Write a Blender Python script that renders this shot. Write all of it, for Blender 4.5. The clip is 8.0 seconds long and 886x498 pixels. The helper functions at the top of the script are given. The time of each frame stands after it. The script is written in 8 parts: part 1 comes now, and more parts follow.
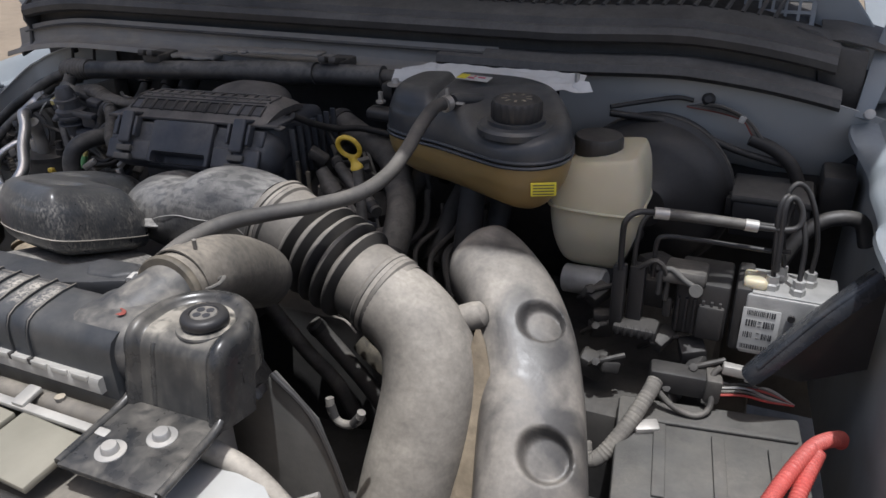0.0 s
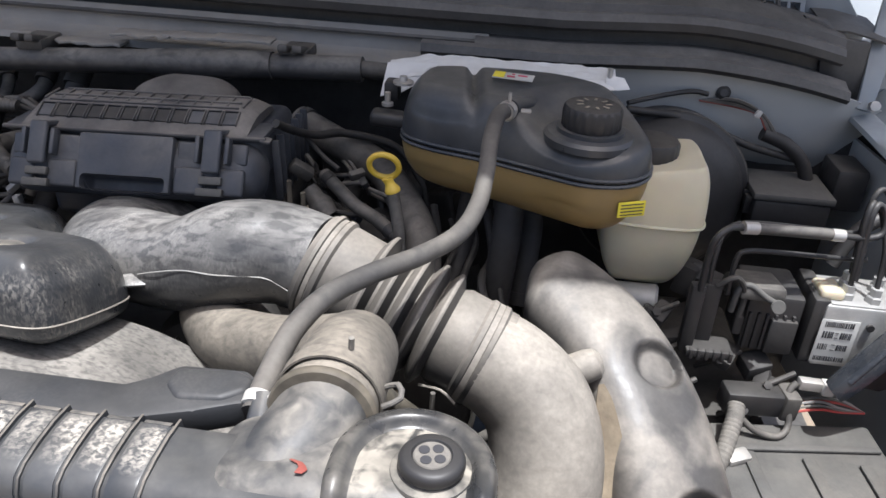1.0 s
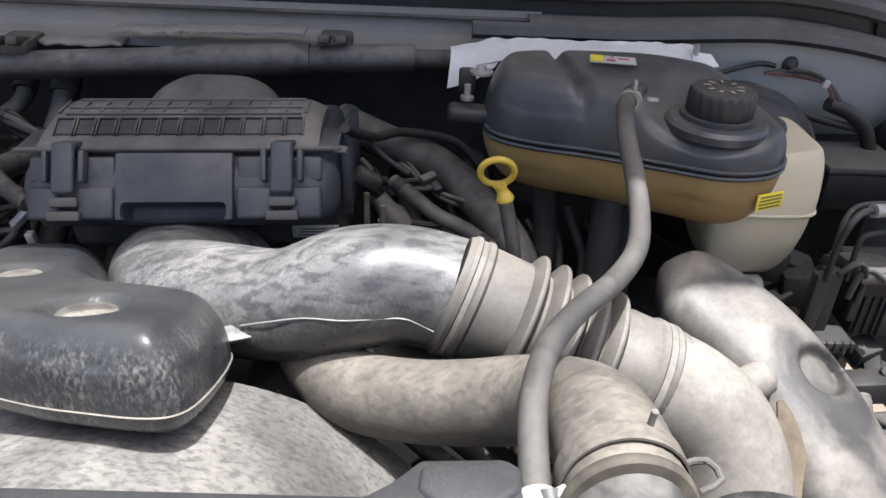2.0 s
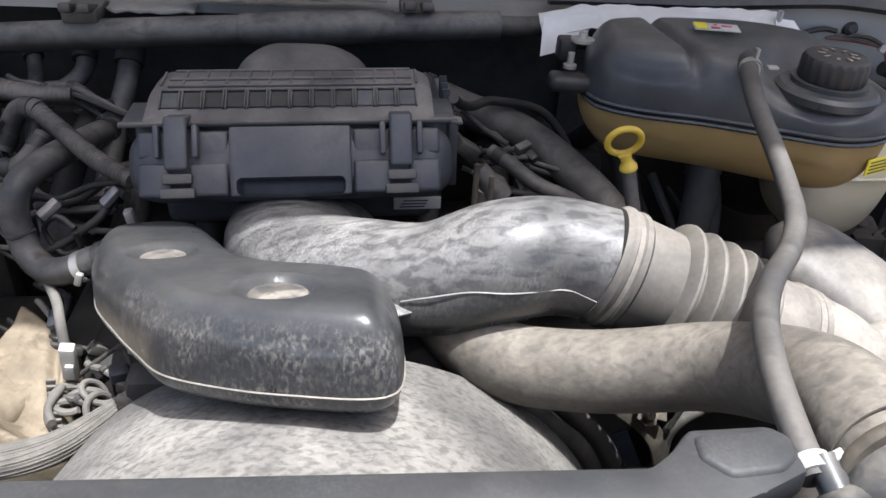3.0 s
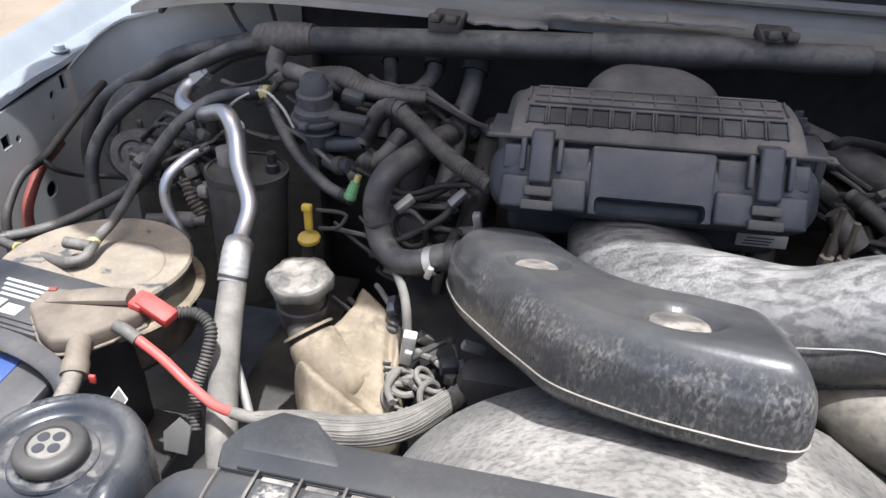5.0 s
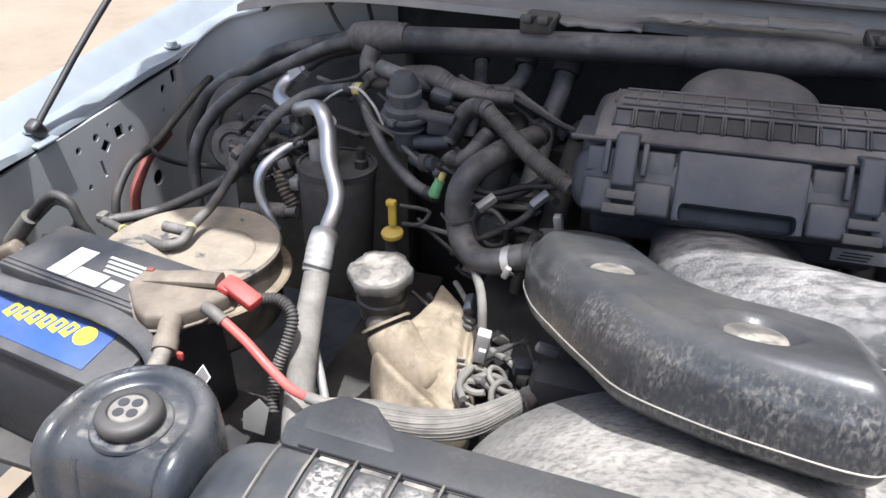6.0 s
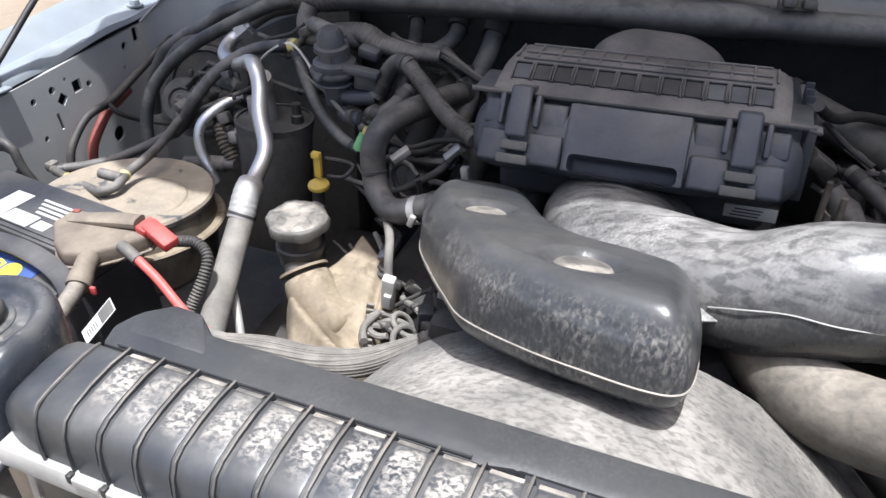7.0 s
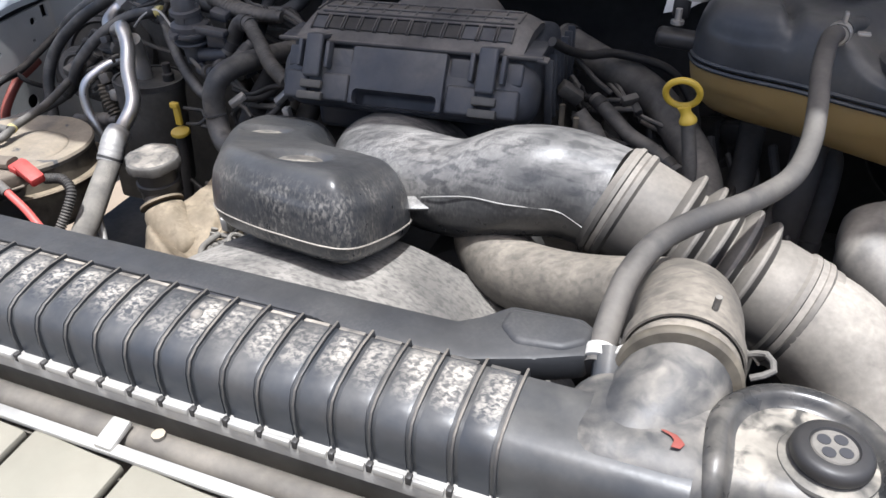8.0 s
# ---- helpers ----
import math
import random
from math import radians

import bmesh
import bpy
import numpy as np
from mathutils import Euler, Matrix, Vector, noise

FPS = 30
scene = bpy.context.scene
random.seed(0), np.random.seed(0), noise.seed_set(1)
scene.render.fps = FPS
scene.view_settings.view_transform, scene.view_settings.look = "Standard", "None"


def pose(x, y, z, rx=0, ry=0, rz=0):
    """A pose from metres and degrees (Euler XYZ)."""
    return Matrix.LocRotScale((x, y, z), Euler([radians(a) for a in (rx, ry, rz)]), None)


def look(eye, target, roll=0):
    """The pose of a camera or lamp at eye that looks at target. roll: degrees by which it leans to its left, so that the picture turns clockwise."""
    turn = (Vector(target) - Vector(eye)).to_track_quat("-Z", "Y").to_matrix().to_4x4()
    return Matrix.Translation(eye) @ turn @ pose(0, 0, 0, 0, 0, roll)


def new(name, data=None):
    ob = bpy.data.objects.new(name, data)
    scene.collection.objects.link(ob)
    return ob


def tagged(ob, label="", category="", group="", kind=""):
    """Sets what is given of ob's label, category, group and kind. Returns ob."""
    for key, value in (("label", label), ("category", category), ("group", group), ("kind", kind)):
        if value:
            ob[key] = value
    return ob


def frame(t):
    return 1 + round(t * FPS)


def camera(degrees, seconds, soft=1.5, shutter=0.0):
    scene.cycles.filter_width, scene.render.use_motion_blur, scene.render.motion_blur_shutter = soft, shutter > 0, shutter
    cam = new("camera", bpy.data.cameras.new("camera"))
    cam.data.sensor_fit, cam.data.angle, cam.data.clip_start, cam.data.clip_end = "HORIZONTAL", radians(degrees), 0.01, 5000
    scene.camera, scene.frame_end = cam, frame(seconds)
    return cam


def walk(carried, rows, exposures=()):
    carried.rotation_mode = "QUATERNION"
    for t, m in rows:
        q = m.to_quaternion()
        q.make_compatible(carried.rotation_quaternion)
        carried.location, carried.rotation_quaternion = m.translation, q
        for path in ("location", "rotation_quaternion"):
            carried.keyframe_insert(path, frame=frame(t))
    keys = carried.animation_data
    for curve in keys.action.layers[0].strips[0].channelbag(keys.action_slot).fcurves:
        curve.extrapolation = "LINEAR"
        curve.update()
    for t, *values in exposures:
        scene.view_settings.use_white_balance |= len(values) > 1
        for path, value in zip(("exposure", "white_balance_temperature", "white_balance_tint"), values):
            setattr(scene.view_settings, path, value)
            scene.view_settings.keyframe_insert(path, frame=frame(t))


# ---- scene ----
cam = camera(59.8, 8.0)
PATH = [
    (0, (0.032, -0.046, 1.5748), (-0.675, 1.5966, 0.6842), -1.0),
    (0.5, (-0.2125, -0.0008, 1.5673), (-0.5674, 1.7277, 0.6332), 0.3),
    (1, (-0.358, 0.0519, 1.5659), (-0.521, 1.7943, 0.6041), 3.4),
    (1.5, (-0.4784, 0.1244, 1.5486), (-0.5216, 1.8652, 0.57), 3.0),
    (3, (-0.7838, 0.1739, 1.539), (-0.5605, 1.8362, 0.4542), 4.2),
    (3.5, (-0.8417, 0.1702, 1.5399), (-0.6714, 1.8297, 0.442), 4.2),
    (4, (-0.8727, 0.1674, 1.5428), (-0.7982, 1.8354, 0.4468), 4.0),
    (4.5, (-0.9096, 0.1715, 1.5408), (-1.0069, 1.8395, 0.4464), 3.5),
    (5, (-0.9386, 0.1697, 1.5427), (-1.2297, 1.8197, 0.455), 2.3),
    (6.5, (-0.8767, 0.1674, 1.5348), (-1.4428, 1.7399, 0.4419), 0.7),
    (7, (-0.7798, 0.1678, 1.524), (-1.345, 1.7213, 0.4021), 1.2),
    (7.5, (-0.664, 0.1483, 1.5362), (-1.2324, 1.6617, 0.3635), 0.2),
    (8, (-0.4907, 0.0795, 1.5457), (-1.0469, 1.6169, 0.3969), -0.3),
]
walk(cam, [(t, look(eye, target, roll)) for t, eye, target, roll in PATH],
     [(0, -0.48, 6000, 10), (0.5, 0.14, 6000, 10), (1.0, 0.27, 6000, 10), (1.5, 0.43, 6000, 10), (3.5, 0.47, 5950, 10), (6.5, 0.64, 5900, 10), (8, 0.32, 5900, 10)])

# ---- light ----
SUN_EL, SUN_AZ = 79.0, 150.0      # height over the horizon; compass angle from +y towards +x
world = bpy.data.worlds.new("sky")
scene.world = world
world.use_nodes = True
wn = world.node_tree.nodes
sky = wn.new("ShaderNodeTexSky")
sky.sky_type, sky.sun_disc = "NISHITA", False
sky.sun_elevation, sky.sun_rotation = radians(SUN_EL), radians(SUN_AZ)
sky.air_density, sky.dust_density = 0.8, 6.0
wn["Background"].inputs["Strength"].default_value = 0.15
world.node_tree.links.new(sky.outputs[0], wn["Background"].inputs["Color"])
sun = new("sun", bpy.data.lights.new("sun", "SUN"))
sun.data.energy, sun.data.angle, sun.data.color = 5.0, radians(0.6), (1.0, 0.975, 0.94)
SUN_WAY = Vector((math.sin(radians(SUN_AZ)) * math.cos(radians(SUN_EL)), math.cos(radians(SUN_AZ)) * math.cos(radians(SUN_EL)), math.sin(radians(SUN_EL))))
sun.matrix_world = look(SUN_WAY * 20, (0, 0, 0))


# ---- materials ----
def mat(name, col, rough=0.6, metal=0.0, var=0.25, scale=25.0, dust=0.0, dustcol=(0.40, 0.36, 0.30), bump=0.15, bscale=220.0, spots=0.0, coat=0.0, up=1.0, clear=0.0, dscale=9.0, patch=0.15, drough=0.8, side=False, worn=0.0, wstretch=(70, 190, 190), wlim=(0.52, 0.70), spotup=(-0.2, 0.3, 0.25), crust=None):
    """Grain at two scales, settled dust that lies thickest on what faces up, and fine relief."""
    m = bpy.data.materials.new(name)
    m.use_nodes = True
    nt = m.node_tree
    n, l = nt.nodes, nt.links
    bsdf = n["Principled BSDF"]
    pos = n.new("ShaderNodeNewGeometry")

    def noise_at(sc, detail=4.0, dist=0.0):
        t = n.new("ShaderNodeTexNoise")
        t.inputs["Scale"].default_value, t.inputs["Detail"].default_value, t.inputs["Distortion"].default_value = sc, detail, dist
        l.new(pos.outputs["Position"], t.inputs["Vector"])
        return t.outputs["Fac"]

    def remap(v, a, b, c, d):
        r = n.new("ShaderNodeMapRange")
        for k, x in zip((1, 2, 3, 4), (a, b, c, d)):
            r.inputs[k].default_value = x
        l.new(v, r.inputs[0])
        return r.outputs[0]

    def calc(op, a, b):
        r = n.new("ShaderNodeMath")
        r.operation = op
        r.use_clamp = op == "ADD"
        for k, x in enumerate((a, b)):
            if isinstance(x, (int, float)):
                r.inputs[k].default_value = x
            else:
                l.new(x, r.inputs[k])
        return r.outputs[0]

    def mix(f, a, b):
        r = n.new("ShaderNodeMix")
        r.data_type = "RGBA"
        for k, x in ((0, f), (6, a), (7, b)):
            if isinstance(x, tuple):
                r.inputs[k].default_value = (*x, 1)
            elif isinstance(x, (int, float)):
                r.inputs[k].default_value = x
            else:
                l.new(x, r.inputs[k])
        return r.outputs[2]

    base = mix(remap(noise_at(scale, 5), 0.3, 0.7, 0, 1), tuple(c * (1 - var) for c in col), tuple(min(1, c * (1 + var)) for c in col))
    rg = remap(noise_at(scale * 3, 3), 0.3, 0.7, rough * 0.85, min(1, rough * 1.15))
    if dust > 0:
        sep = n.new("ShaderNodeSeparateXYZ")
        l.new(pos.outputs["Normal"], sep.inputs[0])
        lay = remap(sep.outputs["Z"], -0.35, 0.9, 1.0 - up, 1.0)
        big = remap(noise_at(dscale, 8, 0.3), 0.34, 0.66, patch, 1.1)
        fine = remap(noise_at(190, 4), 0.35, 0.68, 0.88, 1.06)
        f = calc("MULTIPLY", calc("MULTIPLY", calc("MULTIPLY", lay, big), fine), dust)
        if worn > 0:
            rub = n.new("ShaderNodeTexNoise")
            rub.inputs["Scale"].default_value, rub.inputs["Detail"].default_value, rub.inputs["Distortion"].default_value = 1.0, 4.0, 0.5
            pull = n.new("ShaderNodeVectorMath")
            pull.operation = "MULTIPLY"
            pull.inputs[1].default_value = wstretch
            l.new(pos.outputs["Position"], pull.inputs[0])
            l.new(pull.outputs[0], rub.inputs["Vector"])
            f = calc("MULTIPLY", f, remap(rub.outputs["Fac"], wlim[0], wlim[1], 1.0, 1.0 - worn))
        if spots > 0:
            fleck = n.new("ShaderNodeTexNoise")
            fleck.inputs["Scale"].default_value, fleck.inputs["Detail"].default_value = 1.0, 8.0
            stretch = n.new("ShaderNodeVectorMath")
            stretch.operation = "MULTIPLY"
            stretch.inputs[1].default_value = (430, 380, 190)
            l.new(pos.outputs["Position"], stretch.inputs[0])
            l.new(stretch.outputs[0], fleck.inputs["Vector"])
            where = remap(noise_at(13, 5), 0.42, 0.66, 0.0, 1.0)
            if side:
                where = calc("MULTIPLY", remap(sep.outputs["Z"], 0.80, 0.35, 0.03, 1.0), remap(noise_at(15, 4), 0.35, 0.65, 0.35, 1.0))
            f = calc("ADD", f, calc("MULTIPLY", calc("MULTIPLY", remap(fleck.outputs["Fac"], 0.42, 0.70, 0, spots), where), remap(sep.outputs["Z"], *spotup, 1.0)))
        if crust:
            amount, pulled, c0, c1, z0, z1, cover = crust
            flake = n.new("ShaderNodeTexNoise")
            flake.inputs["Scale"].default_value, flake.inputs["Detail"].default_value, flake.inputs["Distortion"].default_value = 1.0, 7.0, 0.6
            cpull = n.new("ShaderNodeVectorMath")
            cpull.operation = "MULTIPLY"
            cpull.inputs[1].default_value = pulled
            l.new(pos.outputs["Position"], cpull.inputs[0])
            l.new(cpull.outputs[0], flake.inputs["Vector"])
            where2 = calc("MULTIPLY", remap(sep.outputs["Z"], z0, z1, 0.0, 1.0), remap(noise_at(30, 5), 0.38, 0.60, cover, 1.0))
            f = calc("ADD", f, calc("MULTIPLY", remap(flake.outputs["Fac"], c0, c1, 0.0, amount), where2))
        f = calc("MINIMUM", f, 1.0)
        dcol = mix(remap(noise_at(40, 4), 0.3, 0.7, 0, 1), tuple(c * 0.85 for c in dustcol), tuple(c * 1.1 for c in dustcol))
        base = mix(f, base, dcol)
        rg = calc("ADD", calc("MULTIPLY", rg, calc("SUBTRACT", 1.0, f)), calc("MULTIPLY", f, drough))
        if metal > 0:
            l.new(calc("MULTIPLY", calc("SUBTRACT", 1.0, f), metal), bsdf.inputs["Metallic"])
    elif metal > 0:
        bsdf.inputs["Metallic"].default_value = metal
    l.new(base, bsdf.inputs["Base Color"])
    l.new(rg, bsdf.inputs["Roughness"])
    if clear:
        bsdf.inputs["Subsurface Weight"].default_value = clear
        bsdf.inputs["Subsurface Radius"].default_value = (0.02, 0.014, 0.006)
        bsdf.inputs["Subsurface Scale"].default_value = 0.6
    bsdf.inputs["Coat Weight"].default_value = coat
    if bump:
        b = n.new("ShaderNodeBump")
        b.inputs["Strength"].default_value, b.inputs["Distance"].default_value = bump, 0.002
        l.new(calc("ADD", calc("MULTIPLY", noise_at(bscale, 4), 0.6), calc("MULTIPLY", noise_at(scale * 1.5, 3), 0.4)), b.inputs["Height"])
        l.new(b.outputs[0], bsdf.inputs["Normal"])
    return m


M_DUCT = mat("dusty_black_plastic", (0.028, 0.029, 0.032), 0.30, dust=0.72, spots=0.34, dustcol=(0.43, 0.412, 0.382), bump=0.16, dscale=9, patch=0.34, drough=0.5, worn=0.62, wstretch=(38, 105, 105), wlim=(0.44, 0.62), up=1.05)
M_ELBOW = mat("sandy_black_plastic", (0.035, 0.035, 0.036), 0.5, dust=0.92, dustcol=(0.50, 0.452, 0.382), up=0.75, bump=0.3, bscale=90, patch=0.68, dscale=8, worn=0.18, wstretch=(80, 120, 120), wlim=(0.42, 0.70))
M_RES = mat("resonator_plastic", (0.022, 0.026, 0.033), 0.30, dust=0.17, spots=0.16, side=True, dustcol=(0.44, 0.405, 0.35), bump=0.14, dscale=7, patch=0.25, drough=0.5, crust=(0.40, (300, 300, 150), 0.46, 0.70, 0.78, 0.45, 0.05))
M_SHROUD = mat("shroud_plastic", (0.045, 0.045, 0.045), 0.6, dust=0.95, dustcol=(0.405, 0.378, 0.336), bump=0.9, bscale=160, dscale=7, patch=0.34, worn=0.52, wstretch=(120, 190, 190), wlim=(0.45, 0.66))
M_TANK = mat("tank_plastic", (0.024, 0.030, 0.040), 0.34, dust=0.22, dustcol=(0.50, 0.46, 0.395), bump=0.10, dscale=14, patch=0.15, drough=0.6, up=1.3, crust=(0.95, (260, 340, 260), 0.40, 0.62, 0.940, 0.996, 0.25))
M_BAR = mat("shroud_bar_plastic", (0.022, 0.024, 0.028), 0.5, dust=0.12, spots=0.10, dustcol=(0.30, 0.28, 0.25), bump=0.15, patch=0.4, dscale=14)
M_BOX = mat("airbox_plastic", (0.041, 0.047, 0.060), 0.40, dust=0.28, dustcol=(0.33, 0.305, 0.27), bump=0.15, patch=0.15, dscale=11, up=0.8, worn=0.4, wstretch=(40, 40, 30))
M_LID = mat("airbox_lid_plastic", (0.038, 0.039, 0.043), 0.6, dust=0.72, dustcol=(0.30, 0.275, 0.245), bump=0.25, patch=0.4)
M_BLACK = mat("black_plastic", (0.018, 0.018, 0.020), 0.45, dust=0.22, dustcol=(0.32, 0.295, 0.255), bump=0.12, patch=0.3)
M_DARK = mat("dark_parts_and_recesses", (0.028, 0.027, 0.027), 0.65, dust=0.30, dustcol=(0.22, 0.20, 0.17), bump=0.3)
M_RUBBER = mat("dusty_rubber_hose", (0.024, 0.024, 0.024), 0.55, dust=0.60, dustcol=(0.33, 0.302, 0.262), up=0.75, bump=0.25, dscale=18, patch=0.4, drough=0.7, worn=0.35, wstretch=(60, 60, 60))
M_HOSE = mat("sandy_rubber_hose", (0.03, 0.03, 0.03), 0.6, dust=0.92, dustcol=(0.34, 0.30, 0.243), up=0.8, bump=0.25, dscale=14, patch=0.55, worn=0.4, wstretch=(90, 140, 140), wlim=(0.42, 0.70))
M_THIN = mat("grey_rubber_hose", (0.034, 0.034, 0.036), 0.5, dust=0.55, dustcol=(0.27, 0.245, 0.21), up=0.7, bump=0.15, patch=0.35, dscale=14, worn=0.4, wstretch=(40, 40, 40))
M_WIRE = mat("wire_loom", (0.016, 0.016, 0.017), 0.55, dust=0.35, dustcol=(0.30, 0.27, 0.23), bump=0.1)
M_LOOM = mat("dusty_braided_loom", (0.09, 0.085, 0.08), 0.85, dust=0.9, dustcol=(0.27, 0.25, 0.215), up=0.5, bump=0.6, bscale=500, dscale=30, patch=0.4)
M_AMBER = mat("amber_bottle_plastic", (0.34, 0.235, 0.095), 0.42, var=0.25, scale=7, dust=0.2, dustcol=(0.30, 0.25, 0.17), clear=0.35, bump=0.06)
M_SMOKE = mat("dark_bottle_plastic", (0.036, 0.041, 0.050), 0.30, dust=0.40, dustcol=(0.315, 0.295, 0.255), bump=0.06, drough=0.6, dscale=9, patch=0.2, up=1.05, worn=0.35, wstretch=(26, 26, 26))
M_MILK = mat("yellowed_bottle_plastic", (0.66, 0.60, 0.44), 0.42, var=0.10, scale=9, dust=0.12, clear=0.35, bump=0.05)
M_STEEL = mat("dusty_steel", (0.52, 0.51, 0.49), 0.42, metal=0.7, dust=0.55, bump=0.15, dscale=25, patch=0.3)
M_ALU = mat("bright_aluminium", (0.74, 0.73, 0.71), 0.30, metal=0.92, var=0.10, dust=0.24, dustcol=(0.44, 0.41, 0.37), bump=0.08, dscale=26, patch=0.1)
M_CAST = mat("cast_aluminium", (0.42, 0.42, 0.41), 0.5, metal=0.45, dust=0.25, bump=0.25)
M_FOIL = mat("heat_shield_foil", (0.78, 0.77, 0.74), 0.45, var=0.10, scale=30, dust=0.25, dustcol=(0.55, 0.53, 0.49), bump=0.6, bscale=60)
M_CREAM = mat("sand_caked_cover", (0.085, 0.066, 0.044), 0.8, dust=0.98, dustcol=(0.365, 0.298, 0.208), up=0.75, bump=0.6, bscale=120, patch=0.42, dscale=15, worn=0.6, wstretch=(40, 40, 40))
M_TAN = mat("sand_caked_steel", (0.075, 0.08, 0.085), 0.7, dust=0.98, dustcol=(0.44, 0.38, 0.285), up=0.95, bump=0.25, dscale=10, patch=0.72, worn=0.75, wstretch=(24, 24, 24), wlim=(0.60, 0.64))
M_PAINT = mat("pale_blue_grey_paint", (0.255, 0.285, 0.308), 0.35, var=0.05, dust=0.25, dustcol=(0.36, 0.345, 0.315), coat=0.2, bump=0.03)
M_APRON = mat("dusty_apron_paint", (0.47, 0.485, 0.48), 0.5, var=0.10, scale=7, dust=0.45, dustcol=(0.40, 0.375, 0.33), up=0.5, bump=0.08)
M_COWLP = mat("cowl_panel_paint", (0.28, 0.275, 0.265), 0.6, var=0.2, scale=9, dust=0.9, dustcol=(0.36, 0.325, 0.27), up=0.6, bump=0.3, dscale=10, patch=0.35, worn=0.45, wstretch=(14, 40, 40), wlim=(0.48, 0.64))
M_SEAL = mat("rubber_seal", (0.026, 0.026, 0.028), 0.45, dust=0.58, dustcol=(0.31, 0.295, 0.27), bump=0.12, dscale=6, patch=0.45, up=0.85)
M_COND = mat("condenser_fins", (0.34, 0.31, 0.25), 0.7, metal=0.2, dust=0.7, bump=0.3)
M_WHITE = mat("white_crimp_edge", (0.50, 0.49, 0.46), 0.5, metal=0.4, dust=0.4, bump=0.1)
M_YELLOW = mat("yellow_plastic", (0.66, 0.46, 0.05), 0.45, var=0.12, dust=0.25, bump=0.05)
M_GREEN = mat("green_plastic", (0.13, 0.36, 0.15), 0.45, dust=0.3)
M_TAPE = mat("faded_yellow_tape", (0.50, 0.43, 0.15), 0.5, var=0.15, dust=0.35, bump=0.05)
M_RED = mat("red_cable", (0.50, 0.045, 0.04), 0.5, var=0.15, dust=0.4, dustcol=(0.30, 0.20, 0.16), bump=0.12, dscale=30)
M_CORAL = mat("sun_faded_red_cable", (0.62, 0.10, 0.085), 0.5, var=0.12, dust=0.2, bump=0.08)
M_BATT = mat("battery_case", (0.020, 0.021, 0.026), 0.42, dust=0.3, dustcol=(0.32, 0.30, 0.27), bump=0.1)
M_BLUE = mat("blue_label", (0.018, 0.075, 0.30), 0.35, var=0.1, dust=0.2, dustcol=(0.3, 0.28, 0.25), bump=0.03)
M_RIM = mat("rubbed_black_cover", (0.022, 0.024, 0.028), 0.26, dust=0.30, spots=0.3, dustcol=(0.42, 0.385, 0.33), bump=0.08, dscale=20, patch=0.1, drough=0.6)
M_SETTLED = mat("settled_sand", (0.05, 0.05, 0.05), 0.6, dust=0.9, dustcol=(0.43, 0.385, 0.32), bump=0.35, dscale=20, patch=0.25, worn=0.7, wstretch=(60, 60, 60), wlim=(0.46, 0.64))
M_TUBE = mat("blue_black_conduit", (0.024, 0.025, 0.028), 0.42, dust=0.62, dustcol=(0.34, 0.32, 0.285), up=0.9, bump=0.25, dscale=16, patch=0.2, worn=0.5, wstretch=(40, 60, 60))
M_GRIME = mat("stained_dark_steel", (0.030, 0.027, 0.023), 0.6, dust=0.75, dustcol=(0.25, 0.215, 0.16), up=0.35, bump=0.25, dscale=20, patch=0.1, worn=0.7, wstretch=(50, 50, 25))
M_CLAY = mat("dusty_terminal_plastic", (0.10, 0.075, 0.06), 0.7, dust=0.9, dustcol=(0.26, 0.222, 0.168), up=0.7, bump=0.3, dscale=20, patch=0.5, worn=0.4, wstretch=(40, 40, 40))
M_BELL = mat("ribbed_rubber", (0.020, 0.020, 0.021), 0.48, dust=0.74, dustcol=(0.40, 0.36, 0.305), up=1.25, bump=0.15, patch=0.55, dscale=9)
M_SNORK = mat("snorkel_plastic", (0.024, 0.025, 0.028), 0.34, dust=0.80, dustcol=(0.41, 0.37, 0.315), bump=0.14, dscale=7, patch=0.45, drough=0.7, worn=0.75, wstretch=(15, 13, 10), wlim=(0.44, 0.64))
M_TANKD = mat("smooth_tank_plastic", (0.026, 0.030, 0.036), 0.34, dust=0.26, dustcol=(0.36, 0.335, 0.295), bump=0.08, dscale=16, patch=0.1, drough=0.55, up=1.0, worn=0.3, wstretch=(30, 30, 30))
M_REDD = mat("dusty_red_cable", (0.26, 0.045, 0.035), 0.6, var=0.2, dust=0.5, dustcol=(0.24, 0.17, 0.13), up=0.6, bump=0.1)
M_BODY = mat("dusty_body_paint", (0.47, 0.485, 0.48), 0.5, var=0.06, scale=6, dust=0.35, dustcol=(0.40, 0.37, 0.325), up=0.6, bump=0.06)
M_LABELW = mat("white_label", (0.52, 0.52, 0.50), 0.5, var=0.08, dust=0.25, bump=0.03)
M_LABELY = mat("yellow_label", (0.78, 0.66, 0.05), 0.5, var=0.05, bump=0.03)
# label print, and the black that stands for shade inside holes
M_INKHOLE = mat("print_and_hole_black", (0.05, 0.05, 0.055), 0.5, var=0.05, bump=0)
M_PINK = mat("label_print_red", (0.55, 0.10, 0.16), 0.5, var=0.05, bump=0)
M_SAND = mat("desert_sand", (0.25, 0.198, 0.142), 0.95, var=0.22, scale=1.6, dust=0.6, dustcol=(0.28, 0.223, 0.158), bump=0.9, bscale=18)
M_HOOD = mat("hood_underside", (0.58, 0.585, 0.575), 0.6, var=0.08, dust=0.1, bump=0.1)
M_GLOSS = mat("glossy_black_cover", (0.026, 0.031, 0.040), 0.26, dust=0.20, dustcol=(0.42, 0.39, 0.34), bump=0.05, dscale=16, patch=0.1, drough=0.5, up=1.2, worn=0.4, wstretch=(60, 60, 60), crust=(0.55, (90, 90, 60), 0.46, 0.62, 0.95, 0.995, 0.1))
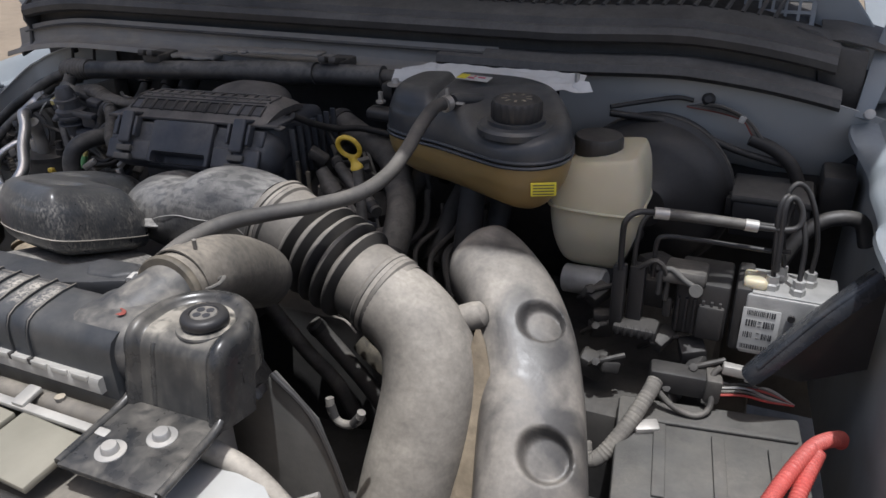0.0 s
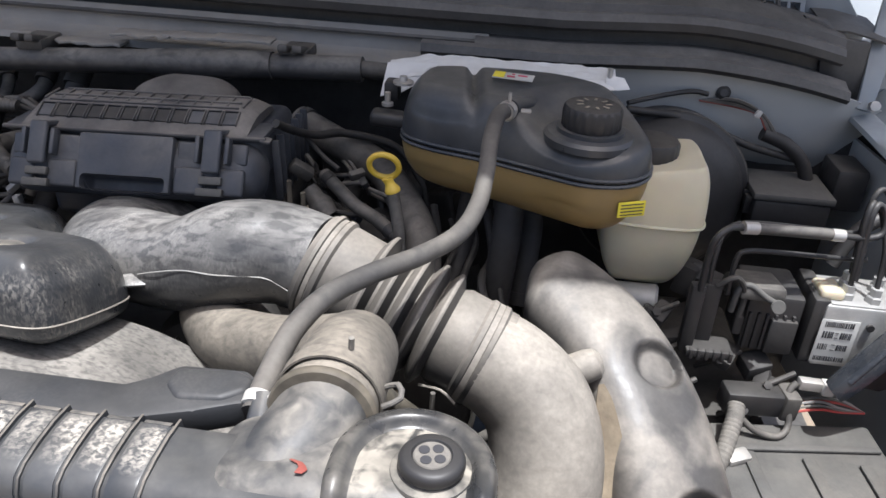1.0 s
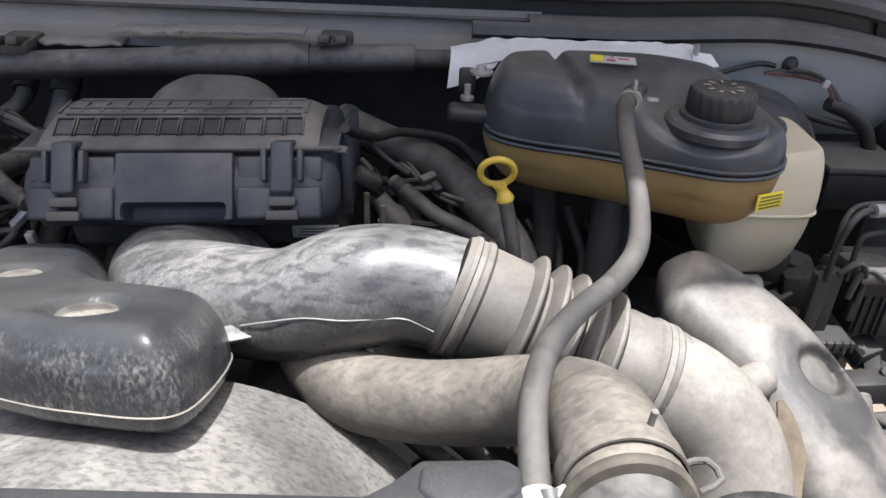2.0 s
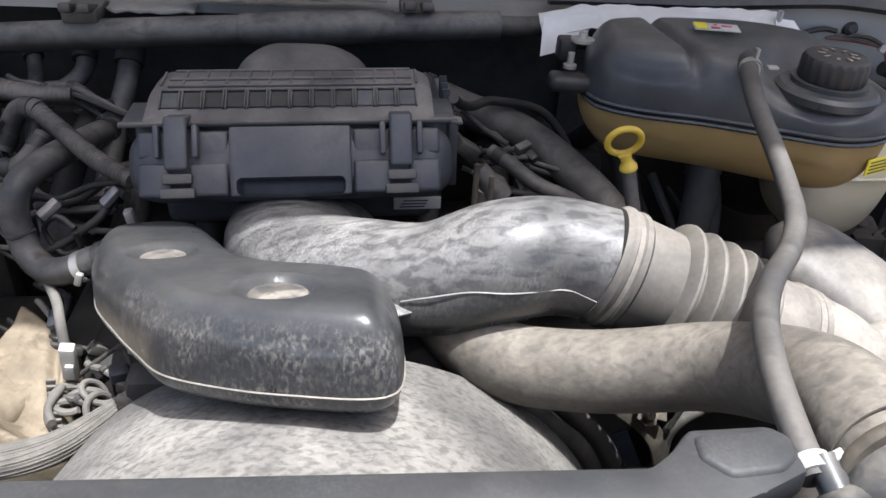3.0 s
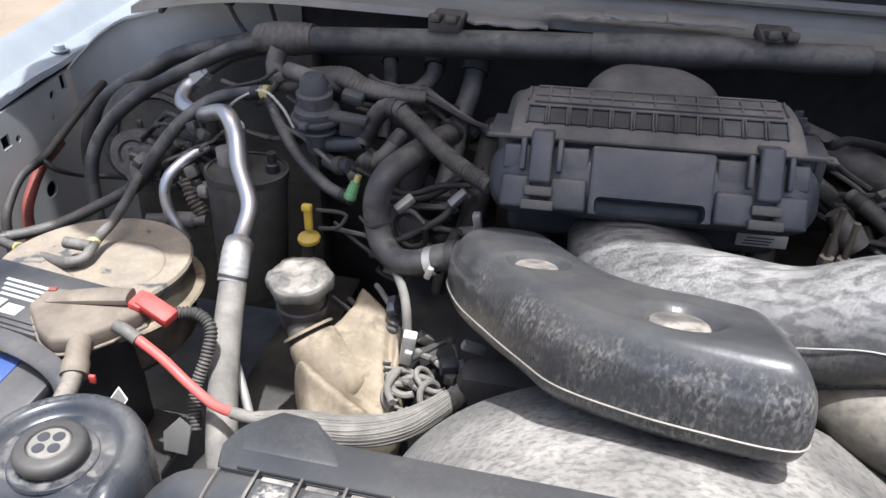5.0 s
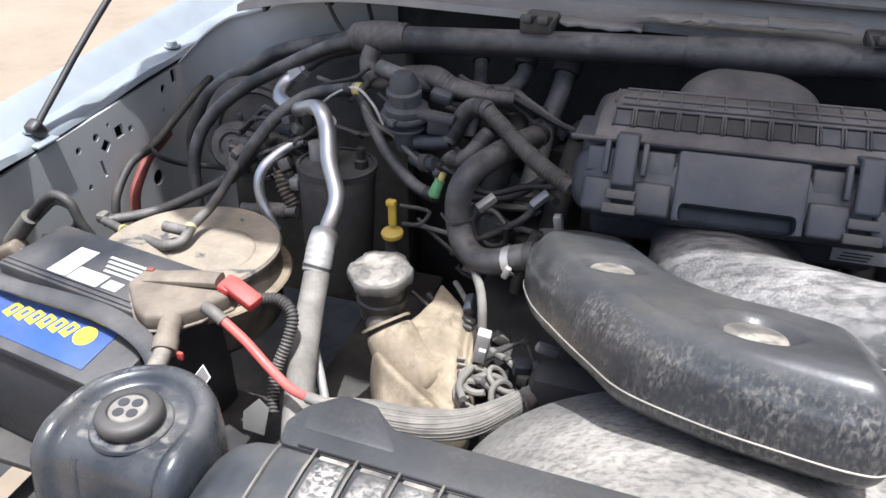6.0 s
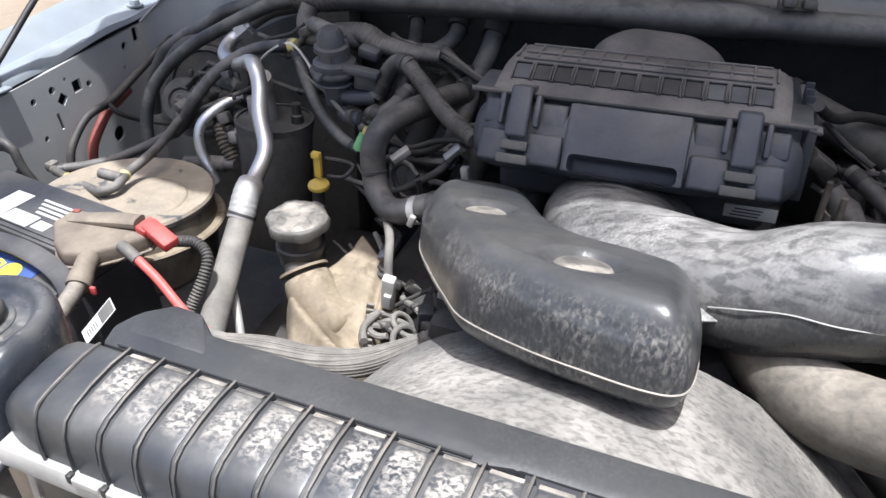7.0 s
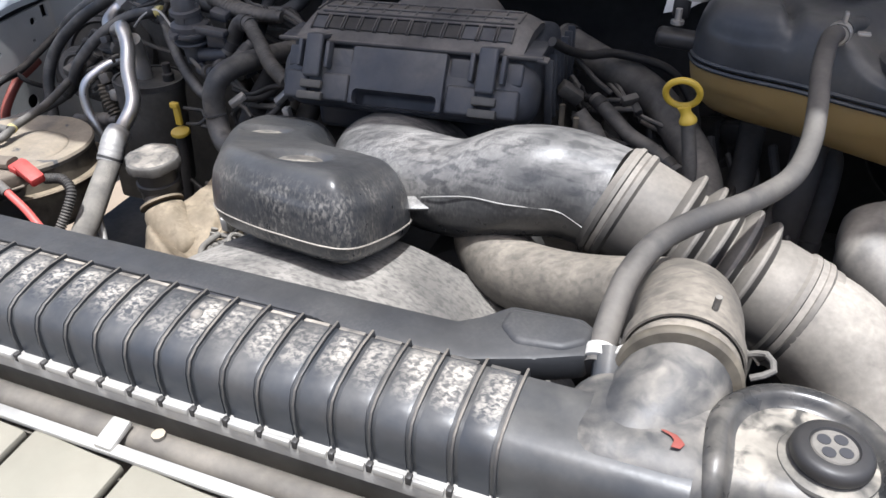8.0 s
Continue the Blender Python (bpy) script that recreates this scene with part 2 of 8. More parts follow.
M_GLASS = mat("windscreen", (0.03, 0.035, 0.04), 0.08, var=0.05, dust=0.12, bump=0)
M_CLIPW = mat("white_clip", (0.60, 0.58, 0.54), 0.5, dust=0.3)
M_PLATE = mat("beige_front_plate", (0.25, 0.236, 0.185), 0.6, var=0.15, scale=12, dust=0.6, dustcol=(0.29, 0.265, 0.21), up=0.5, bump=0.15, dscale=16, patch=0.3)
M_TUBED = mat("dirt_coated_tube", (0.07, 0.065, 0.06), 0.7, dust=0.8, dustcol=(0.255, 0.228, 0.186), up=0.5, bump=0.3, dscale=24, patch=0.4)
M_NECK = mat("dusty_neck_plastic", (0.028, 0.031, 0.037), 0.46, dust=0.78, dustcol=(0.34, 0.312, 0.266), bump=0.3, bscale=120, dscale=22, patch=0.12, drough=0.75, up=0.9, worn=0.6, wstretch=(55, 55, 55), wlim=(0.42, 0.62))
M_BLOWER = mat("dull_blower_plastic", (0.036, 0.036, 0.036), 0.65, dust=0.6, dustcol=(0.22, 0.203, 0.172), up=0.45, bump=0.3, dscale=12, patch=0.25, worn=0.4, wstretch=(40, 40, 40))
M_RIBD = mat("dust_edged_rib", (0.028, 0.032, 0.038), 0.42, dust=0.56, dustcol=(0.36, 0.315, 0.255), up=1.35, bump=0.1, dscale=30, patch=0.4)
M_VTANK = mat("sand_baked_steel", (0.055, 0.06, 0.068), 0.6, dust=1.0, dustcol=(0.355, 0.295, 0.215), up=0.75, bump=0.3, dscale=9, patch=0.62, worn=0.85, wstretch=(26, 26, 26), wlim=(0.62, 0.66))
M_MOUNT = mat("dusty_mount_cover", (0.018, 0.020, 0.023), 0.25, dust=0.38, dustcol=(0.40, 0.365, 0.31), bump=0.08, dscale=24, patch=0.0, drough=0.6, up=1.0, worn=0.6, wstretch=(60, 60, 25), wlim=(0.40, 0.60))
M_MFLOOR = mat("sandy_mount_floor", (0.022, 0.024, 0.027), 0.32, dust=0.5, dustcol=(0.37, 0.338, 0.282), bump=0.12, dscale=24, patch=0.15, drough=0.7, up=0.72, worn=0.5, wstretch=(60, 60, 20), wlim=(0.42, 0.62), crust=(0.95, (75, 75, 50), 0.38, 0.56, 0.70, 0.97, 0.22))
M_GREYP = mat("grey_battery_lid", (0.075, 0.075, 0.073), 0.65, dust=0.7, spots=0.2, dustcol=(0.17, 0.158, 0.138), bump=0.2, dscale=10, patch=0.35, worn=0.4, wstretch=(40, 40, 40))


# ---- mesh kit ----
BASE = {}


def finish(name, bm, material, sharp=38.0):
    bmesh.ops.recalc_face_normals(bm, faces=bm.faces)
    lim = radians(sharp)
    for f in bm.faces:
        f.smooth = True
    for e in bm.edges:
        if len(e.link_faces) == 2 and e.calc_face_angle(0) > lim:
            e.smooth = False
    me = bpy.data.meshes.new(name)
    bm.to_mesh(me)
    bm.free()
    me.materials.append(material)
    return me


def thing(name, at, label, category, group="", kind=""):
    """An empty at the base of a thing; its parts hang under it."""
    ob = new(name)
    ob.empty_display_size = 0.02
    ob.location = at
    BASE[ob] = Vector(at)
    return tagged(ob, label, category, group, kind)


def part(name, bm, material, parent, label="", sharp=38.0):
    base = BASE[parent]
    bmesh.ops.translate(bm, verts=bm.verts, vec=-base)
    ob = new(name, finish(name, bm, material, sharp))
    ob.parent = parent
    BASE[ob] = base
    return tagged(ob, label)


def single(name, bm, material, label, category="", group="", kind="", sharp=38.0):
    """A thing of one mesh, with its origin at the middle of its base."""
    lo = [min(v.co[k] for v in bm.verts) for k in range(3)]
    hi = [max(v.co[k] for v in bm.verts) for k in range(3)]
    base = Vector(((lo[0] + hi[0]) / 2, (lo[1] + hi[1]) / 2, lo[2]))
    bmesh.ops.translate(bm, verts=bm.verts, vec=-base)
    ob = new(name, finish(name, bm, material, sharp))
    ob.location = base
    BASE[ob] = base
    return tagged(ob, label, category, group, kind)


def again(ob, offset, name=None):
    """One more part on the same mesh, moved by offset."""
    o = ob.copy()
    if name:
        o.name = name
    scene.collection.objects.link(o)
    o.location = ob.location + Vector(offset)
    BASE[o] = BASE[ob]
    return o


def spline(pts, step=0.006):
    """Catmull-Rom through rows of numbers, at even steps of the first three."""
    P = [np.array(p, float) for p in pts]
    P = [2 * P[0] - P[1]] + P + [2 * P[-1] - P[-2]]
    out = []
    for i in range(1, len(P) - 2):
        a, b, c, d = P[i - 1:i + 3]
        k = max(2, int(np.linalg.norm((c - b)[:3]) / step))
        for j in range(k):
            t = j / k
            out.append(0.5 * (2 * b + (c - a) * t + (2 * a - 5 * b + 4 * c - d) * t * t + (3 * b - a - 3 * c + d) * t ** 3))
    out.append(P[-2])
    return out


def sweep(pts, r=0.01, n=16, step=0.006, up=None, power=2.0, wave=None, caps=True, dents=(), round_ends=0.0):
    """A tube along a path. Rows of pts: x y z [ra [rb]]. wave: (pitch, height) of the corrugation.
    dents: (place, radius, depth, way) pushes the skin in."""
    rows = []
    for p in pts:
        p = tuple(p)
        rows.append(p + (r, r) if len(p) == 3 else p + (p[3],) if len(p) == 4 else p)
    S = spline(rows, step)
    bm = bmesh.new()
    C = [Vector(s[:3]) for s in S]
    T = [(C[min(i + 1, len(C) - 1)] - C[max(i - 1, 0)]).normalized() for i in range(len(C))]
    ref = Vector(up) if up else (Vector((0, 0, 1)) if abs(T[0].z) < 0.9 else Vector((0, 1, 0)))
    rings, run = [], 0.0
    total = sum((C[i] - C[i - 1]).length for i in range(1, len(C)))
    for i, s in enumerate(S):
        if i:
            run += (C[i] - C[i - 1]).length
        side = T[i].cross(ref).normalized()
        upv = side.cross(T[i]).normalized()
        if not up:
            ref = upv
        k = 1.0
        if round_ends:
            d = min(run, total - run)
            if d < round_ends:
                k = max(0.15, math.sqrt(max(0.0, 1 - (1 - d / round_ends) ** 2)))
        w = 0.0
        if wave:
            w = wave[1] * (0.5 - 0.5 * math.cos(2 * math.pi * run / wave[0]))
        ring = []
        for j in range(n):
            a = 2 * math.pi * j / n
            ca, sa = math.cos(a), math.sin(a)
            q = (abs(ca) ** power + abs(sa) ** power) ** (-1 / power)
            co = C[i] + side * (ca * q * (s[3] * k + w)) + upv * (sa * q * (s[4] * k + w))
            ring.append(bm.verts.new(co))
        rings.append(ring)
    for a, b in zip(rings, rings[1:]):
        for j in range(n):
            bm.faces.new((a[j], a[(j + 1) % n], b[(j + 1) % n], b[j]))
    if caps:
        bm.faces.new(rings[0][::-1])
        bm.faces.new(rings[-1])
    for place, rad, depth, way in dents:
        place, way = Vector(place), Vector(way).normalized()
        for v in bm.verts:
            d = v.co - place
            h = (d - way * d.dot(way)).length
            if h < rad and abs(d.dot(way)) < rad * 1.6:
                t = h / rad
                v.co += way * depth * (1 - max(0.0, (t - 0.72) / 0.28) ** 2 * (3 - 2 * max(0.0, (t - 0.72) / 0.28)))
    return bm


def lathe(profile, at, axis=(0, 0, 1), n=32, teeth=None, bm=None):
    """A turned body: rows of (radius, height) along the axis from the place at. teeth: (count, depth, from row, to row)."""
    bm = bm or bmesh.new()
    q = Vector(axis).normalized().to_track_quat("Z", "Y").to_matrix()
    at = Vector(at)
    rings = []
    for i, (r, h) in enumerate(profile):
        ring = []
        for j in range(n):
            a = 2 * math.pi * j / n
            rr = r
            if teeth and teeth[2] <= i <= teeth[3]:
                rr -= teeth[1] * (1 if (j * teeth[0] * 2 // n) % 2 else 0)
            ring.append(bm.verts.new(at + q @ Vector((rr * math.cos(a), rr * math.sin(a), h))))
        rings.append(ring)
    for a, b in zip(rings, rings[1:]):
        for j in range(n):
            bm.faces.new((a[j], a[(j + 1) % n], b[(j + 1) % n], b[j]))
    if profile[0][0] > 1e-6:
        bm.faces.new(rings[0][::-1])
    if profile[-1][0] > 1e-6:
        bm.faces.new(rings[-1])
    bmesh.ops.remove_doubles(bm, verts=bm.verts, dist=1e-6)
    return bm


def rbox(at, size, bevel=0.004, rot=(0, 0, 0), seg=2, bm=None, taper=1.0):
    """A box with rounded edges about its middle; taper: the top's size against the foot's."""
    b = bmesh.new()
    bmesh.ops.create_cube(b, size=1)
    for v in b.verts:
        k = taper if v.co.z > 0 else 1.0
        v.co = Vector((v.co.x * size[0] * k, v.co.y * size[1] * k, v.co.z * size[2]))
    if bevel:
        bmesh.ops.bevel(b, geom=b.edges[:], offset=min(bevel, min(size) * 0.45), segments=seg, affect="EDGES", profile=0.5)
    bmesh.ops.transform(b, matrix=pose(*at, *rot), verts=b.verts)
    return join(bm, b)


def join(bm, b):
    if bm is None:
        return b
    me = bpy.data.meshes.new("tmp")
    b.to_mesh(me)
    b.free()
    bm.from_mesh(me)
    bpy.data.meshes.remove(me)
    return bm


def slab(outline, thick, m=None, bevel=0.0, seg=2, bm=None):
    """A plate: outline (x, y) rows raised by thick along z, then put at the pose m."""
    b = bmesh.new()
    f = b.faces.new([b.verts.new((x, y, 0)) for x, y in outline])
    ex = bmesh.ops.extrude_face_region(b, geom=[f])
    bmesh.ops.translate(b, verts=[v for v in ex["geom"] if isinstance(v, bmesh.types.BMVert)], vec=(0, 0, thick))
    if bevel:
        bmesh.ops.bevel(b, geom=b.edges[:], offset=bevel, segments=seg, affect="EDGES", profile=0.5)
    if m:
        bmesh.ops.transform(b, matrix=m, verts=b.verts)
    return join(bm, b)


def loop2(pts, n=120):
    """A smooth closed outline through (x, y) rows, n points at even steps."""
    P = [np.array(p, float) for p in pts]
    k, out = len(P), []
    for i in range(k):
        a, b, c, d = P[i - 1], P[i], P[(i + 1) % k], P[(i + 2) % k]
        for j in range(16):
            t = j / 16
            out.append(0.5 * (2 * b + (c - a) * t + (2 * a - 5 * b + 4 * c - d) * t * t + (3 * b - a - 3 * c + d) * t ** 3))
    out = np.array(out + [out[0]])
    s = np.concatenate([[0], np.cumsum(np.linalg.norm(np.diff(out, axis=0), axis=1))])
    u = np.linspace(0, s[-1], n, endpoint=False)
    return np.stack([np.interp(u, s, out[:, 0]), np.interp(u, s, out[:, 1])], 1)


def pillow(pts, mid, high, rim, lift, dents=(), n=120, rings=34, bm=None, power=0.5):
    """A swollen shell over a closed outline: lift(x, y) is its rim's height, high(x, y) the swell at the middle, rim the width over which it rounds."""
    bm = bm or bmesh.new()
    L = loop2(pts, n)
    mid = np.array(mid)
    last = None
    for i in range(rings + 1):
        s = 1 - (i / rings) ** 1.5 if i < rings else 0.0
        ring = []
        Q = mid + (L - mid) * s if s > 0 else mid[None, :]
        for q in Q:
            d = np.min(np.linalg.norm(L - q, axis=1)) if i else 0.0
            t = min(1.0, d / rim)
            h = high(*q) * (1 - (1 - t) ** 2) ** power
            for x, y, rad, depth in dents:
                e = math.hypot((q[0] - x), (q[1] - y)) / rad
                if e < 1:
                    e = max(0.0, (e - 0.6) / 0.4)
                    h -= depth * (1 - e * e * (3 - 2 * e))
            ring.append(bm.verts.new((q[0], q[1], lift(*q) + h)))
        if last:
            if len(ring) == 1:
                for j in range(n):
                    bm.faces.new((last[j], last[(j + 1) % n], ring[0]))
            else:
                for j in range(n):
                    bm.faces.new((last[j], last[(j + 1) % n], ring[(j + 1) % n], ring[j]))
        last = ring
    return bm


def wire(name, pts, r, material, label, category="cable", n=8, group="", step=0.008):
    """A cable or hose; a hose has a band at either end."""
    if category == "hose":
        k = thing(name, pts[0], label, category, group)
        part("tube", sweep(pts, r, n=n, step=step), material, k)
        S = spline(pts, 0.006)
        for a, b in ((S[1], S[min(3, len(S) - 2)]), (S[-2], S[max(-4, 1 - len(S))])):
            part("end_band", sweep([a, b], r * 1.10, n=n, step=0.004), M_BLACK, k)
        return k
    return single(name, sweep(pts, r, n=n, step=step), material, label, category, group)


def carve(bm, cutters):
    """Cuts closed bodies out of bm."""
    def temp(b):
        me = bpy.data.meshes.new("tmp")
        bmesh.ops.recalc_face_normals(b, faces=b.faces)
        b.to_mesh(me)
        b.free()
        return new("tmp", me)
    ob, cut = temp(bm), temp(cutters)
    mod = ob.modifiers.new("cut", "BOOLEAN")
    mod.object, mod.operation, mod.solver = cut, "DIFFERENCE", "EXACT"
    bpy.context.view_layer.update()
    me = bpy.data.meshes.new_from_object(ob.evaluated_get(bpy.context.evaluated_depsgraph_get()))
    b = bmesh.new()
    b.from_mesh(me)
    for o in (ob, cut):
        d = o.data
        bpy.data.objects.remove(o)
        bpy.data.meshes.remove(d)
    bpy.data.meshes.remove(me)
    return b


def profile_x(profile, xs, bend=None, closed=False, thick=0.003):
    """A profile of (y, z) rows drawn out along x; bend(x) gives its shift in y and z."""
    bm = bmesh.new()
    rows = []
    for x in xs:
        dy, dz = bend(x) if bend else (0, 0)
        rows.append([bm.verts.new((x, y + dy, z + dz)) for y, z in profile])
    k = len(profile)
    for a, b in zip(rows, rows[1:]):
        for j in range(k if closed else k - 1):
            bm.faces.new((a[j], a[(j + 1) % k], b[(j + 1) % k], b[j]))
    if closed:
        bm.faces.new(rows[0][::-1])
        bm.faces.new(rows[-1])
    else:
        bm.normal_update()
        bmesh.ops.solidify(bm, geom=bm.faces[:], thickness=thick)
    return bm


def span(a, b, n):
    return [a + (b - a) * i / (n - 1) for i in range(n)]


# ---- ground and bodywork ----
g = bmesh.new()
bmesh.ops.create_grid(g, x_segments=60, y_segments=60, size=400)
for v in g.verts:
    v.co.z = 0.0
single("ground", g, M_SAND, "pale dry desert sand around the parked truck", "ground", kind="structure")


COWL_W = -1.62


def cowl_bend(x):
    e = max(0.0, x + 0.16) / 0.30
    w = max(0.0, -1.35 - x) / 0.35
    return (0.05 * e * e + 0.02 * w * w, 0.010 * min(1.0, max(0.0, (x + 0.30) / 0.2)) - 0.045 * e * e - 0.065 * w * w)


XB = span(-1.548, 0.128, 48)
cowl = thing("cowl", (-0.75, 1.3, 1.2), "black cowl with pale dusty panel below the windscreen", "cowl", kind="structure")
part("panel", profile_x([(1.222, 1.228), (1.225, 1.236), (1.258, 1.238), (1.268, 1.246), (1.272, 1.283)], span(COWL_W, -0.42, 40), cowl_bend), M_COWLP, cowl, "dusty pale grey sheet metal ledge")
part("recess", profile_x([(1.258, 1.270), (1.298, 1.276), (1.300, 1.308)], span(-1.585, 0.128, 48), cowl_bend), M_SEAL, cowl)
part("rubber_seal", profile_x([(1.262, 1.300), (1.252, 1.306), (1.250, 1.318), (1.256, 1.328), (1.268, 1.330), (1.276, 1.320), (1.280, 1.304)], span(-1.572, 0.128, 48), cowl_bend, True), M_SEAL, cowl, "black rubber weather seal")
part("lower_seal", profile_x([(1.226, 1.254), (1.218, 1.262), (1.222, 1.274), (1.238, 1.276), (1.244, 1.262), (1.240, 1.252)], span(-0.52, 0.142, 26), cowl_bend, True), M_SEAL, cowl, "black rubber seal along the firewall edge")
part("seal_band", profile_x([(1.240, 1.272), (1.258, 1.279), (1.276, 1.276)], span(-0.44, 0.142, 22), cowl_bend), M_SEAL, cowl)
part("front_band", profile_x([(1.268, 1.326), (1.272, 1.338), (1.300, 1.346), (1.330, 1.350)], XB, cowl_bend), M_SEAL, cowl, "black plastic cowl edge")
part("under_tray", profile_x([(1.330, 1.330), (1.52, 1.368)], XB, cowl_bend), M_DARK, cowl)
slat = part("slat", sweep([(-1.50, 1.325, 1.352), (-1.475, 1.50, 1.392)], 0.004, n=6, step=0.05), M_SEAL, cowl)
for i in range(1, 62):
    x = -1.50 + i * 0.025
    dy, dz = cowl_bend(x + 0.01)
    again(slat, (i * 0.025, dy, dz))
part("rear_edge", profile_x([(1.495, 1.388), (1.515, 1.398), (1.56, 1.405)], XB, cowl_bend), M_SEAL, cowl)
part("end_cap", slab([(1.236, 1.192), (1.285, 1.205), (1.330, 1.255), (1.345, 1.318), (1.282, 1.312), (1.264, 1.300), (1.262, 1.270), (1.272, 1.25), (1.264, 1.215), (1.236, 1.203)], 0.008, Matrix(((0, 0, 1, -1.578), (1, 0, 0, 0), (0, 1, 0, 0), (0, 0, 0, 1))), 0.002), M_SEAL, cowl, "black cowl end")
part("corner_plate", slab([(0.060, 1.338), (0.092, 1.331), (0.133, 1.308), (0.171, 1.304), (0.174, 1.208), (0.148, 1.212), (0.110, 1.225), (0.100, 1.28)], 0.012, pose(0, 1.338, 0, 90, 0, 0), 0.003), M_SEAL, cowl, "black plastic cowl corner")
part("corner_sheet", profile_x([(1.300, 1.346), (1.33, 1.352), (1.42, 1.362)], span(0.10, 0.20, 4), lambda x: (0.03, -0.03 - 0.25 * max(0.0, x - 0.14))), M_SEAL, cowl)

glass = thing("windscreen", (-0.78, 1.6, 1.4), "dark sloping windscreen glass above the cowl", "windscreen", kind="structure")
part("pane", rbox((-0.78, 1.93, 1.68), (1.66, 0.82, 0.006), 0.002, (42, 0, 0)), M_GLASS, glass)

vent = thing("fender_vent", (0.03, 1.42, 1.34), "pale grey panel with small square vent openings beside the cowl", "vent")
vb = rbox((0.030, 1.425, 1.342), (0.116, 0.056, 0.005), 0.001, (62, 0, 0))
vc = None
for i in range(5):
    for j in (-1, 1):
        vc = rbox((-0.012 + i * 0.021, 1.425 + j * 0.0052, 1.342 + j * 0.0097), (0.016, 0.016, 0.04), 0, (62, 0, 0), bm=vc)
part("panel", carve(vb, vc), M_PAINT, vent)

fw = thing("wall_firewall", (-0.78, 1.33, 0.6), "dark insulated firewall behind the engine", "firewall", kind="structure")
part("insulation", rbox((-0.86, 1.348, 0.90), (1.08, 0.02, 0.70), 0.006), M_DARK, fw)
lw = bmesh.new()
knots = [(-1.826, 1.335, 1.048), (-1.815, 1.365, 1.068), (-1.785, 1.386, 1.098), (-1.740, 1.388, 1.125), (-1.690, 1.372, 1.143), (-1.630, 1.352, 1.165), (-1.550, 1.337, 1.190), (-1.460, 1.333, 1.208), (-1.370, 1.332, 1.215)]
line = []
for i in range(len(knots) - 1):
    q0, q1, q2, q3 = (Vector(knots[min(max(i + k, 0), len(knots) - 1)]) for k in (-1, 0, 1, 2))
    for u in (0.0, 0.25, 0.5, 0.75):
        line.append(0.5 * (2 * q1 + (q2 - q0) * u + (2 * q0 - 5 * q1 + 4 * q2 - q3) * u * u + (3 * q1 - q0 - 3 * q2 + q3) * u ** 3))
rows = []
for x, y, z in line:
    rows.append([lw.verts.new(p) for p in ((x, y, 0.60), (x, y, z - 0.006), (x + 0.001, y - 0.003, z), (x + 0.004, y - 0.011, z + 0.001), (x + 0.003, y - 0.011, z + 0.004), (x - 0.001, y + 0.002, z + 0.003), (x - 0.002, y + 0.004, z - 0.004), (x - 0.002, y + 0.004, 0.60))])
for a, b in zip(rows, rows[1:]):
    for j in range(8):
        lw.faces.new((a[j], b[j], b[(j + 1) % 8], a[(j + 1) % 8]))
lw.faces.new(rows[0])
lw.faces.new(rows[-1][::-1])
bmesh.ops.recalc_face_normals(lw, faces=lw.faces[:])
part("left_panel", lw, M_APRON, fw, "dusty pale grey painted panel curving into the apron")
# black sheet added to stand for the dark gap behind the fender
part("corner_sheet", rbox((-1.69, 1.52, 1.085), (0.25, 0.22, 0.01), 0.003, (0, -8, 0)), M_SEAL, fw)
part("bulkhead", rbox((-0.72, 1.375, 1.17), (1.84, 0.02, 0.19), 0.004), M_DARK, fw)
part("right_panel", profile_x([(1.238, 1.262), (1.246, 1.235), (1.262, 1.18), (1.275, 1.13), (1.30, 1.105)], span(-0.30, 0.225, 22), lambda x: cowl_bend(x)), M_BODY, fw, "pale blue grey painted panel")
part("lower_right", rbox((-0.10, 1.335, 0.88), (0.72, 0.02, 0.56), 0.004), M_DARK, fw)


def fender(s, x0, label, name, slant=0.0, rise=0.0):
    f = thing(name, (x0, 0.95, 0.6), label, "fender", kind="structure")
    lip = [(0.002, -0.007), (0.0, 0.0), (-0.006, 0.004), (-0.026, 0.009), (-0.036, 0.006), (-0.044, 0.012), (-0.064, 0.030), (-0.080, 0.038), (-0.090, 0.032), (-0.100, -0.02), (-0.108, -0.12), (-0.113, -0.5)]
    bm = bmesh.new()
    rows = []
    for y in span(0.15, 1.62 if s < 0 else 1.95, 70):
        z0 = 1.022 + rise + 0.055 * (y - 0.91)
        wob = 0.007 * math.sin(y * 15 + 1.0) + 0.004 * math.sin(y * 37)
        up = 1 + 0.6 * max(0.0, y - 1.0)
        rows.append([bm.verts.new((x0 + s * x + (s * wob * 1.2 if i < 3 else 0) + slant * (1.0 - y), y, z0 + z * (up if z > 0.012 else 1) + (wob if i < 2 else 0))) for i, (x, z) in enumerate(lip)])
    for a, b in zip(rows, rows[1:]):
        for j in range(len(lip) - 1):
            bm.faces.new((a[j], a[j + 1], b[j + 1], b[j]))
    bm.normal_update()
    bmesh.ops.solidify(bm, geom=bm.faces[:], thickness=0.003)
    part("skin", bm, M_PAINT, f, "pale blue painted outer skin")
    return f


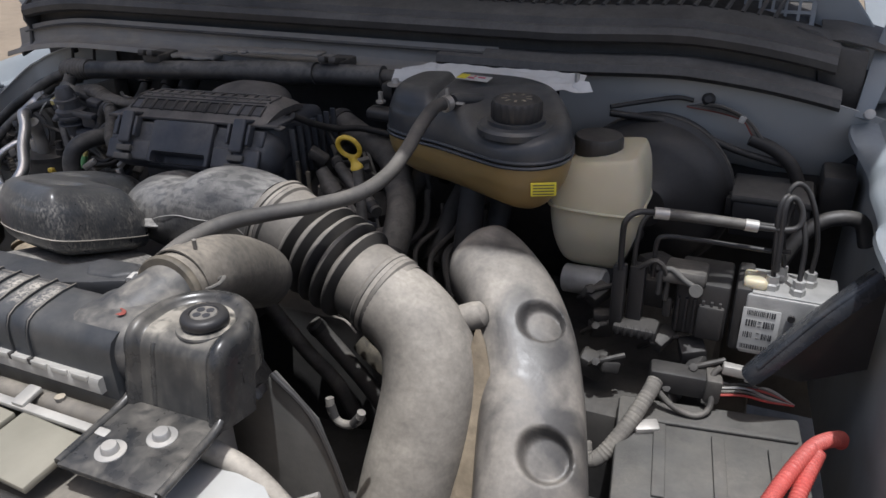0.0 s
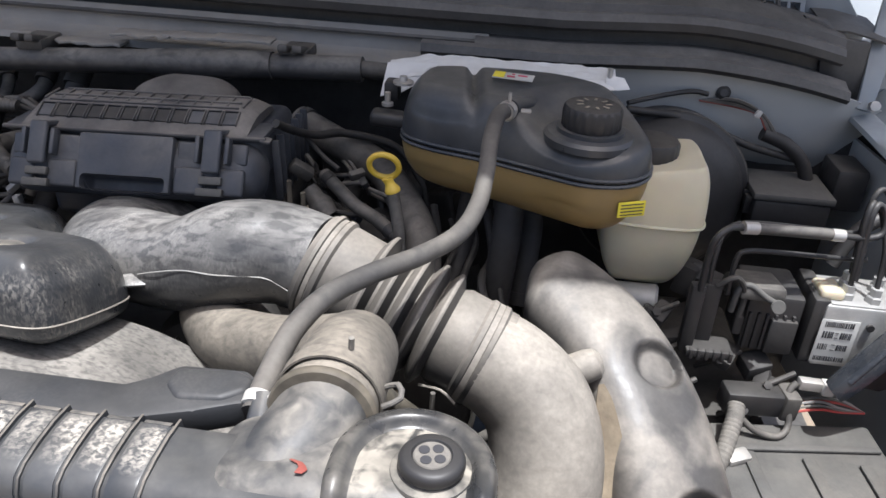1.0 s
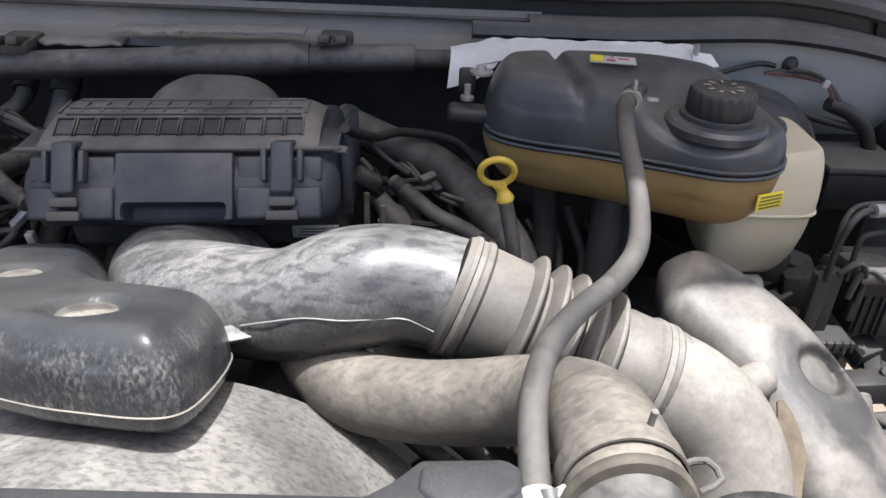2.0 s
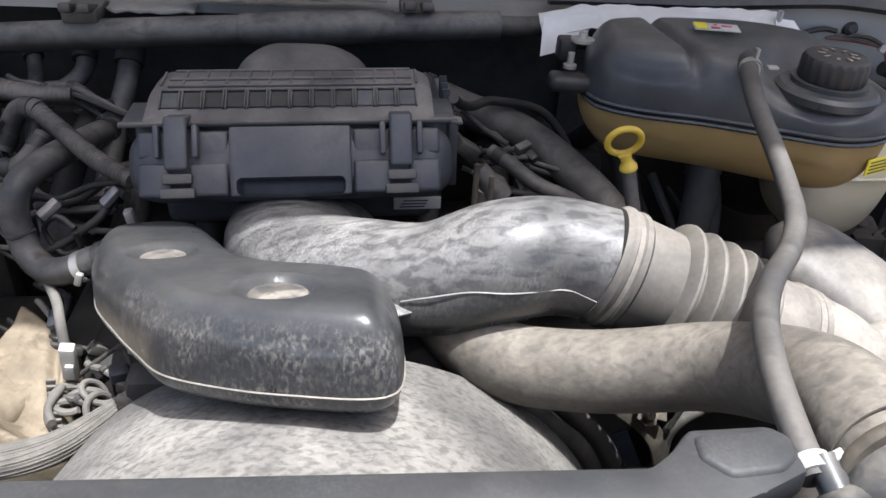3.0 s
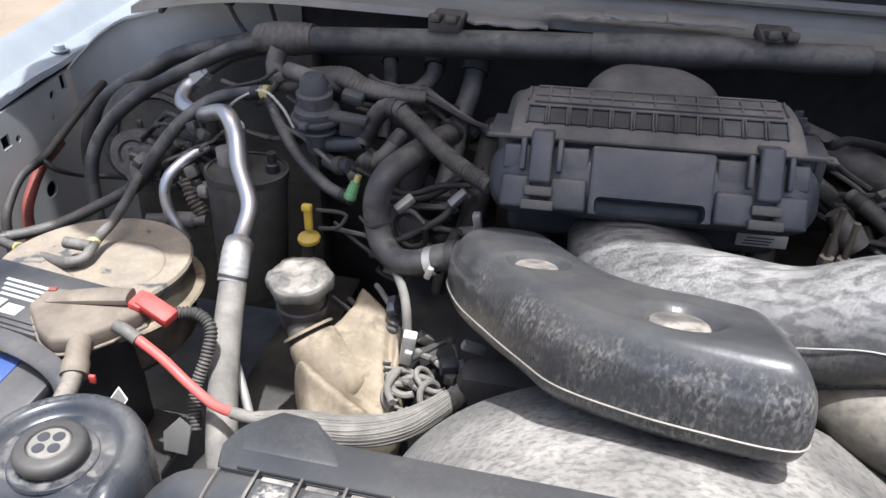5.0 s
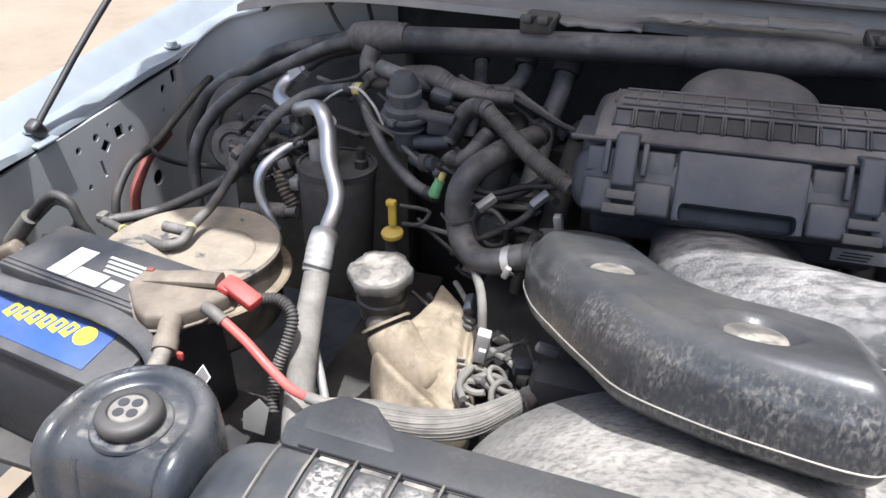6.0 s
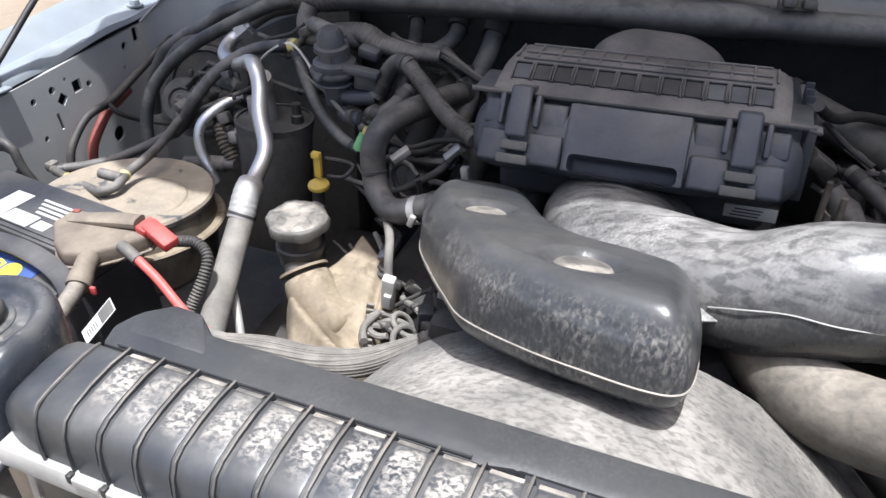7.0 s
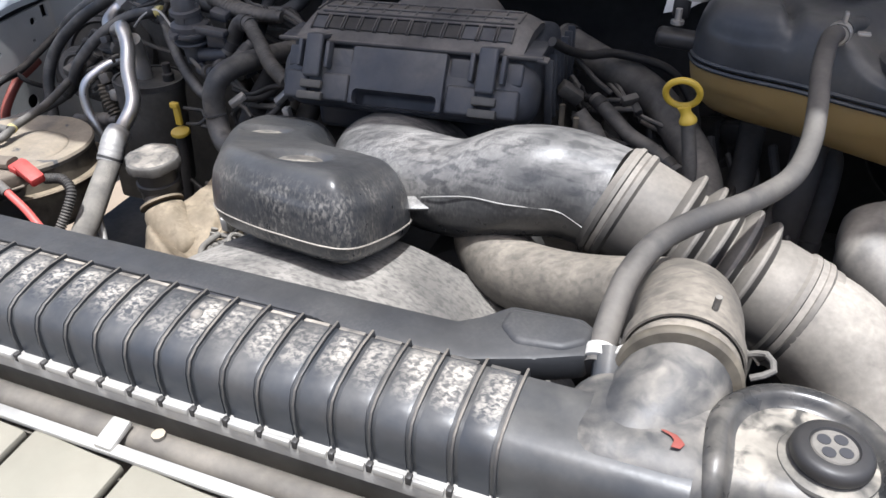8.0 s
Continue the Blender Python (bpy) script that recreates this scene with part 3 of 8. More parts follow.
fl = fender(1, -1.842, "pale blue painted front fender with dusty inner edge", "fender_west", 0.0, 0.009)
fr = fender(-1, 0.185, "pale blue painted front fender with sunlit edge", "fender_east", 0.05, 0.145)
ap = rbox((-1.842, 0.98, 0.80), (0.006, 1.30, 0.46), 0.0)
for v in ap.verts:
    if v.co.z > 0.9:
        v.co.z = 1.017 + 0.055 * (v.co.y - 0.91)
for y, z, r in [(1.057, 0.986, 0.006), (1.100, 0.991, 0.007), (1.133, 1.000, 0.0035), (1.184, 0.973, 0.006), (1.063, 0.916, 0.005), (1.229, 0.854, 0.015), (1.290, 1.008, 0.008), (1.279, 0.970, 0.004)]:
    ap = carve(ap, lathe([(r, -0.03), (r, 0.03)], (-1.842, y, z + 0.004), (1, 0, 0), 16))
for y, z, a, b, tilt in [(1.118, 0.968, 0.018, 0.018, 45), (1.156, 0.979, 0.020, 0.022, 4), (1.101, 0.933, 0.006, 0.032, 8), (1.325, 1.020, 0.016, 0.026, 0)]:
    ap = carve(ap, rbox((-1.842, y, z + 0.004), (0.05, a, b), 0, (tilt, 0, 0), 1))
part("apron", ap, M_APRON, fl, "dusty grey inner apron with punched holes")
# a black sheet added so that the apron's holes show deep shade
ln = rbox((-1.868, 0.98, 0.76), (0.008, 1.3, 0.40), 0.0)
for v in ln.verts:
    if v.co.z > 0.8:
        v.co.z = 1.028 + 0.055 * (v.co.y - 0.91)
part("hole_backing", ln, M_INKHOLE, fl, "black sheet added behind the apron to darken its holes")
part("apron", rbox((0.230, 0.85, 0.92), (0.006, 1.2, 0.46), 0.0, (0, 0, 4.5)), M_APRON, fr, "dusty grey inner apron")
for y in (1.00, 1.361):
    part("bolt", lathe([(0.0, 0.008), (0.009, 0.008), (0.011, 0.0), (0.016, 0.0), (0.016, -0.003)], (-1.858, y, 1.045 + 0.055 * (y - 0.91)), n=12), M_PAINT, fl)

hood = thing("hood", (-0.78, 1.42, 1.40), "raised pale hood propped open over the engine bay", "hood", kind="structure")
rim = []
for i in range(41):
    dx = -1.02 + 2.04 * i / 40
    rim.append((dx, -0.692 + 0.45 * max(0.0, (abs(dx) - 0.55) / 0.40) ** 2))
part("panel", slab([(1.02, 0.692), (-1.02, 0.692)] + rim, 0.02, pose(-0.76, 1.085, 1.915, -50.0, 0, -5)), M_HOOD, hood)
for x in (-1.2, -0.95, -0.61, -0.36):
    part("rib", rbox((x, 1.0988 - 0.0875 * (x + 0.76), 1.9034), (0.05, 1.15, 0.02), 0.006, (-50.0, 0, -5)), M_HOOD, hood)

st = thing("gas_strut", (-1.85, 0.997, 1.03), "black gas strut holding the hood, on the fender edge", "gas strut")
part("socket", rbox((-1.852, 1.000, 1.050), (0.022, 0.024, 0.032), 0.007, (30, 10, 0), 3), M_BLACK, st)
part("rod", sweep([(-1.852, 1.000, 1.052), (-1.843, 1.066, 1.107), (-1.830, 1.151, 1.177), (-1.76, 1.40, 1.40)], 0.0055, n=12, step=0.1), M_BLACK, st)
part("sleeve", sweep([(-1.76, 1.40, 1.40), (-1.73, 1.50, 1.49)], 0.011, n=14, step=0.1), M_BLACK, st)
part("foot", rbox((-1.846, 0.997, 1.032), (0.034, 0.045, 0.005), 0.002), M_PAINT, st)

ub = thing("engine_bay_floor", (-0.78, 0.8, 0.45), "dark grimy underside of the engine bay", "underbody", kind="structure")
part("floor", rbox((-0.78, 0.85, 0.47), (2.2, 1.5, 0.02), 0.0), M_DARK, ub)
part("cross_member", rbox((-0.78, 0.33, 0.62), (1.9, 0.05, 0.30), 0.01), M_DARK, ub)

hg = thing("hood_hinge", (0.20, 1.33, 1.2), "pale painted steel hood hinge beside the cowl", "hinge")
part("arm", sweep([(0.178, 1.300, 1.205, 0.012, 0.005), (0.188, 1.325, 1.255, 0.015, 0.005), (0.200, 1.36, 1.31, 0.018, 0.005), (0.225, 1.42, 1.38, 0.020, 0.005)], n=12, power=4, up=(0, -1, 0.3)), M_PAINT, hg)
part("pin", lathe([(0.008, 0.0), (0.008, 0.012), (0.0, 0.014)], (0.186, 1.29, 1.215), (0, -1, 0.4), 14), M_STEEL, hg)
rp = thing("fender_rear_panel", (0.28, 1.5, 1.2), "pale painted panel behind the hood hinge", "panel")
part("panel", rbox((0.285, 1.50, 1.30), (0.20, 0.30, 0.008), 0.003, (24, -14, 0)), M_PAINT, rp)
part("pillar", slab([(0.086, 1.42), (0.140, 1.375), (0.172, 1.335), (0.200, 1.30), (0.200, 1.20), (0.10, 1.25), (0.078, 1.31)], 0.03, pose(0, 1.46, 0, 90, 0, 0), 0.008), M_PAINT, rp)
hw = thing("hood_hinge", (-1.60, 1.33, 1.24), "grey painted steel hood hinge arm at the cowl end", "hinge")
part("arm", sweep([(-1.575, 1.318, 1.250, 0.010, 0.004), (-1.600, 1.322, 1.272, 0.010, 0.004), (-1.645, 1.330, 1.302, 0.009, 0.004), (-1.70, 1.345, 1.345, 0.009, 0.004)], n=12, power=4, up=(0, -1, 0.3)), M_BODY, hw)

# ---- radiator and front support ----
rad = thing("radiator", (-0.79, 0.40, 0.70), "aluminium radiator with dusty ribbed black plastic top tank", "radiator")
prof = [(0.3525, 1.150), (0.3525, 1.188), (0.3540, 1.1995), (0.3582, 1.2078), (0.366, 1.2122), (0.380, 1.2150), (0.398, 1.217), (0.410, 1.217), (0.415, 1.212), (0.415, 1.150)]
tk = profile_x(prof, [-1.158, -1.156, -1.152, -1.146, -1.138, -1.128, -1.116] + span(-1.10, -0.455, 30), None, True)
for v in tk.verts:
    e = max(0.0, (-1.116 - v.co.x) / 0.042) ** 2.2 * 0.36
    v.co.y += (0.386 - v.co.y) * e
    v.co.z += (1.150 - v.co.z) * e
part("tank", tk, M_TANKD, rad, "dusty black plastic tank", 60)
part("end_seam", sweep([(-1.112, 0.3515, 1.156), (-1.112, 0.3515, 1.190), (-1.112, 0.3570, 1.2076), (-1.112, 0.3665, 1.2132), (-1.112, 0.398, 1.2178), (-1.112, 0.412, 1.2168)], 0.0012, n=6), M_RIBD, rad)
pr = [(0.3500, 1.168), (0.3500, 1.188), (0.3516, 1.2003), (0.3563, 1.2095), (0.3650, 1.2145), (0.3798, 1.2176), (0.398, 1.2198), (0.4150, 1.2197), (0.4165, 1.212), (0.4150, 1.168)]
rb = profile_x(pr, [-1.0894, -1.0876], None, True)
bmesh.ops.bevel(rb, geom=rb.edges[:], offset=0.0006, segments=1, affect="EDGES")
rib = part("rib", rb, M_RIBD, rad)
pn = profile_x([(0.3515, 1.158), (0.3515, 1.188), (0.3531, 1.1999), (0.3575, 1.2087), (0.3656, 1.2133), (0.3799, 1.2162), (0.398, 1.2182), (0.409, 1.2180), (0.4125, 1.2150), (0.4125, 1.158)], [-1.0850, -1.0830, -1.0675, -1.0655], lambda x: (0.0, -0.0006 if abs(x + 1.07525) > 0.0085 else 0.0), True)
panel = part("segment", pn, M_TANK, rad, "", 50)
ed = part("dust_edge", rbox((-1.07525, 0.4100, 1.2176), (0.0190, 0.0036, 0.0016), 0.0006, (-10, 0, 0)), M_SETTLED, rad)
dk = part("crimp_gap", rbox((-1.0885, 0.3476, 1.1710), (0.0042, 0.005, 0.007), 0.001), M_BLACK, rad)
for i in range(1, 21):
    again(rib, (i * 0.0265, 0, 0))
    again(dk, (i * 0.0265, 0, 0))
    if i < 20:
        again(panel, (i * 0.0265, 0, 0))
        again(ed, (i * 0.0265, 0, 0))
part("plug", lathe([(0.0045, 0.0), (0.0045, 0.001), (0.003, 0.0025), (0.0, 0.003)], (-0.788, 0.390, 1.2165), (0, -0.25, 1), 14), M_SETTLED, rad, "small pale plug")
part("neck_block", rbox((-0.484, 0.402, 1.186), (0.104, 0.090, 0.066), 0.032, seg=8), M_NECK, rad)
part("outlet", sweep([(-0.505, 0.385, 1.178, 0.036), (-0.492, 0.405, 1.187, 0.036), (-0.480, 0.428, 1.197, 0.0350), (-0.474, 0.450, 1.204, 0.0335), (-0.471, 0.475, 1.208, 0.033)], n=32), M_NECK, rad, "dusty plastic outlet neck", 60)
part("neck_seam", sweep([(-0.508, 0.392, 1.2150), (-0.492, 0.415, 1.2235), (-0.484, 0.437, 1.2315)], 0.0014, n=6), M_NECK, rad)
part("paint_mark", slab([(-0.003, -0.006), (0.002, -0.0055), (0.004, -0.001), (0.002, 0.002), (-0.001, 0.005), (-0.008, 0.0065), (-0.010, 0.0055), (-0.004, 0.003), (-0.002, 0.0)], 0.0006, pose(-0.466, 0.386, 1.2205, -8, 4, 0), 0.0003), M_REDD, rad, "smeared red paint mark")
part("crimp_edge", profile_x([(0.3465, 1.157), (0.3455, 1.1690), (0.3475, 1.1722), (0.360, 1.173), (0.360, 1.157)], [-1.150, -0.470], None, True), M_WHITE, rad, "pale crimped aluminium edge")
tab = part("crimp_tab", rbox((-1.0752, 0.3462, 1.1708), (0.0205, 0.0035, 0.0060), 0.001), M_WHITE, rad)
for i in range(1, 23):
    again(tab, (i * 0.0265, 0, 0))
part("core", rbox((-0.79, 0.386, 0.90), (0.72, 0.05, 0.50), 0.004), M_COND, rad)
part("side_tank", rbox((-0.415, 0.392, 0.97), (0.045, 0.055, 0.36), 0.006), M_STEEL, rad, "pale aluminium side plate")
part("side_tank", rbox((-1.165, 0.392, 0.97), (0.045, 0.055, 0.36), 0.006), M_STEEL, rad)

# the radiator and its shroud lean a little against the cowl's line
LEAN = pose(-0.46, 0.40, 1.20) @ pose(0, 0, 0, 0, 0, -2.6) @ pose(0, 0, 0, 0, -2.0, 0) @ pose(0.46, -0.40, -1.20)


def lean(ob):
    ob.matrix_world = LEAN @ Matrix.Translation(BASE[ob])


lean(rad)


def mount(mx, my, mz, wide, drop, off, label, M, M_FLOOR):
    """The moulded cover over a radiator's upper rubber mount: a sheet with a raised rim, round at the back, bent down at the front."""
    t = thing("radiator_mount", (mx, my, mz - drop - 0.01), label, "mount", "radiator mounts")
    steep, bow, flat = radians(80), 0.026, 0.014
    run = drop - bow * (1 - math.cos(steep))
    long = flat + bow * steep + run / math.sin(steep)

    def bend(u, v, h):
        d = -flat - v
        if d <= 0:
            return (mx + u, my + v, mz + h)
        a = min(d / bow, steep)
        y, z = my - flat - bow * math.sin(a), mz - bow * (1 - math.cos(a))
        if d > bow * steep:
            y, z = y - (d - bow * steep) * math.cos(steep), z - (d - bow * steep) * math.sin(steep)
        return (mx + u, y - h * math.sin(a), z + h * math.cos(a))

    rim = [(-wide, v, -1, 0) for v in span(-long, 0.0, 26)[:-1]]
    rim += [(-wide * math.cos(a), wide * math.sin(a), -math.cos(a), math.sin(a)) for a in span(0, math.pi, 33)]
    rim += [(wide, v, 1, 0) for v in span(0.0, -long, 26)[1:]]
    edge = [(-0.004, -0.048), (-0.0038, -0.024), (-0.0030, -0.010), (-0.0012, -0.0036), (0.0012, -0.0004), (0.0040, 0.0012), (0.0072, 0.0014), (0.0098, 0.0004), (0.0118, -0.0018), (0.0138, -0.0044), (0.0165, -0.0058), (0.0200, -0.0062), (0.0260, -0.0063)]
    bm = bmesh.new()
    rows = [[bm.verts.new(bend(u - d * nu, v - d * nv, h)) for d, h in edge] for u, v, nu, nv in rim]
    for a, b in zip(rows, rows[1:]):
        for j in range(len(edge) - 1):
            bm.faces.new((a[j], a[j + 1], b[j + 1], b[j]))
    part("shell", bm, M, t, "moulded shell with a rounded raised rim", 70)
    bm = bmesh.new()
    rows = []
    for v in span(-long, wide - 0.0155, 40):
        w = wide - 0.0155
        w = w if v <= 0 else math.sqrt(max(0.0, w * w - v * v)) + 0.0004
        rows.append([bm.verts.new(bend(w * c / 8, v, -0.0054)) for c in range(-8, 9)])
    for a, b in zip(rows, rows[1:]):
        for j in range(16):
            bm.faces.new((a[j], a[j + 1], b[j + 1], b[j]))
    part("floor", bm, M_FLOOR, t, "sunken sandy panel inside the rim", 70)
    part("flute", sweep([bend(-wide * 0.42, v, -0.0068) for v in span(-flat - bow * 0.9, -long + 0.006, 8)], 0.0030, n=10, step=0.006), M, t)
    gx, gz = mx + off, mz - 0.0052
    part("top_panel", lathe([(0.0, 0.0012), (0.0240, 0.0012), (0.0256, 0.0006), (0.0264, -0.0012)], (gx, my, gz), n=40), M_FLOOR, t, "dusty washer under the grommet")
    gr = part("grommet", lathe([(0.0180, 0.0), (0.0180, 0.0030), (0.0202, 0.0036), (0.0212, 0.0060), (0.0210, 0.0090), (0.0198, 0.0114), (0.0172, 0.0127), (0.0130, 0.0130), (0.0122, 0.0118), (0.0, 0.0116)], (gx, my, gz), n=48), M_BLACK, t, "black rubber grommet")
    part("grommet_disc", lathe([(0.0120, 0.0), (0.0112, 0.0010), (0.0, 0.0010)], (gx, my, gz + 0.0116), n=32), M_LOOM, gr, "dusty spoked centre")
    # flat black discs put the shade of four holes into colour
    for i in range(4):
        a = radians(45 + 90 * i + 14)
        part("hole_disc", lathe([(0.0036, 0.0), (0.0036, 0.0006), (0.0, 0.0006)], (gx + 0.0062 * math.cos(a), my + 0.0062 * math.sin(a), gz + 0.0125), n=14), M_INKHOLE, gr)
    low = bend(0, -long, 0)
    part("foot", rbox((mx, low[1] - 0.036, low[2] - 0.002), (wide * 2.05, 0.086, 0.007), 0.003, (4, 0, 0)), M, t, "dusty black foot flange")
    for side in (-1, 1):
        part("foot_rim", sweep([(mx + side * wide * 0.98, low[1] + 0.006, low[2] + 0.008), (mx + side * wide * 1.0, low[1] - 0.010, low[2] + 0.003), (mx + side * wide * 1.02, low[1] - 0.076, low[2] - 0.003)], 0.0042, n=12), M, t)
    for dx, dy in ((-0.018, -0.052), (0.012, -0.024)):
        part("bolt", lathe([(0.0135, 0.0), (0.0130, 0.0022), (0.0078, 0.0028), (0.0072, 0.0075), (0.0062, 0.0088), (0.0, 0.0090)], (mx + dx, low[1] + dy, low[2] + 0.0025 + dy * 0.07), (0, -0.07, 1), 24), M_STEEL, t, "steel flanged bolt")
    return t


mount(-0.402, 0.403, 1.221, 0.051, 0.076, 0.012, "black moulded cover over the radiator mount, with two bolts", M_MOUNT, M_MFLOOR)
mount(-1.213, 0.435, 1.190, 0.050, 0.076, 0.0, "glossy black moulded cover over the radiator mount", M_GLOSS, M_GLOSS)

fs = thing("front_support", (-0.79, 0.30, 0.98), "beige dusty condenser frame ahead of the radiator", "front panel")
part("tube", sweep([(-1.12, 0.336, 1.136), (-0.80, 0.336, 1.136), (-0.44, 0.338, 1.136)], 0.0105, n=14, step=0.05), M_TUBED, fs, "dusty condenser tube")
part("edge_strip", rbox((-0.775, 0.318, 1.1435), (0.68, 0.009, 0.006), 0.0015, (8, 0, 0)), M_WHITE, fs, "white painted panel edge")
for x in (-0.545, -0.828, -1.06):
    part("tab", rbox((x, 0.326, 1.149), (0.016, 0.024, 0.006), 0.002, (12, 0, 0)), M_WHITE, fs)
    part("tab_bolt", lathe([(0.005, 0.0), (0.005, 0.003), (0.0, 0.0035)], (x + 0.03, 0.337, 1.1465), n=8), M_TAN, fs)
for i in range(8):
    part("plate", rbox((-0.500 - i * 0.088, 0.283, 1.134), (0.082, 0.062, 0.008), 0.002, (7, 0, -3)), M_PLATE, fs, "greenish beige painted plate")
part("lower_bar", sweep([(-1.18, 0.238, 1.108), (-0.80, 0.232, 1.112), (-0.52, 0.238, 1.110), (-0.42, 0.246, 1.098), (-0.38, 0.250, 1.085)], 0.017, n=14, step=0.04), M_BLACK, fs, "black rubber bumper strip")
part("header", rbox((-0.80, 0.295, 1.085), (0.78, 0.10, 0.05), 0.006), M_TUBED, fs)
part("side_plate", slab([(-0.412, 0.386), (-0.331, 0.375), (-0.30, 0.352), (-0.31, 0.300), (-0.402, 0.300)], 0.004, pose(0.026, -0.022, 1.100), 0.001), M_LABELW, fs, "bright white sheet metal corner")
part("hose", sweep([(-0.385, 0.362, 1.118), (-0.335, 0.366, 1.098), (-0.28, 0.352, 1.078), (-0.20, 0.33, 1.04)], 0.011, n=12), M_ELBOW, fs)

lean(fs)

# ---- fan shroud ----
sh = thing("fan_shroud", (-0.85, 0.58, 0.75), "dust-covered black plastic fan shroud behind the radiator", "fan shroud")
bm = bmesh.new()
rows = []
CX, CZ, CR = -0.835, 0.809, 0.285
for k in range(15):
    t = k / 14
    y = 0.462 + 0.222 * t
    row = []
    for j in range(81):
        a = math.radians(-6 + 192 * j / 80)
        ca, sa = math.cos(a), math.sin(a)
        rx, rz = 0.305 * ca, 0.305 * sa
        e = t ** 0.9
        x = CX + rx * (1 - e) + CR * ca * e
        z = CZ + (rz + 0.035) * (1 - e) + CR * sa * e + 0.008 * math.sin(math.pi * t)
        row.append(bm.verts.new((x, y, z)))
    rows.append(row)
for a, b in zip(rows, rows[1:]):
    for j in range(80):
        bm.faces.new((a[j], a[j + 1], b[j + 1], b[j]))
bm.normal_update()
bmesh.ops.solidify(bm, geom=bm.faces[:], thickness=0.004)
part("funnel", bm, M_SHROUD, sh, "dusty sloping funnel", 60)
bar = [(-1.118, 0.417), (-0.855, 0.417), (-0.835, 0.421), (-0.715, 0.421), (-0.70, 0.417), (-0.60, 0.417), (-0.560, 0.432), (-0.530, 0.446), (-0.524, 0.470), (-0.540, 0.482), (-0.590, 0.480), (-0.606, 0.462), (-0.62, 0.452), (-1.056, 0.452), (-1.074, 0.466), (-1.098, 0.468), (-1.118, 0.452), (-1.124, 0.435)]
part("top_bar", slab(bar, 0.022, pose(0, 0, 1.190), 0.004, 2), M_BAR, sh, "dark top flange of the shroud")
part("end_hump", slab([(-0.590, 0.474), (-0.592, 0.455), (-0.577, 0.440), (-0.545, 0.444), (-0.530, 0.456), (-0.530, 0.472), (-0.545, 0.479)], 0.016, pose(0, 0, 1.199), 0.006, 4), M_BAR, sh)
part("end_hump", slab([(-1.110, 0.432), (-1.046, 0.432), (-1.056, 0.448), (-1.074, 0.466), (-1.098, 0.468), (-1.116, 0.452)], 0.010, pose(0, 0, 1.2030), 0.003, 2), M_BAR, sh)
part("groove", sweep([(-1.105, 0.4195, 1.2125), (-0.86, 0.4195, 1.2125)], 0.0012, n=6, step=0.1), M_BAR, sh)
part("back_wall", profile_x([(0.440, 1.195), (0.445, 1.195), (0.452, 1.10), (0.447, 1.10)], [-1.12, -0.56], None, True), M_SHROUD, sh)
# a black bar stands in for the shade inside the slot
part("slot", rbox((-0.775, 0.4175, 1.2095), (0.11, 0.006, 0.004), 0.001), M_INKHOLE, sh)
lean(sh)
fan = thing("cooling_fan", (-0.862, 0.72, 0.5), "black plastic cooling fan inside the shroud", "fan")
part("hub", lathe([(0.0, -0.03), (0.075, -0.03), (0.085, -0.01), (0.085, 0.05), (0.0, 0.055)], (-0.808, 0.66, 0.790), (0, 1, 0), 32), M_DARK, fan)
for i in range(9):
    a = radians(40 * i + 8)
    bl = rbox((0, 0, 0), (0.17, 0.060, 0.004), 0.0015)
    bmesh.ops.transform(bl, matrix=Matrix.Translation((-0.808, 0.66, 0.790)) @ Matrix.Rotation(a, 4, "Y") @ Matrix.Translation((0.160, 0, 0)) @ Matrix.Rotation(radians(35), 4, "X"), verts=bl.verts)
    part("blade", bl, M_DARK, fan)
part("ring", lathe([(0.250, -0.03), (0.256, -0.03), (0.256, 0.02), (0.250, 0.02), (0.250, -0.03)], (-0.808, 0.66, 0.790), (0, 1, 0), 64), M_DARK, fan)

# ---- resonator ----
RES = [(x + (0.016 if x < -0.95 else 0.010), y) for x, y in [(-1.072, 0.880), (-1.050, 0.795), (-1.013, 0.725), (-0.973, 0.660), (-0.935, 0.617), (-0.880, 0.588), (-0.832, 0.574), (-0.790, 0.566), (-0.767, 0.573), (-0.758, 0.605), (-0.757, 0.67), (-0.768, 0.714), (-0.812, 0.740), (-0.862, 0.757), (-0.897, 0.80), (-0.925, 0.862), (-0.958, 0.915), (-1.002, 0.932), (-1.045, 0.920)]]
def res_lift(x, y):
    return 1.450 - 0.376 * y + 0.0135 * x - 0.068
rs = thing("air_resonator", (-0.91, 0.74, 1.05), "smooth black dusty plastic air resonator with two round dimples", "resonator")
DIM = [(-0.842, 0.650, 0.036, 0.011), (-0.955, 0.767, 0.032, 0.010)]
part("upper_shell", pillow(RES, (-0.90, 0.72), lambda x, y: 0.070, 0.034, res_lift, DIM, 150, 48), M_RES, rs, "glossy dusty upper half", 80)
part("lower_shell", pillow(RES, (-0.90, 0.72), lambda x, y: -0.024, 0.030, lambda x, y: res_lift(x, y) - 0.001, (), 140, 24), M_RES, rs, "", 80)
L = loop2(RES, 90)
part("seam", sweep([(x, y, res_lift(x, y)) for x, y in L] + [(L[0][0], L[0][1], res_lift(*L[0]))], 0.0011, n=6, step=0.01), M_ELBOW, rs, "dusty moulding seam")
for x, y, rr, dd in DIM:
    part("dimple_dust", lathe([(0.0, 0.0008), (rr * 0.4, 0.0004), (rr * 0.62, -0.0008), (rr * 0.68, -0.004)], (x, y - 0.002, res_lift(x, y) + 0.070 - dd * 0.50), (0, 0.24, 1), 32), M_SETTLED, rs, "sand settled in the dimple")
part("bridge", rbox((-0.748, 0.716, 1.122), (0.030, 0.018, 0.005), 0.002, (20, 0, 20)), M_DUCT, rs)

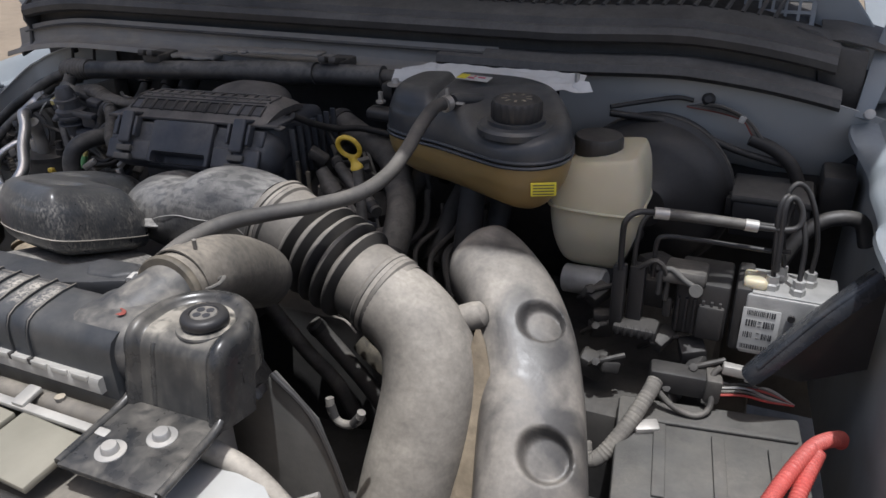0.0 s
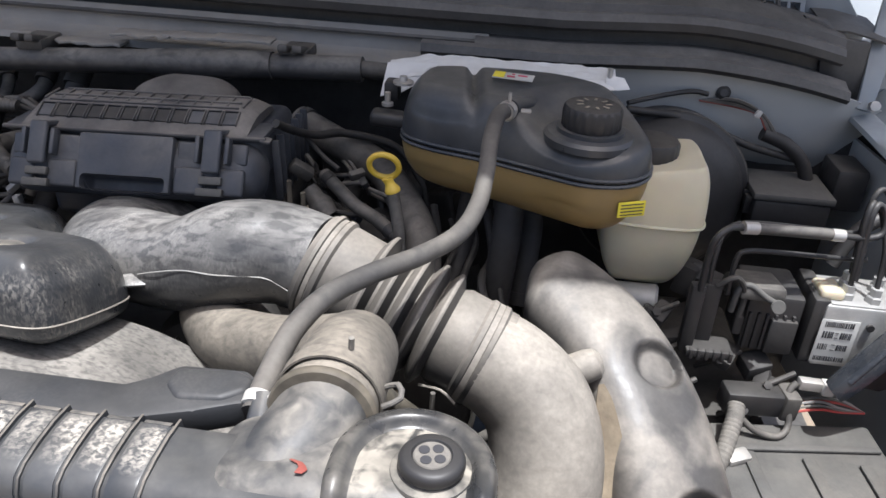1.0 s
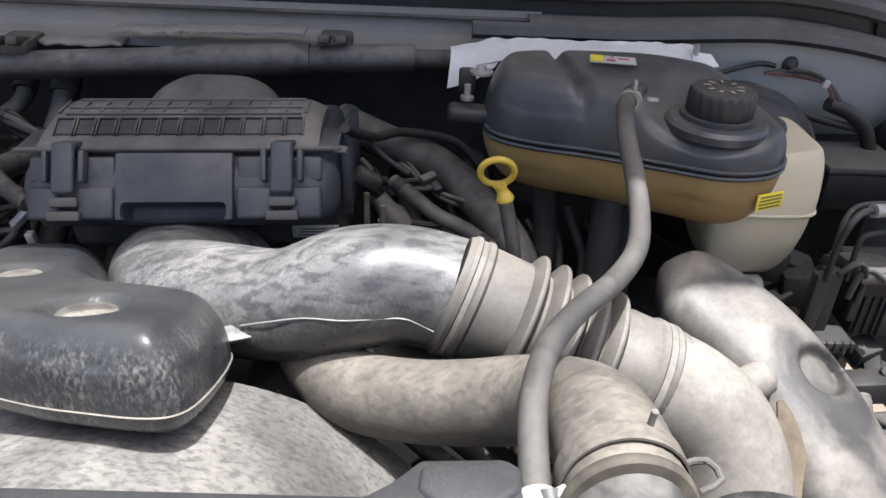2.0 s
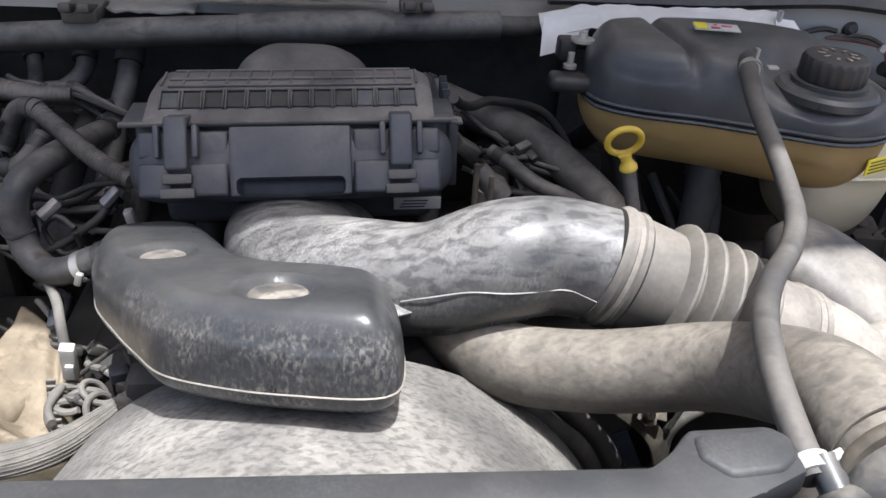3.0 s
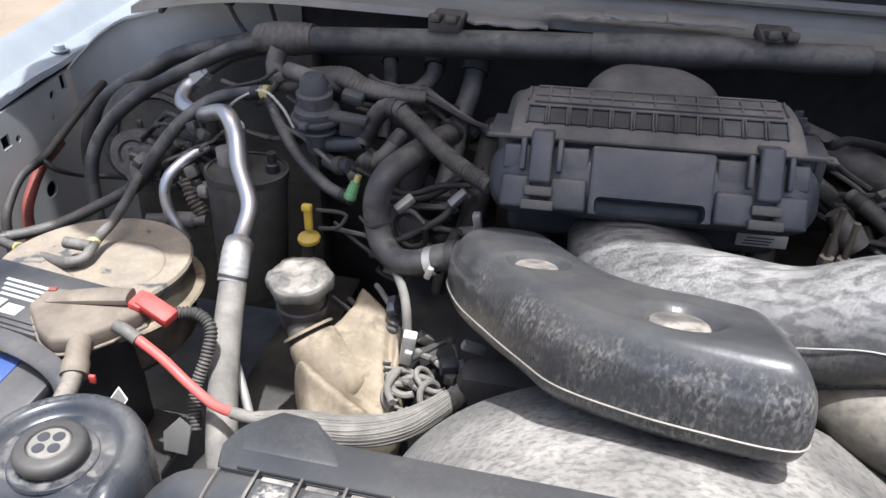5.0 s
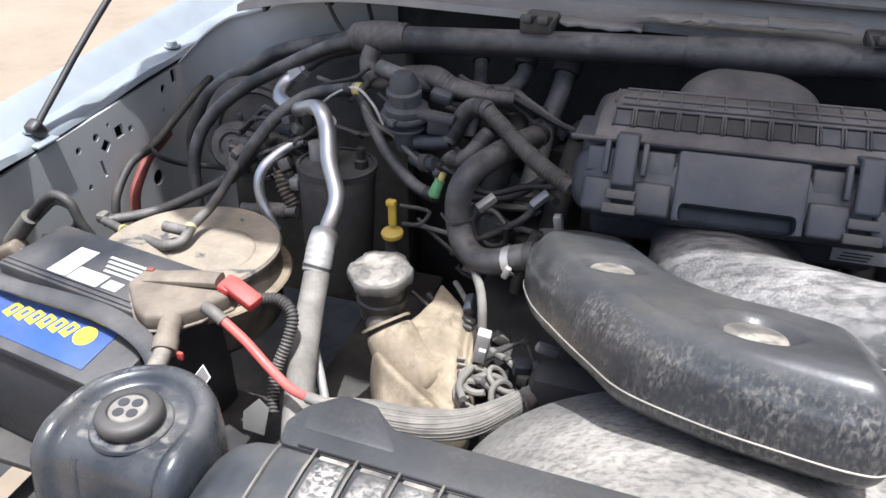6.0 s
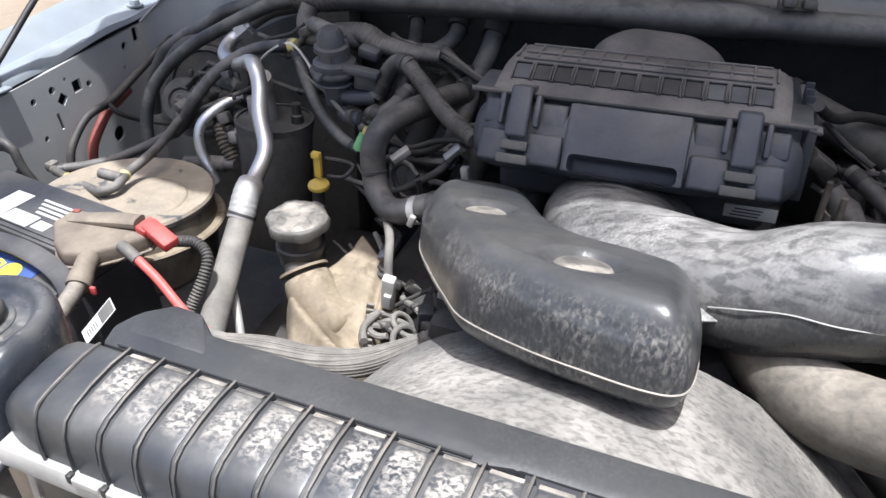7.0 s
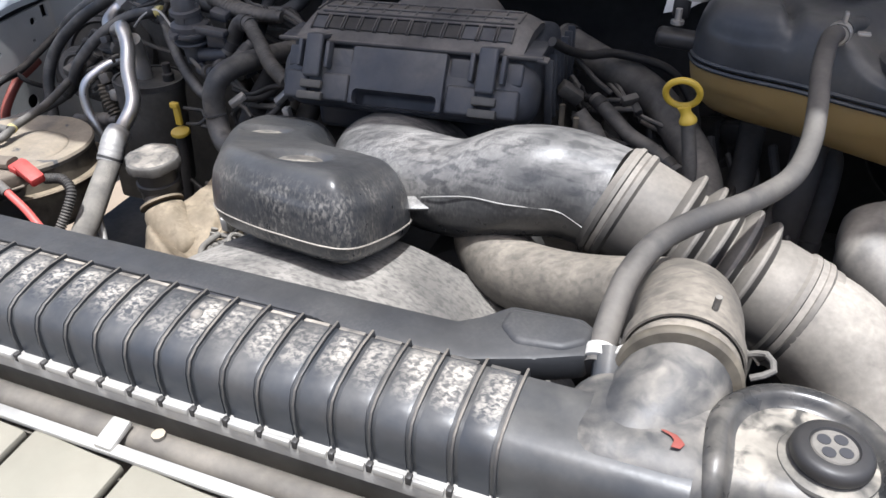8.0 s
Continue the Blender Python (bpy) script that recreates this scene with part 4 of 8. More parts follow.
# ---- intake duct, bellows, elbow and snorkel ----
dt = thing("intake_duct", (-0.72, 0.80, 1.05), "wide dusty black plastic intake duct from the air box", "duct")
part("tube", sweep([(-0.845, 0.955, 1.065, 0.085, 0.040), (-0.850, 0.895, 1.078, 0.076, 0.045), (-0.832, 0.842, 1.086, 0.070, 0.050), (-0.780, 0.800, 1.102, 0.062, 0.052), (-0.715, 0.768, 1.118, 0.060, 0.052), (-0.650, 0.754, 1.147, 0.057, 0.057), (-0.600, 0.756, 1.151, 0.051, 0.057), (-0.552, 0.746, 1.147, 0.052, 0.054)], n=40, step=0.008, up=(0, 0, 1)), M_DUCT, dt, "", 60)
part("seam", sweep([(-0.745, 0.716, 1.130), (-0.720, 0.707, 1.141), (-0.687, 0.7015, 1.150), (-0.650, 0.6965, 1.152), (-0.604, 0.7045, 1.150), (-0.585, 0.7020, 1.145), (-0.567, 0.6965, 1.138), (-0.556, 0.695, 1.134)], 0.0007, n=6), M_WHITE, dt, "pale moulding seam")
AX = Vector((0.184, -0.035, -0.067)).normalized()
PL, PR = Vector((-0.552, 0.746, 1.147)), Vector((-0.362, 0.708, 1.078))
bel = thing("duct_bellows", (-0.46, 0.73, 1.05), "ribbed dusty rubber bellows with clamps between two ducts", "duct")
def along(d):
    return PL + AX * d
prof = [(0.0545, -0.010), (0.0565, -0.006), (0.0585, -0.004), (0.0585, 0.000), (0.0555, 0.002), (0.0555, 0.006), (0.0580, 0.008), (0.0580, 0.013), (0.0550, 0.016), (0.0545, 0.052)]
for c, hgt in ((0.060, 0.013), (0.081, 0.013), (0.101, 0.0125), (0.120, 0.012), (0.139, 0.011)):
    prof += [(0.051, c - 0.0092), (0.0535 + hgt * 0.5, c - 0.0055), (0.053 + hgt, c - 0.0018), (0.0536 + hgt, c + 0.0004), (0.053 + hgt, c + 0.0022), (0.0535 + hgt * 0.5, c + 0.0050), (0.051, c + 0.0088)]
prof += [(0.0545, 0.155), (0.0545, 0.178), (0.057, 0.181), (0.057, 0.186), (0.0545, 0.188), (0.0545, 0.192), (0.057, 0.194), (0.057, 0.199), (0.0545, 0.202), (0.0545, 0.21)]
part("sleeve", lathe(prof, PL, AX, 48), M_BELL, bel, "", 30)
for d in (0.003, 0.190):
    part("clamp", lathe([(0.0552, -0.003), (0.0565, -0.003), (0.0565, 0.003), (0.0552, 0.003), (0.0552, -0.003)], along(d), AX, 48), M_ELBOW, bel, "dusty band clamp")
part("seam", sweep([along(0.15) + Vector((-0.02, -0.045, -0.036)), along(0.17) + Vector((-0.015, -0.05, -0.026)), along(0.19) + Vector((-0.018, -0.048, -0.033))], 0.0015, n=6), M_ELBOW, bel)

el = thing("intake_elbow", (-0.28, 0.55, 0.85), "sand-dusted plastic intake elbow bending down beside the radiator", "duct")
part("tube", sweep([(-0.372, 0.709, 1.082, 0.054, 0.054), (-0.340, 0.702, 1.067, 0.056, 0.056), (-0.310, 0.690, 1.040, 0.059, 0.058), (-0.295, 0.668, 0.998, 0.061, 0.060), (-0.296, 0.640, 0.940, 0.062, 0.062), (-0.302, 0.612, 0.880, 0.063, 0.062), (-0.308, 0.58, 0.80, 0.064, 0.062), (-0.31, 0.55, 0.72, 0.064, 0.062)], n=40, step=0.008), M_ELBOW, el, "", 60)
part("stub", lathe([(0.0, 0.026), (0.010, 0.025), (0.016, 0.020), (0.018, 0.010), (0.018, -0.02)], (-0.268, 0.726, 1.066), (0.85, 0.2, 0.35), 20), M_ELBOW, el)
part("flange", sweep([(-0.246, 0.704, 1.066, 0.003, 0.002), (-0.240, 0.690, 1.048, 0.010, 0.003), (-0.230, 0.662, 1.000, 0.017, 0.003), (-0.226, 0.630, 0.940, 0.019, 0.003), (-0.226, 0.598, 0.880, 0.020, 0.003), (-0.226, 0.56, 0.80, 0.020, 0.003)], n=12, power=4, up=(0.1, -0.8, 0.5)), M_CREAM, el, "pale sandy flange strip along the elbow")

sn = thing("intake_snorkel", (-0.17, 0.70, 0.85), "dusty black plastic snorkel duct with two deep round dimples", "duct")
part("tube", sweep([(-0.322, 0.868, 1.072, 0.040, 0.042), (-0.308, 0.862, 1.075, 0.054, 0.050), (-0.282, 0.846, 1.070, 0.060, 0.050), (-0.236, 0.803, 1.050, 0.063, 0.048), (-0.200, 0.755, 1.020, 0.064, 0.047), (-0.175, 0.700, 0.985, 0.065, 0.046), (-0.155, 0.640, 0.935, 0.067, 0.046), (-0.138, 0.580, 0.872, 0.069, 0.046), (-0.125, 0.52, 0.80, 0.07, 0.046)], n=128, step=0.0026, up=(0.25, -0.45, 0.85), power=2.6, round_ends=0.03, dents=[((-0.180, 0.751, 1.070), 0.030, 0.017, (0, 0.45, -0.9)), ((-0.134, 0.621, 0.973), 0.033, 0.019, (0, 0.55, -0.85))]), M_SNORK, sn, "", 60)

part("seam", sweep([(-0.262, 0.876, 1.042), (-0.205, 0.822, 1.020), (-0.150, 0.760, 0.985), (-0.115, 0.700, 0.945), (-0.092, 0.640, 0.895)], 0.0022, n=6), M_RUBBER, sn, "moulding seam along the snorkel")
part("collar", sweep([(-0.130, 0.545, 0.830, 0.073, 0.050), (-0.1285, 0.538, 0.822, 0.074, 0.051)], n=48, step=0.004, up=(0.25, -0.45, 0.85), power=2.6), M_ELBOW, sn, "dusty lower collar")
# ---- coolant hoses ----
uh = thing("radiator_hose", (-0.55, 0.62, 1.02), "thick dust-coated upper radiator hose with a clamp", "hose")
part("tube", sweep([(-0.715, 0.880, 1.060), (-0.702, 0.815, 1.066), (-0.682, 0.752, 1.066), (-0.645, 0.704, 1.070), (-0.592, 0.674, 1.084), (-0.545, 0.654, 1.101), (-0.504, 0.632, 1.124), (-0.482, 0.597, 1.152), (-0.472, 0.545, 1.187), (-0.470, 0.500, 1.203), (-0.471, 0.450, 1.206)], 0.0365, n=32, step=0.008), M_HOSE, uh)
CA = Vector((0.0, -1.0, 0.09)).normalized()
cl = part("clamp", lathe([(0.0372, -0.008), (0.0388, -0.008), (0.0388, 0.008), (0.0372, 0.008), (0.0372, -0.008)], (-0.4708, 0.470, 1.2066), CA, 40), M_HOSE, uh, "dust-coated spring hose clamp")
part("ear", sweep([(-0.434, 0.478, 1.214), (-0.423, 0.474, 1.221), (-0.419, 0.460, 1.221), (-0.431, 0.456, 1.215)], 0.0022, n=8), M_LOOM, cl)
part("ear", sweep([(-0.458, 0.480, 1.243), (-0.4575, 0.479, 1.253)], 0.0022, n=8, step=0.003), M_LOOM, cl)
part("band", lathe([(0.0345, -0.0045), (0.0375, -0.0042), (0.0392, -0.002), (0.0392, 0.002), (0.0375, 0.0042), (0.0345, 0.0045)], (-0.4715, 0.450, 1.2060), CA, 40), M_GRIME, uh)

for i, w in enumerate((0.010, 0.006, 0.008)):
    part("print", rbox((-0.476, 0.5225 - 0.013 * i, 1.2312 + 0.0012 * i), (0.0030, w, 0.0008), 0.0002, (-7, -14, 0)), M_WHITE, uh, "worn pale printing")

dh = thing("degas_hose", (-0.44, 0.70, 1.15), "long grey rubber hose from expansion tank to radiator", "hose")
part("tube", sweep([(-0.372, 0.925, 1.279), (-0.383, 0.900, 1.278), (-0.388, 0.860, 1.262), (-0.388, 0.815, 1.243), (-0.392, 0.765, 1.226), (-0.406, 0.715, 1.218), (-0.436, 0.665, 1.218), (-0.473, 0.620, 1.220), (-0.500, 0.575, 1.222), (-0.515, 0.530, 1.218), (-0.520, 0.485, 1.208), (-0.521, 0.450, 1.200)], 0.0094, n=18, step=0.006), M_THIN, dh)
c1 = part("clip", lathe([(0.0102, -0.005), (0.0116, -0.005), (0.0116, 0.005), (0.0102, 0.005), (0.0102, -0.005)], (-0.374, 0.918, 1.279), (0.3, 1, 0.05), 20), M_STEEL, dh, "steel hose clip")
part("ear", rbox((-0.372, 0.918, 1.296), (0.004, 0.008, 0.010), 0.001), M_STEEL, c1)
part("ear", rbox((-0.352, 0.915, 1.282), (0.012, 0.008, 0.003), 0.001), M_STEEL, c1)
c2 = part("clip", lathe([(0.0102, -0.005), (0.0118, -0.005), (0.0118, 0.005), (0.0102, 0.005), (0.0102, -0.005)], (-0.5205, 0.458, 1.2022), (0, 1, 0.2), 20), M_CLIPW, dh, "white spring clip")
part("ear", rbox((-0.535, 0.456, 1.207), (0.014, 0.006, 0.0025), 0.001, (0, 25, 0)), M_CLIPW, c2)
part("ear", rbox((-0.510, 0.456, 1.213), (0.010, 0.007, 0.003), 0.001, (0, -40, 0)), M_CLIPW, c2)
part("nipple", sweep([(-0.515, 0.46, 1.207), (-0.512, 0.425, 1.195)], 0.0095, n=14), M_TANK, dh)

# ---- expansion tank ----
dg = thing("expansion_tank", (-0.36, 1.0, 1.14), "amber coolant expansion tank with dark upper half and black cap", "coolant tank")
DEG = [(-0.512, 1.060), (-0.508, 1.000), (-0.470, 0.965), (-0.400, 0.935), (-0.330, 0.898), (-0.275, 0.872), (-0.228, 0.876), (-0.202, 0.905), (-0.200, 0.950), (-0.218, 1.005), (-0.255, 1.060), (-0.320, 1.100), (-0.42, 1.115), (-0.490, 1.105)]
def deg_lift(x, y):
    return 1.222 + 0.05 * (x + 0.2)
GROOVE = 0.418
def deg_high(x, y):
    k = math.hypot(x + 0.276, (y - 0.925))
    e = min(1.0, max(0.0, (k - 0.045) / 0.06))
    gap = 0.013 * math.exp(-((x + GROOVE + 0.10 * (y - 1.0)) / 0.007) ** 2)
    return 0.037 + 0.033 * e * e * (3 - 2 * e) - gap + 0.012 * max(0, -0.35 - x)
part("upper_half", pillow(DEG, (-0.345, 1.0), deg_high, 0.032, deg_lift, (), 160, 52, power=0.5), M_SMOKE, dg, "dark dusty upper half", 70)
part("lower_half", pillow(DEG, (-0.345, 1.0), lambda x, y: -0.078 - 0.10 * max(-0.25, min(0.0, x + 0.25)) * -1 * -0.35, 0.055, lambda x, y: deg_lift(x, y) - 0.002, (), 150, 30), M_AMBER, dg, "translucent amber lower half", 70)
L = loop2(DEG, 80)
for dz, rr in ((0.003, 0.0024), (-0.004, 0.0026)):
    part("ridge", sweep([(x, y, deg_lift(x, y) + dz) for x, y in L] + [(L[0][0], L[0][1], deg_lift(*L[0]) + dz)], rr, n=6, step=0.012), M_SMOKE, dg)
part("neck", lathe([(0.054, -0.004), (0.054, 0.004), (0.050, 0.008), (0.040, 0.009), (0.040, 0.014)], (-0.275, 0.928, 1.252), n=40), M_SMOKE, dg)
cp = part("cap", lathe([(0.0335, 0.0), (0.0350, 0.002), (0.0350, 0.021), (0.0325, 0.0255), (0.0300, 0.0270), (0.0, 0.0270)], (-0.275, 0.928, 1.266), n=80, teeth=(20, 0.0016, 1, 2)), M_BLACK, dg, "ribbed black pressure cap with worn pale lettering")
for i in range(9):
    a = i * 0.7
    part("mark", rbox((-0.275 + 0.017 * math.cos(a), 0.928 + 0.017 * math.sin(a), 1.2936), (0.008, 0.0035, 0.0012), 0.0004, (0, 0, 40 * i)), M_TAN, cp)
part("nipple", sweep([(-0.345, 0.985, 1.268), (-0.365, 0.945, 1.278), (-0.370, 0.930, 1.279)], 0.010, n=14), M_SMOKE, dg)
lb = part("label", rbox((-0.372, 1.022, 1.2905), (0.052, 0.020, 0.0014), 0.0003, (6, 0, -8)), M_LABELW, dg, "white warning label with red print")
part("print", rbox((-0.390, 1.024, 1.2915), (0.014, 0.018, 0.0012), 0.0003, (6, 0, -8)), M_LABELY, lb)
for i, (dx, w) in enumerate(((-0.005, 0.010), (0.010, 0.012), (-0.002, 0.004))):
    part("print", rbox((-0.370 + dx, 1.022 - 0.005 + 0.005 * i, 1.2918), (w, 0.003, 0.0011), 0.0002, (6, 0, -8)), M_PINK, lb)
yl = part("sticker", rbox((-0.2195, 0.8785, 1.188), (0.034, 0.002, 0.019), 0.0004, (0, -2, 20)), M_LABELY, dg, "yellow sticker with fine print")
for i in range(4):
    part("print", rbox((-0.2193, 0.8778, 1.1815 + i * 0.0042), (0.028, 0.002, 0.0012), 0.0002, (0, -2, 20)), M_INKHOLE, yl)
br = part("bracket", rbox((-0.530, 1.03, 1.217), (0.055, 0.03, 0.020), 0.007, (0, 3, 0), 3), M_BLACK, dg)
part("stud", lathe([(0.008, 0.0), (0.008, 0.004), (0.004, 0.005), (0.004, 0.018), (0.0, 0.018)], (-0.535, 1.03, 1.235), n=12), M_STEEL, br)

# ---- heat shield foil behind it ----
fo = bmesh.new()
rows = []
for i in range(48):
    x = -0.552 + 0.320 * i / 47
    top = 1.262 + 0.014 * min(1.0, (x + 0.552) / 0.06) - 0.012 * max(0.0, (x + 0.23) / 0.03)
    rows.append([fo.verts.new((x, 1.110 + 0.040 * j / 9 + 0.004 * noise.noise((x * 55, j * 0.5, 4)), top - 0.018 + 0.018 * (j / 9) ** 0.8 + 0.004 * noise.noise((x * 45, j * 0.7, 0)))) for j in range(10)])
for a, b in zip(rows, rows[1:]):
    for j in range(9):
        fo.faces.new((a[j], a[j + 1], b[j + 1], b[j]))
fo.normal_update()
bmesh.ops.solidify(fo, geom=fo.faces[:], thickness=0.0015)
fob = thing("heat_shield", (-0.37, 1.15, 1.22), "crumpled silver foil heat shield behind the expansion tank", "heat shield")
part("foil", fo, M_FOIL, fob)
part("tab", slab([(0, 0), (0.030, 0.008), (0.060, 0.028), (0.078, 0.054), (0.006, 0.050)], 0.0015, pose(-0.557, 1.092, 1.226, 56, 0, 2), 0.0004), M_FOIL, fob, "bent foil corner")
part("tab", slab([(0, 0.006), (0.016, 0.0), (0.034, 0.004), (0.024, 0.020), (0.0, 0.022)], 0.0015, pose(-0.246, 1.112, 1.257, 50, 0, -4), 0.0004), M_FOIL, fob)
for x, z in ((-0.524, 1.245), (-0.241, 1.262)):
    part("stud", lathe([(0.007, 0.0), (0.007, 0.004), (0.004, 0.005), (0.004, 0.022), (0.0, 0.022)], (x, 1.125, z), n=12), M_STEEL, fob)
part("pad", rbox((-0.534, 1.062, 1.248), (0.020, 0.026, 0.026), 0.004), M_BLACK, fob)
part("washer", lathe([(0.014, 0.0), (0.014, 0.003), (0.006, 0.004), (0.005, 0.010), (0.0, 0.010)], (-0.518, 1.052, 1.260), n=20), M_STEEL, fob)

# ---- fluid reservoir ----
wr = thing("fluid_reservoir", (-0.17, 1.04, 1.0), "yellowed translucent fluid reservoir with black screw cap", "reservoir")
WR = [(-0.241, 1.02), (-0.239, 0.985), (-0.222, 0.969), (-0.170, 0.964), (-0.122, 0.968), (-0.106, 0.984), (-0.104, 1.02), (-0.105, 1.075), (-0.122, 1.102), (-0.18, 1.108), (-0.228, 1.100), (-0.242, 1.06)]
part("upper_body", join(pillow(WR, (-0.172, 1.035), lambda x, y: 0.072 + 0.008 * min(1, max(-1, (x + 0.17) / 0.05)), 0.016, lambda x, y: 1.127, (), 120, 40), pillow(WR, (-0.172, 1.035), lambda x, y: -0.004, 0.01, lambda x, y: 1.127, (), 100, 4)), M_MILK, wr, "", 60)
WL = [(-0.172 + (x + 0.172) * 0.965, 1.035 + (y - 1.035) * 0.965) for x, y in WR]
part("lower_body", pillow(WL, (-0.172, 1.035), lambda x, y: -0.105, 0.048, lambda x, y: 1.124, (), 100, 34, power=0.55), M_MILK, wr, "", 60)
part("seam", sweep([(x, y, 1.1255) for x, y in loop2(WR, 60)] + [(*loop2(WR, 60)[0], 1.1255)], 0.0025, n=6, step=0.012), M_MILK, wr)
part("cap", lathe([(0.034, -0.02), (0.036, -0.016), (0.036, 0.004), (0.0335, 0.008), (0.0, 0.008)], (-0.182, 1.035, 1.212), n=64, teeth=(22, 0.001, 1, 2)), M_BLACK, wr, "black ribbed screw cap")
part("union", lathe([(0.022, -0.03), (0.022, 0.03), (0.018, 0.034), (0.0, 0.034)], (-0.178, 0.985, 1.005), (1, -0.15, 0.1), 24), M_CAST, wr, "metal cylinder below the reservoir")

# ---- brake booster ----
bo = thing("brake_booster", (-0.10, 1.22, 0.92), "large round black brake booster on the firewall", "brake booster")
part("front_shell", lathe([(0.0, 0.075), (0.035, 0.075), (0.05, 0.062), (0.095, 0.052), (0.12, 0.036), (0.128, 0.014), (0.136, 0.010), (0.136, 0.0), (0.0, 0.0)], (-0.125, 1.225, 1.065), (0, -1, 0.03), 64), M_BLACK, bo)
part("rear_shell", lathe([(0.134, 0.0), (0.134, 0.03), (0.10, 0.08), (0.0, 0.08)], (-0.125, 1.2255, 1.065), (0, 1, -0.03), 64), M_BLACK, bo)
part("rim", lathe([(0.133, -0.004), (0.139, -0.004), (0.139, 0.006), (0.133, 0.006), (0.133, -0.004)], (-0.125, 1.222, 1.065), (0, -1, 0.03), 64), M_RUBBER, bo)

# ---- air filter box ----
ab = thing("air_filter_box", (-0.855, 1.0, 1.0), "black plastic air filter box with clips and dusty ribbed lid", "air filter box")
AB = pose(-0.853, 0.937, 1.197, 0, -2.2, 0)
FR = AB @ pose(0, 0.001, 0.001, -33, 0, 0)
def boxed(at, size, bevel=0.003, rot=(0, 0, 0), seg=2, bm=None, taper=1.0):
    """A rounded box in the air box's own frame."""
    b = rbox(at, size, bevel, rot, seg, None, taper)
    bmesh.ops.transform(b, matrix=AB, verts=b.verts)
    return join(bm, b)
def fronted(at, size, bevel=0.003, rot=(0, 0, 0), seg=2, bm=None):
    """A rounded box in the frame of the leaning front face."""
    b = rbox(at, size, bevel, rot, seg)
    bmesh.ops.transform(b, matrix=FR, verts=b.verts)
    return join(bm, b)
part("base", boxed((0, 0.112, -0.092), (0.312, 0.150, 0.10), 0.012, seg=3), M_BOX, ab)
part("body", boxed((0, 0.088, -0.033), (0.336, 0.150, 0.064), 0.016, seg=4), M_BOX, ab)
def slot():
    return fronted((0, -0.002, -0.0660), (0.113, 0.060, 0.0190), 0.006, seg=3)
part("front_face", carve(fronted((0, 0.034, -0.038), (0.348, 0.070, 0.080), 0.034, seg=7), slot()), M_BOX, ab)
part("centre_panel", carve(fronted((0, -0.003, -0.0395), (0.126, 0.012, 0.073), 0.003), slot()), M_BOX, ab, "smooth blue-grey centre panel with a finger slot")
for x in (-0.1405, -0.085, 0.085, 0.1405):
    part("panel", fronted((x, 0.000, -0.057), (0.034 if abs(x) > 0.1 else 0.040, 0.010, 0.036), 0.005, seg=3), M_BOX, ab)
    part("panel", fronted((x, 0.003, -0.020), (0.034 if abs(x) > 0.1 else 0.040, 0.008, 0.028), 0.005, seg=3), M_BOX, ab)
part("rim", boxed((0, 0.034, 0.000), (0.350, 0.054, 0.007), 0.002), M_BOX, ab, "lid rim")
part("rim_edge", boxed((0, 0.006, 0.0005), (0.356, 0.006, 0.005), 0.0015), M_LID, ab)
for x in (-0.116, 0.116):
    cp = part("clip", fronted((x, -0.012, -0.020), (0.024, 0.009, 0.056), 0.004, seg=3), M_BOX, ab, "over-centre spring clip")
    part("hook", fronted((x, 0.002, 0.008), (0.024, 0.026, 0.006), 0.002, (18, 0, 0)), M_BOX, cp)
    for e in (-1, 1):
        part("cheek", fronted((x + e * 0.0195, -0.008, -0.018), (0.006, 0.014, 0.034), 0.002), M_BOX, cp)
    part("pin", fronted((x, -0.008, -0.0565), (0.030, 0.008, 0.0105), 0.002), M_GREYP, cp)
    part("pin", fronted((x, -0.008, -0.0715), (0.035, 0.009, 0.0105), 0.002), M_GREYP, cp)
lid = bmesh.new()
LP = [(0.007, 0.003), (0.014, 0.006), (0.031, 0.0175), (0.047, 0.0255), (0.060, 0.0280), (0.095, 0.0255), (0.113, 0.016), (0.118, 0.0)]
rows = []
for i, x in enumerate(span(-0.153, 0.153, 40)):
    e = 1 - max(0.0, (abs(x) - 0.128) / 0.025) ** 2.6 * 0.55
    rows.append([lid.verts.new(AB @ Vector((x, y, 0.004 + (z - 0.004) * e))) for y, z in LP])
for a, b in zip(rows, rows[1:]):
    for j in range(len(LP) - 1):
        lid.faces.new((a[j], a[j + 1], b[j + 1], b[j]))
lid.faces.new(rows[0]); lid.faces.new(rows[-1][::-1])
ld = part("lid", lid, M_LID, ab, "dust-covered lid", 45)
def cell(i):
    """A raised frame round a sunken window on the lid's front slope."""
    x = -0.127 + i * 0.0229
    b = None
    for cx in (x - 0.0098, x + 0.0098):
        b = boxed((cx, 0.0295, 0.0180), (0.0020, 0.0045, 0.025), 0.001, (-62, 0, 0), 1, b)
    b = boxed((x, 0.0398, 0.0236), (0.0214, 0.0045, 0.0022), 0.001, (-62, 0, 0), 1, b)
    return b
for i in range(12):
    part("window_frame", cell(i), M_LID, ld)
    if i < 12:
        # windows 1 to 8: dark colour stands in for shade in the recess
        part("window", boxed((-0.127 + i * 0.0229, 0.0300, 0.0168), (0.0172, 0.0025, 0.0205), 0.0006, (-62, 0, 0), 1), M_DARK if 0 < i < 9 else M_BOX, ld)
for i in range(13):
    part("rib", boxed((-0.1385 + i * 0.0229, 0.066, 0.0278), (0.003, 0.036, 0.003), 0.001, (2, 0, 0), 1), M_LID, ld)
for y, z in ((0.047, 0.0262), (0.060, 0.0287), (0.092, 0.0262)):
    part("rib", boxed((0, y, z), (0.262, 0.0035, 0.0035), 0.001, (0, 0, 0), 1), M_LID, ld)
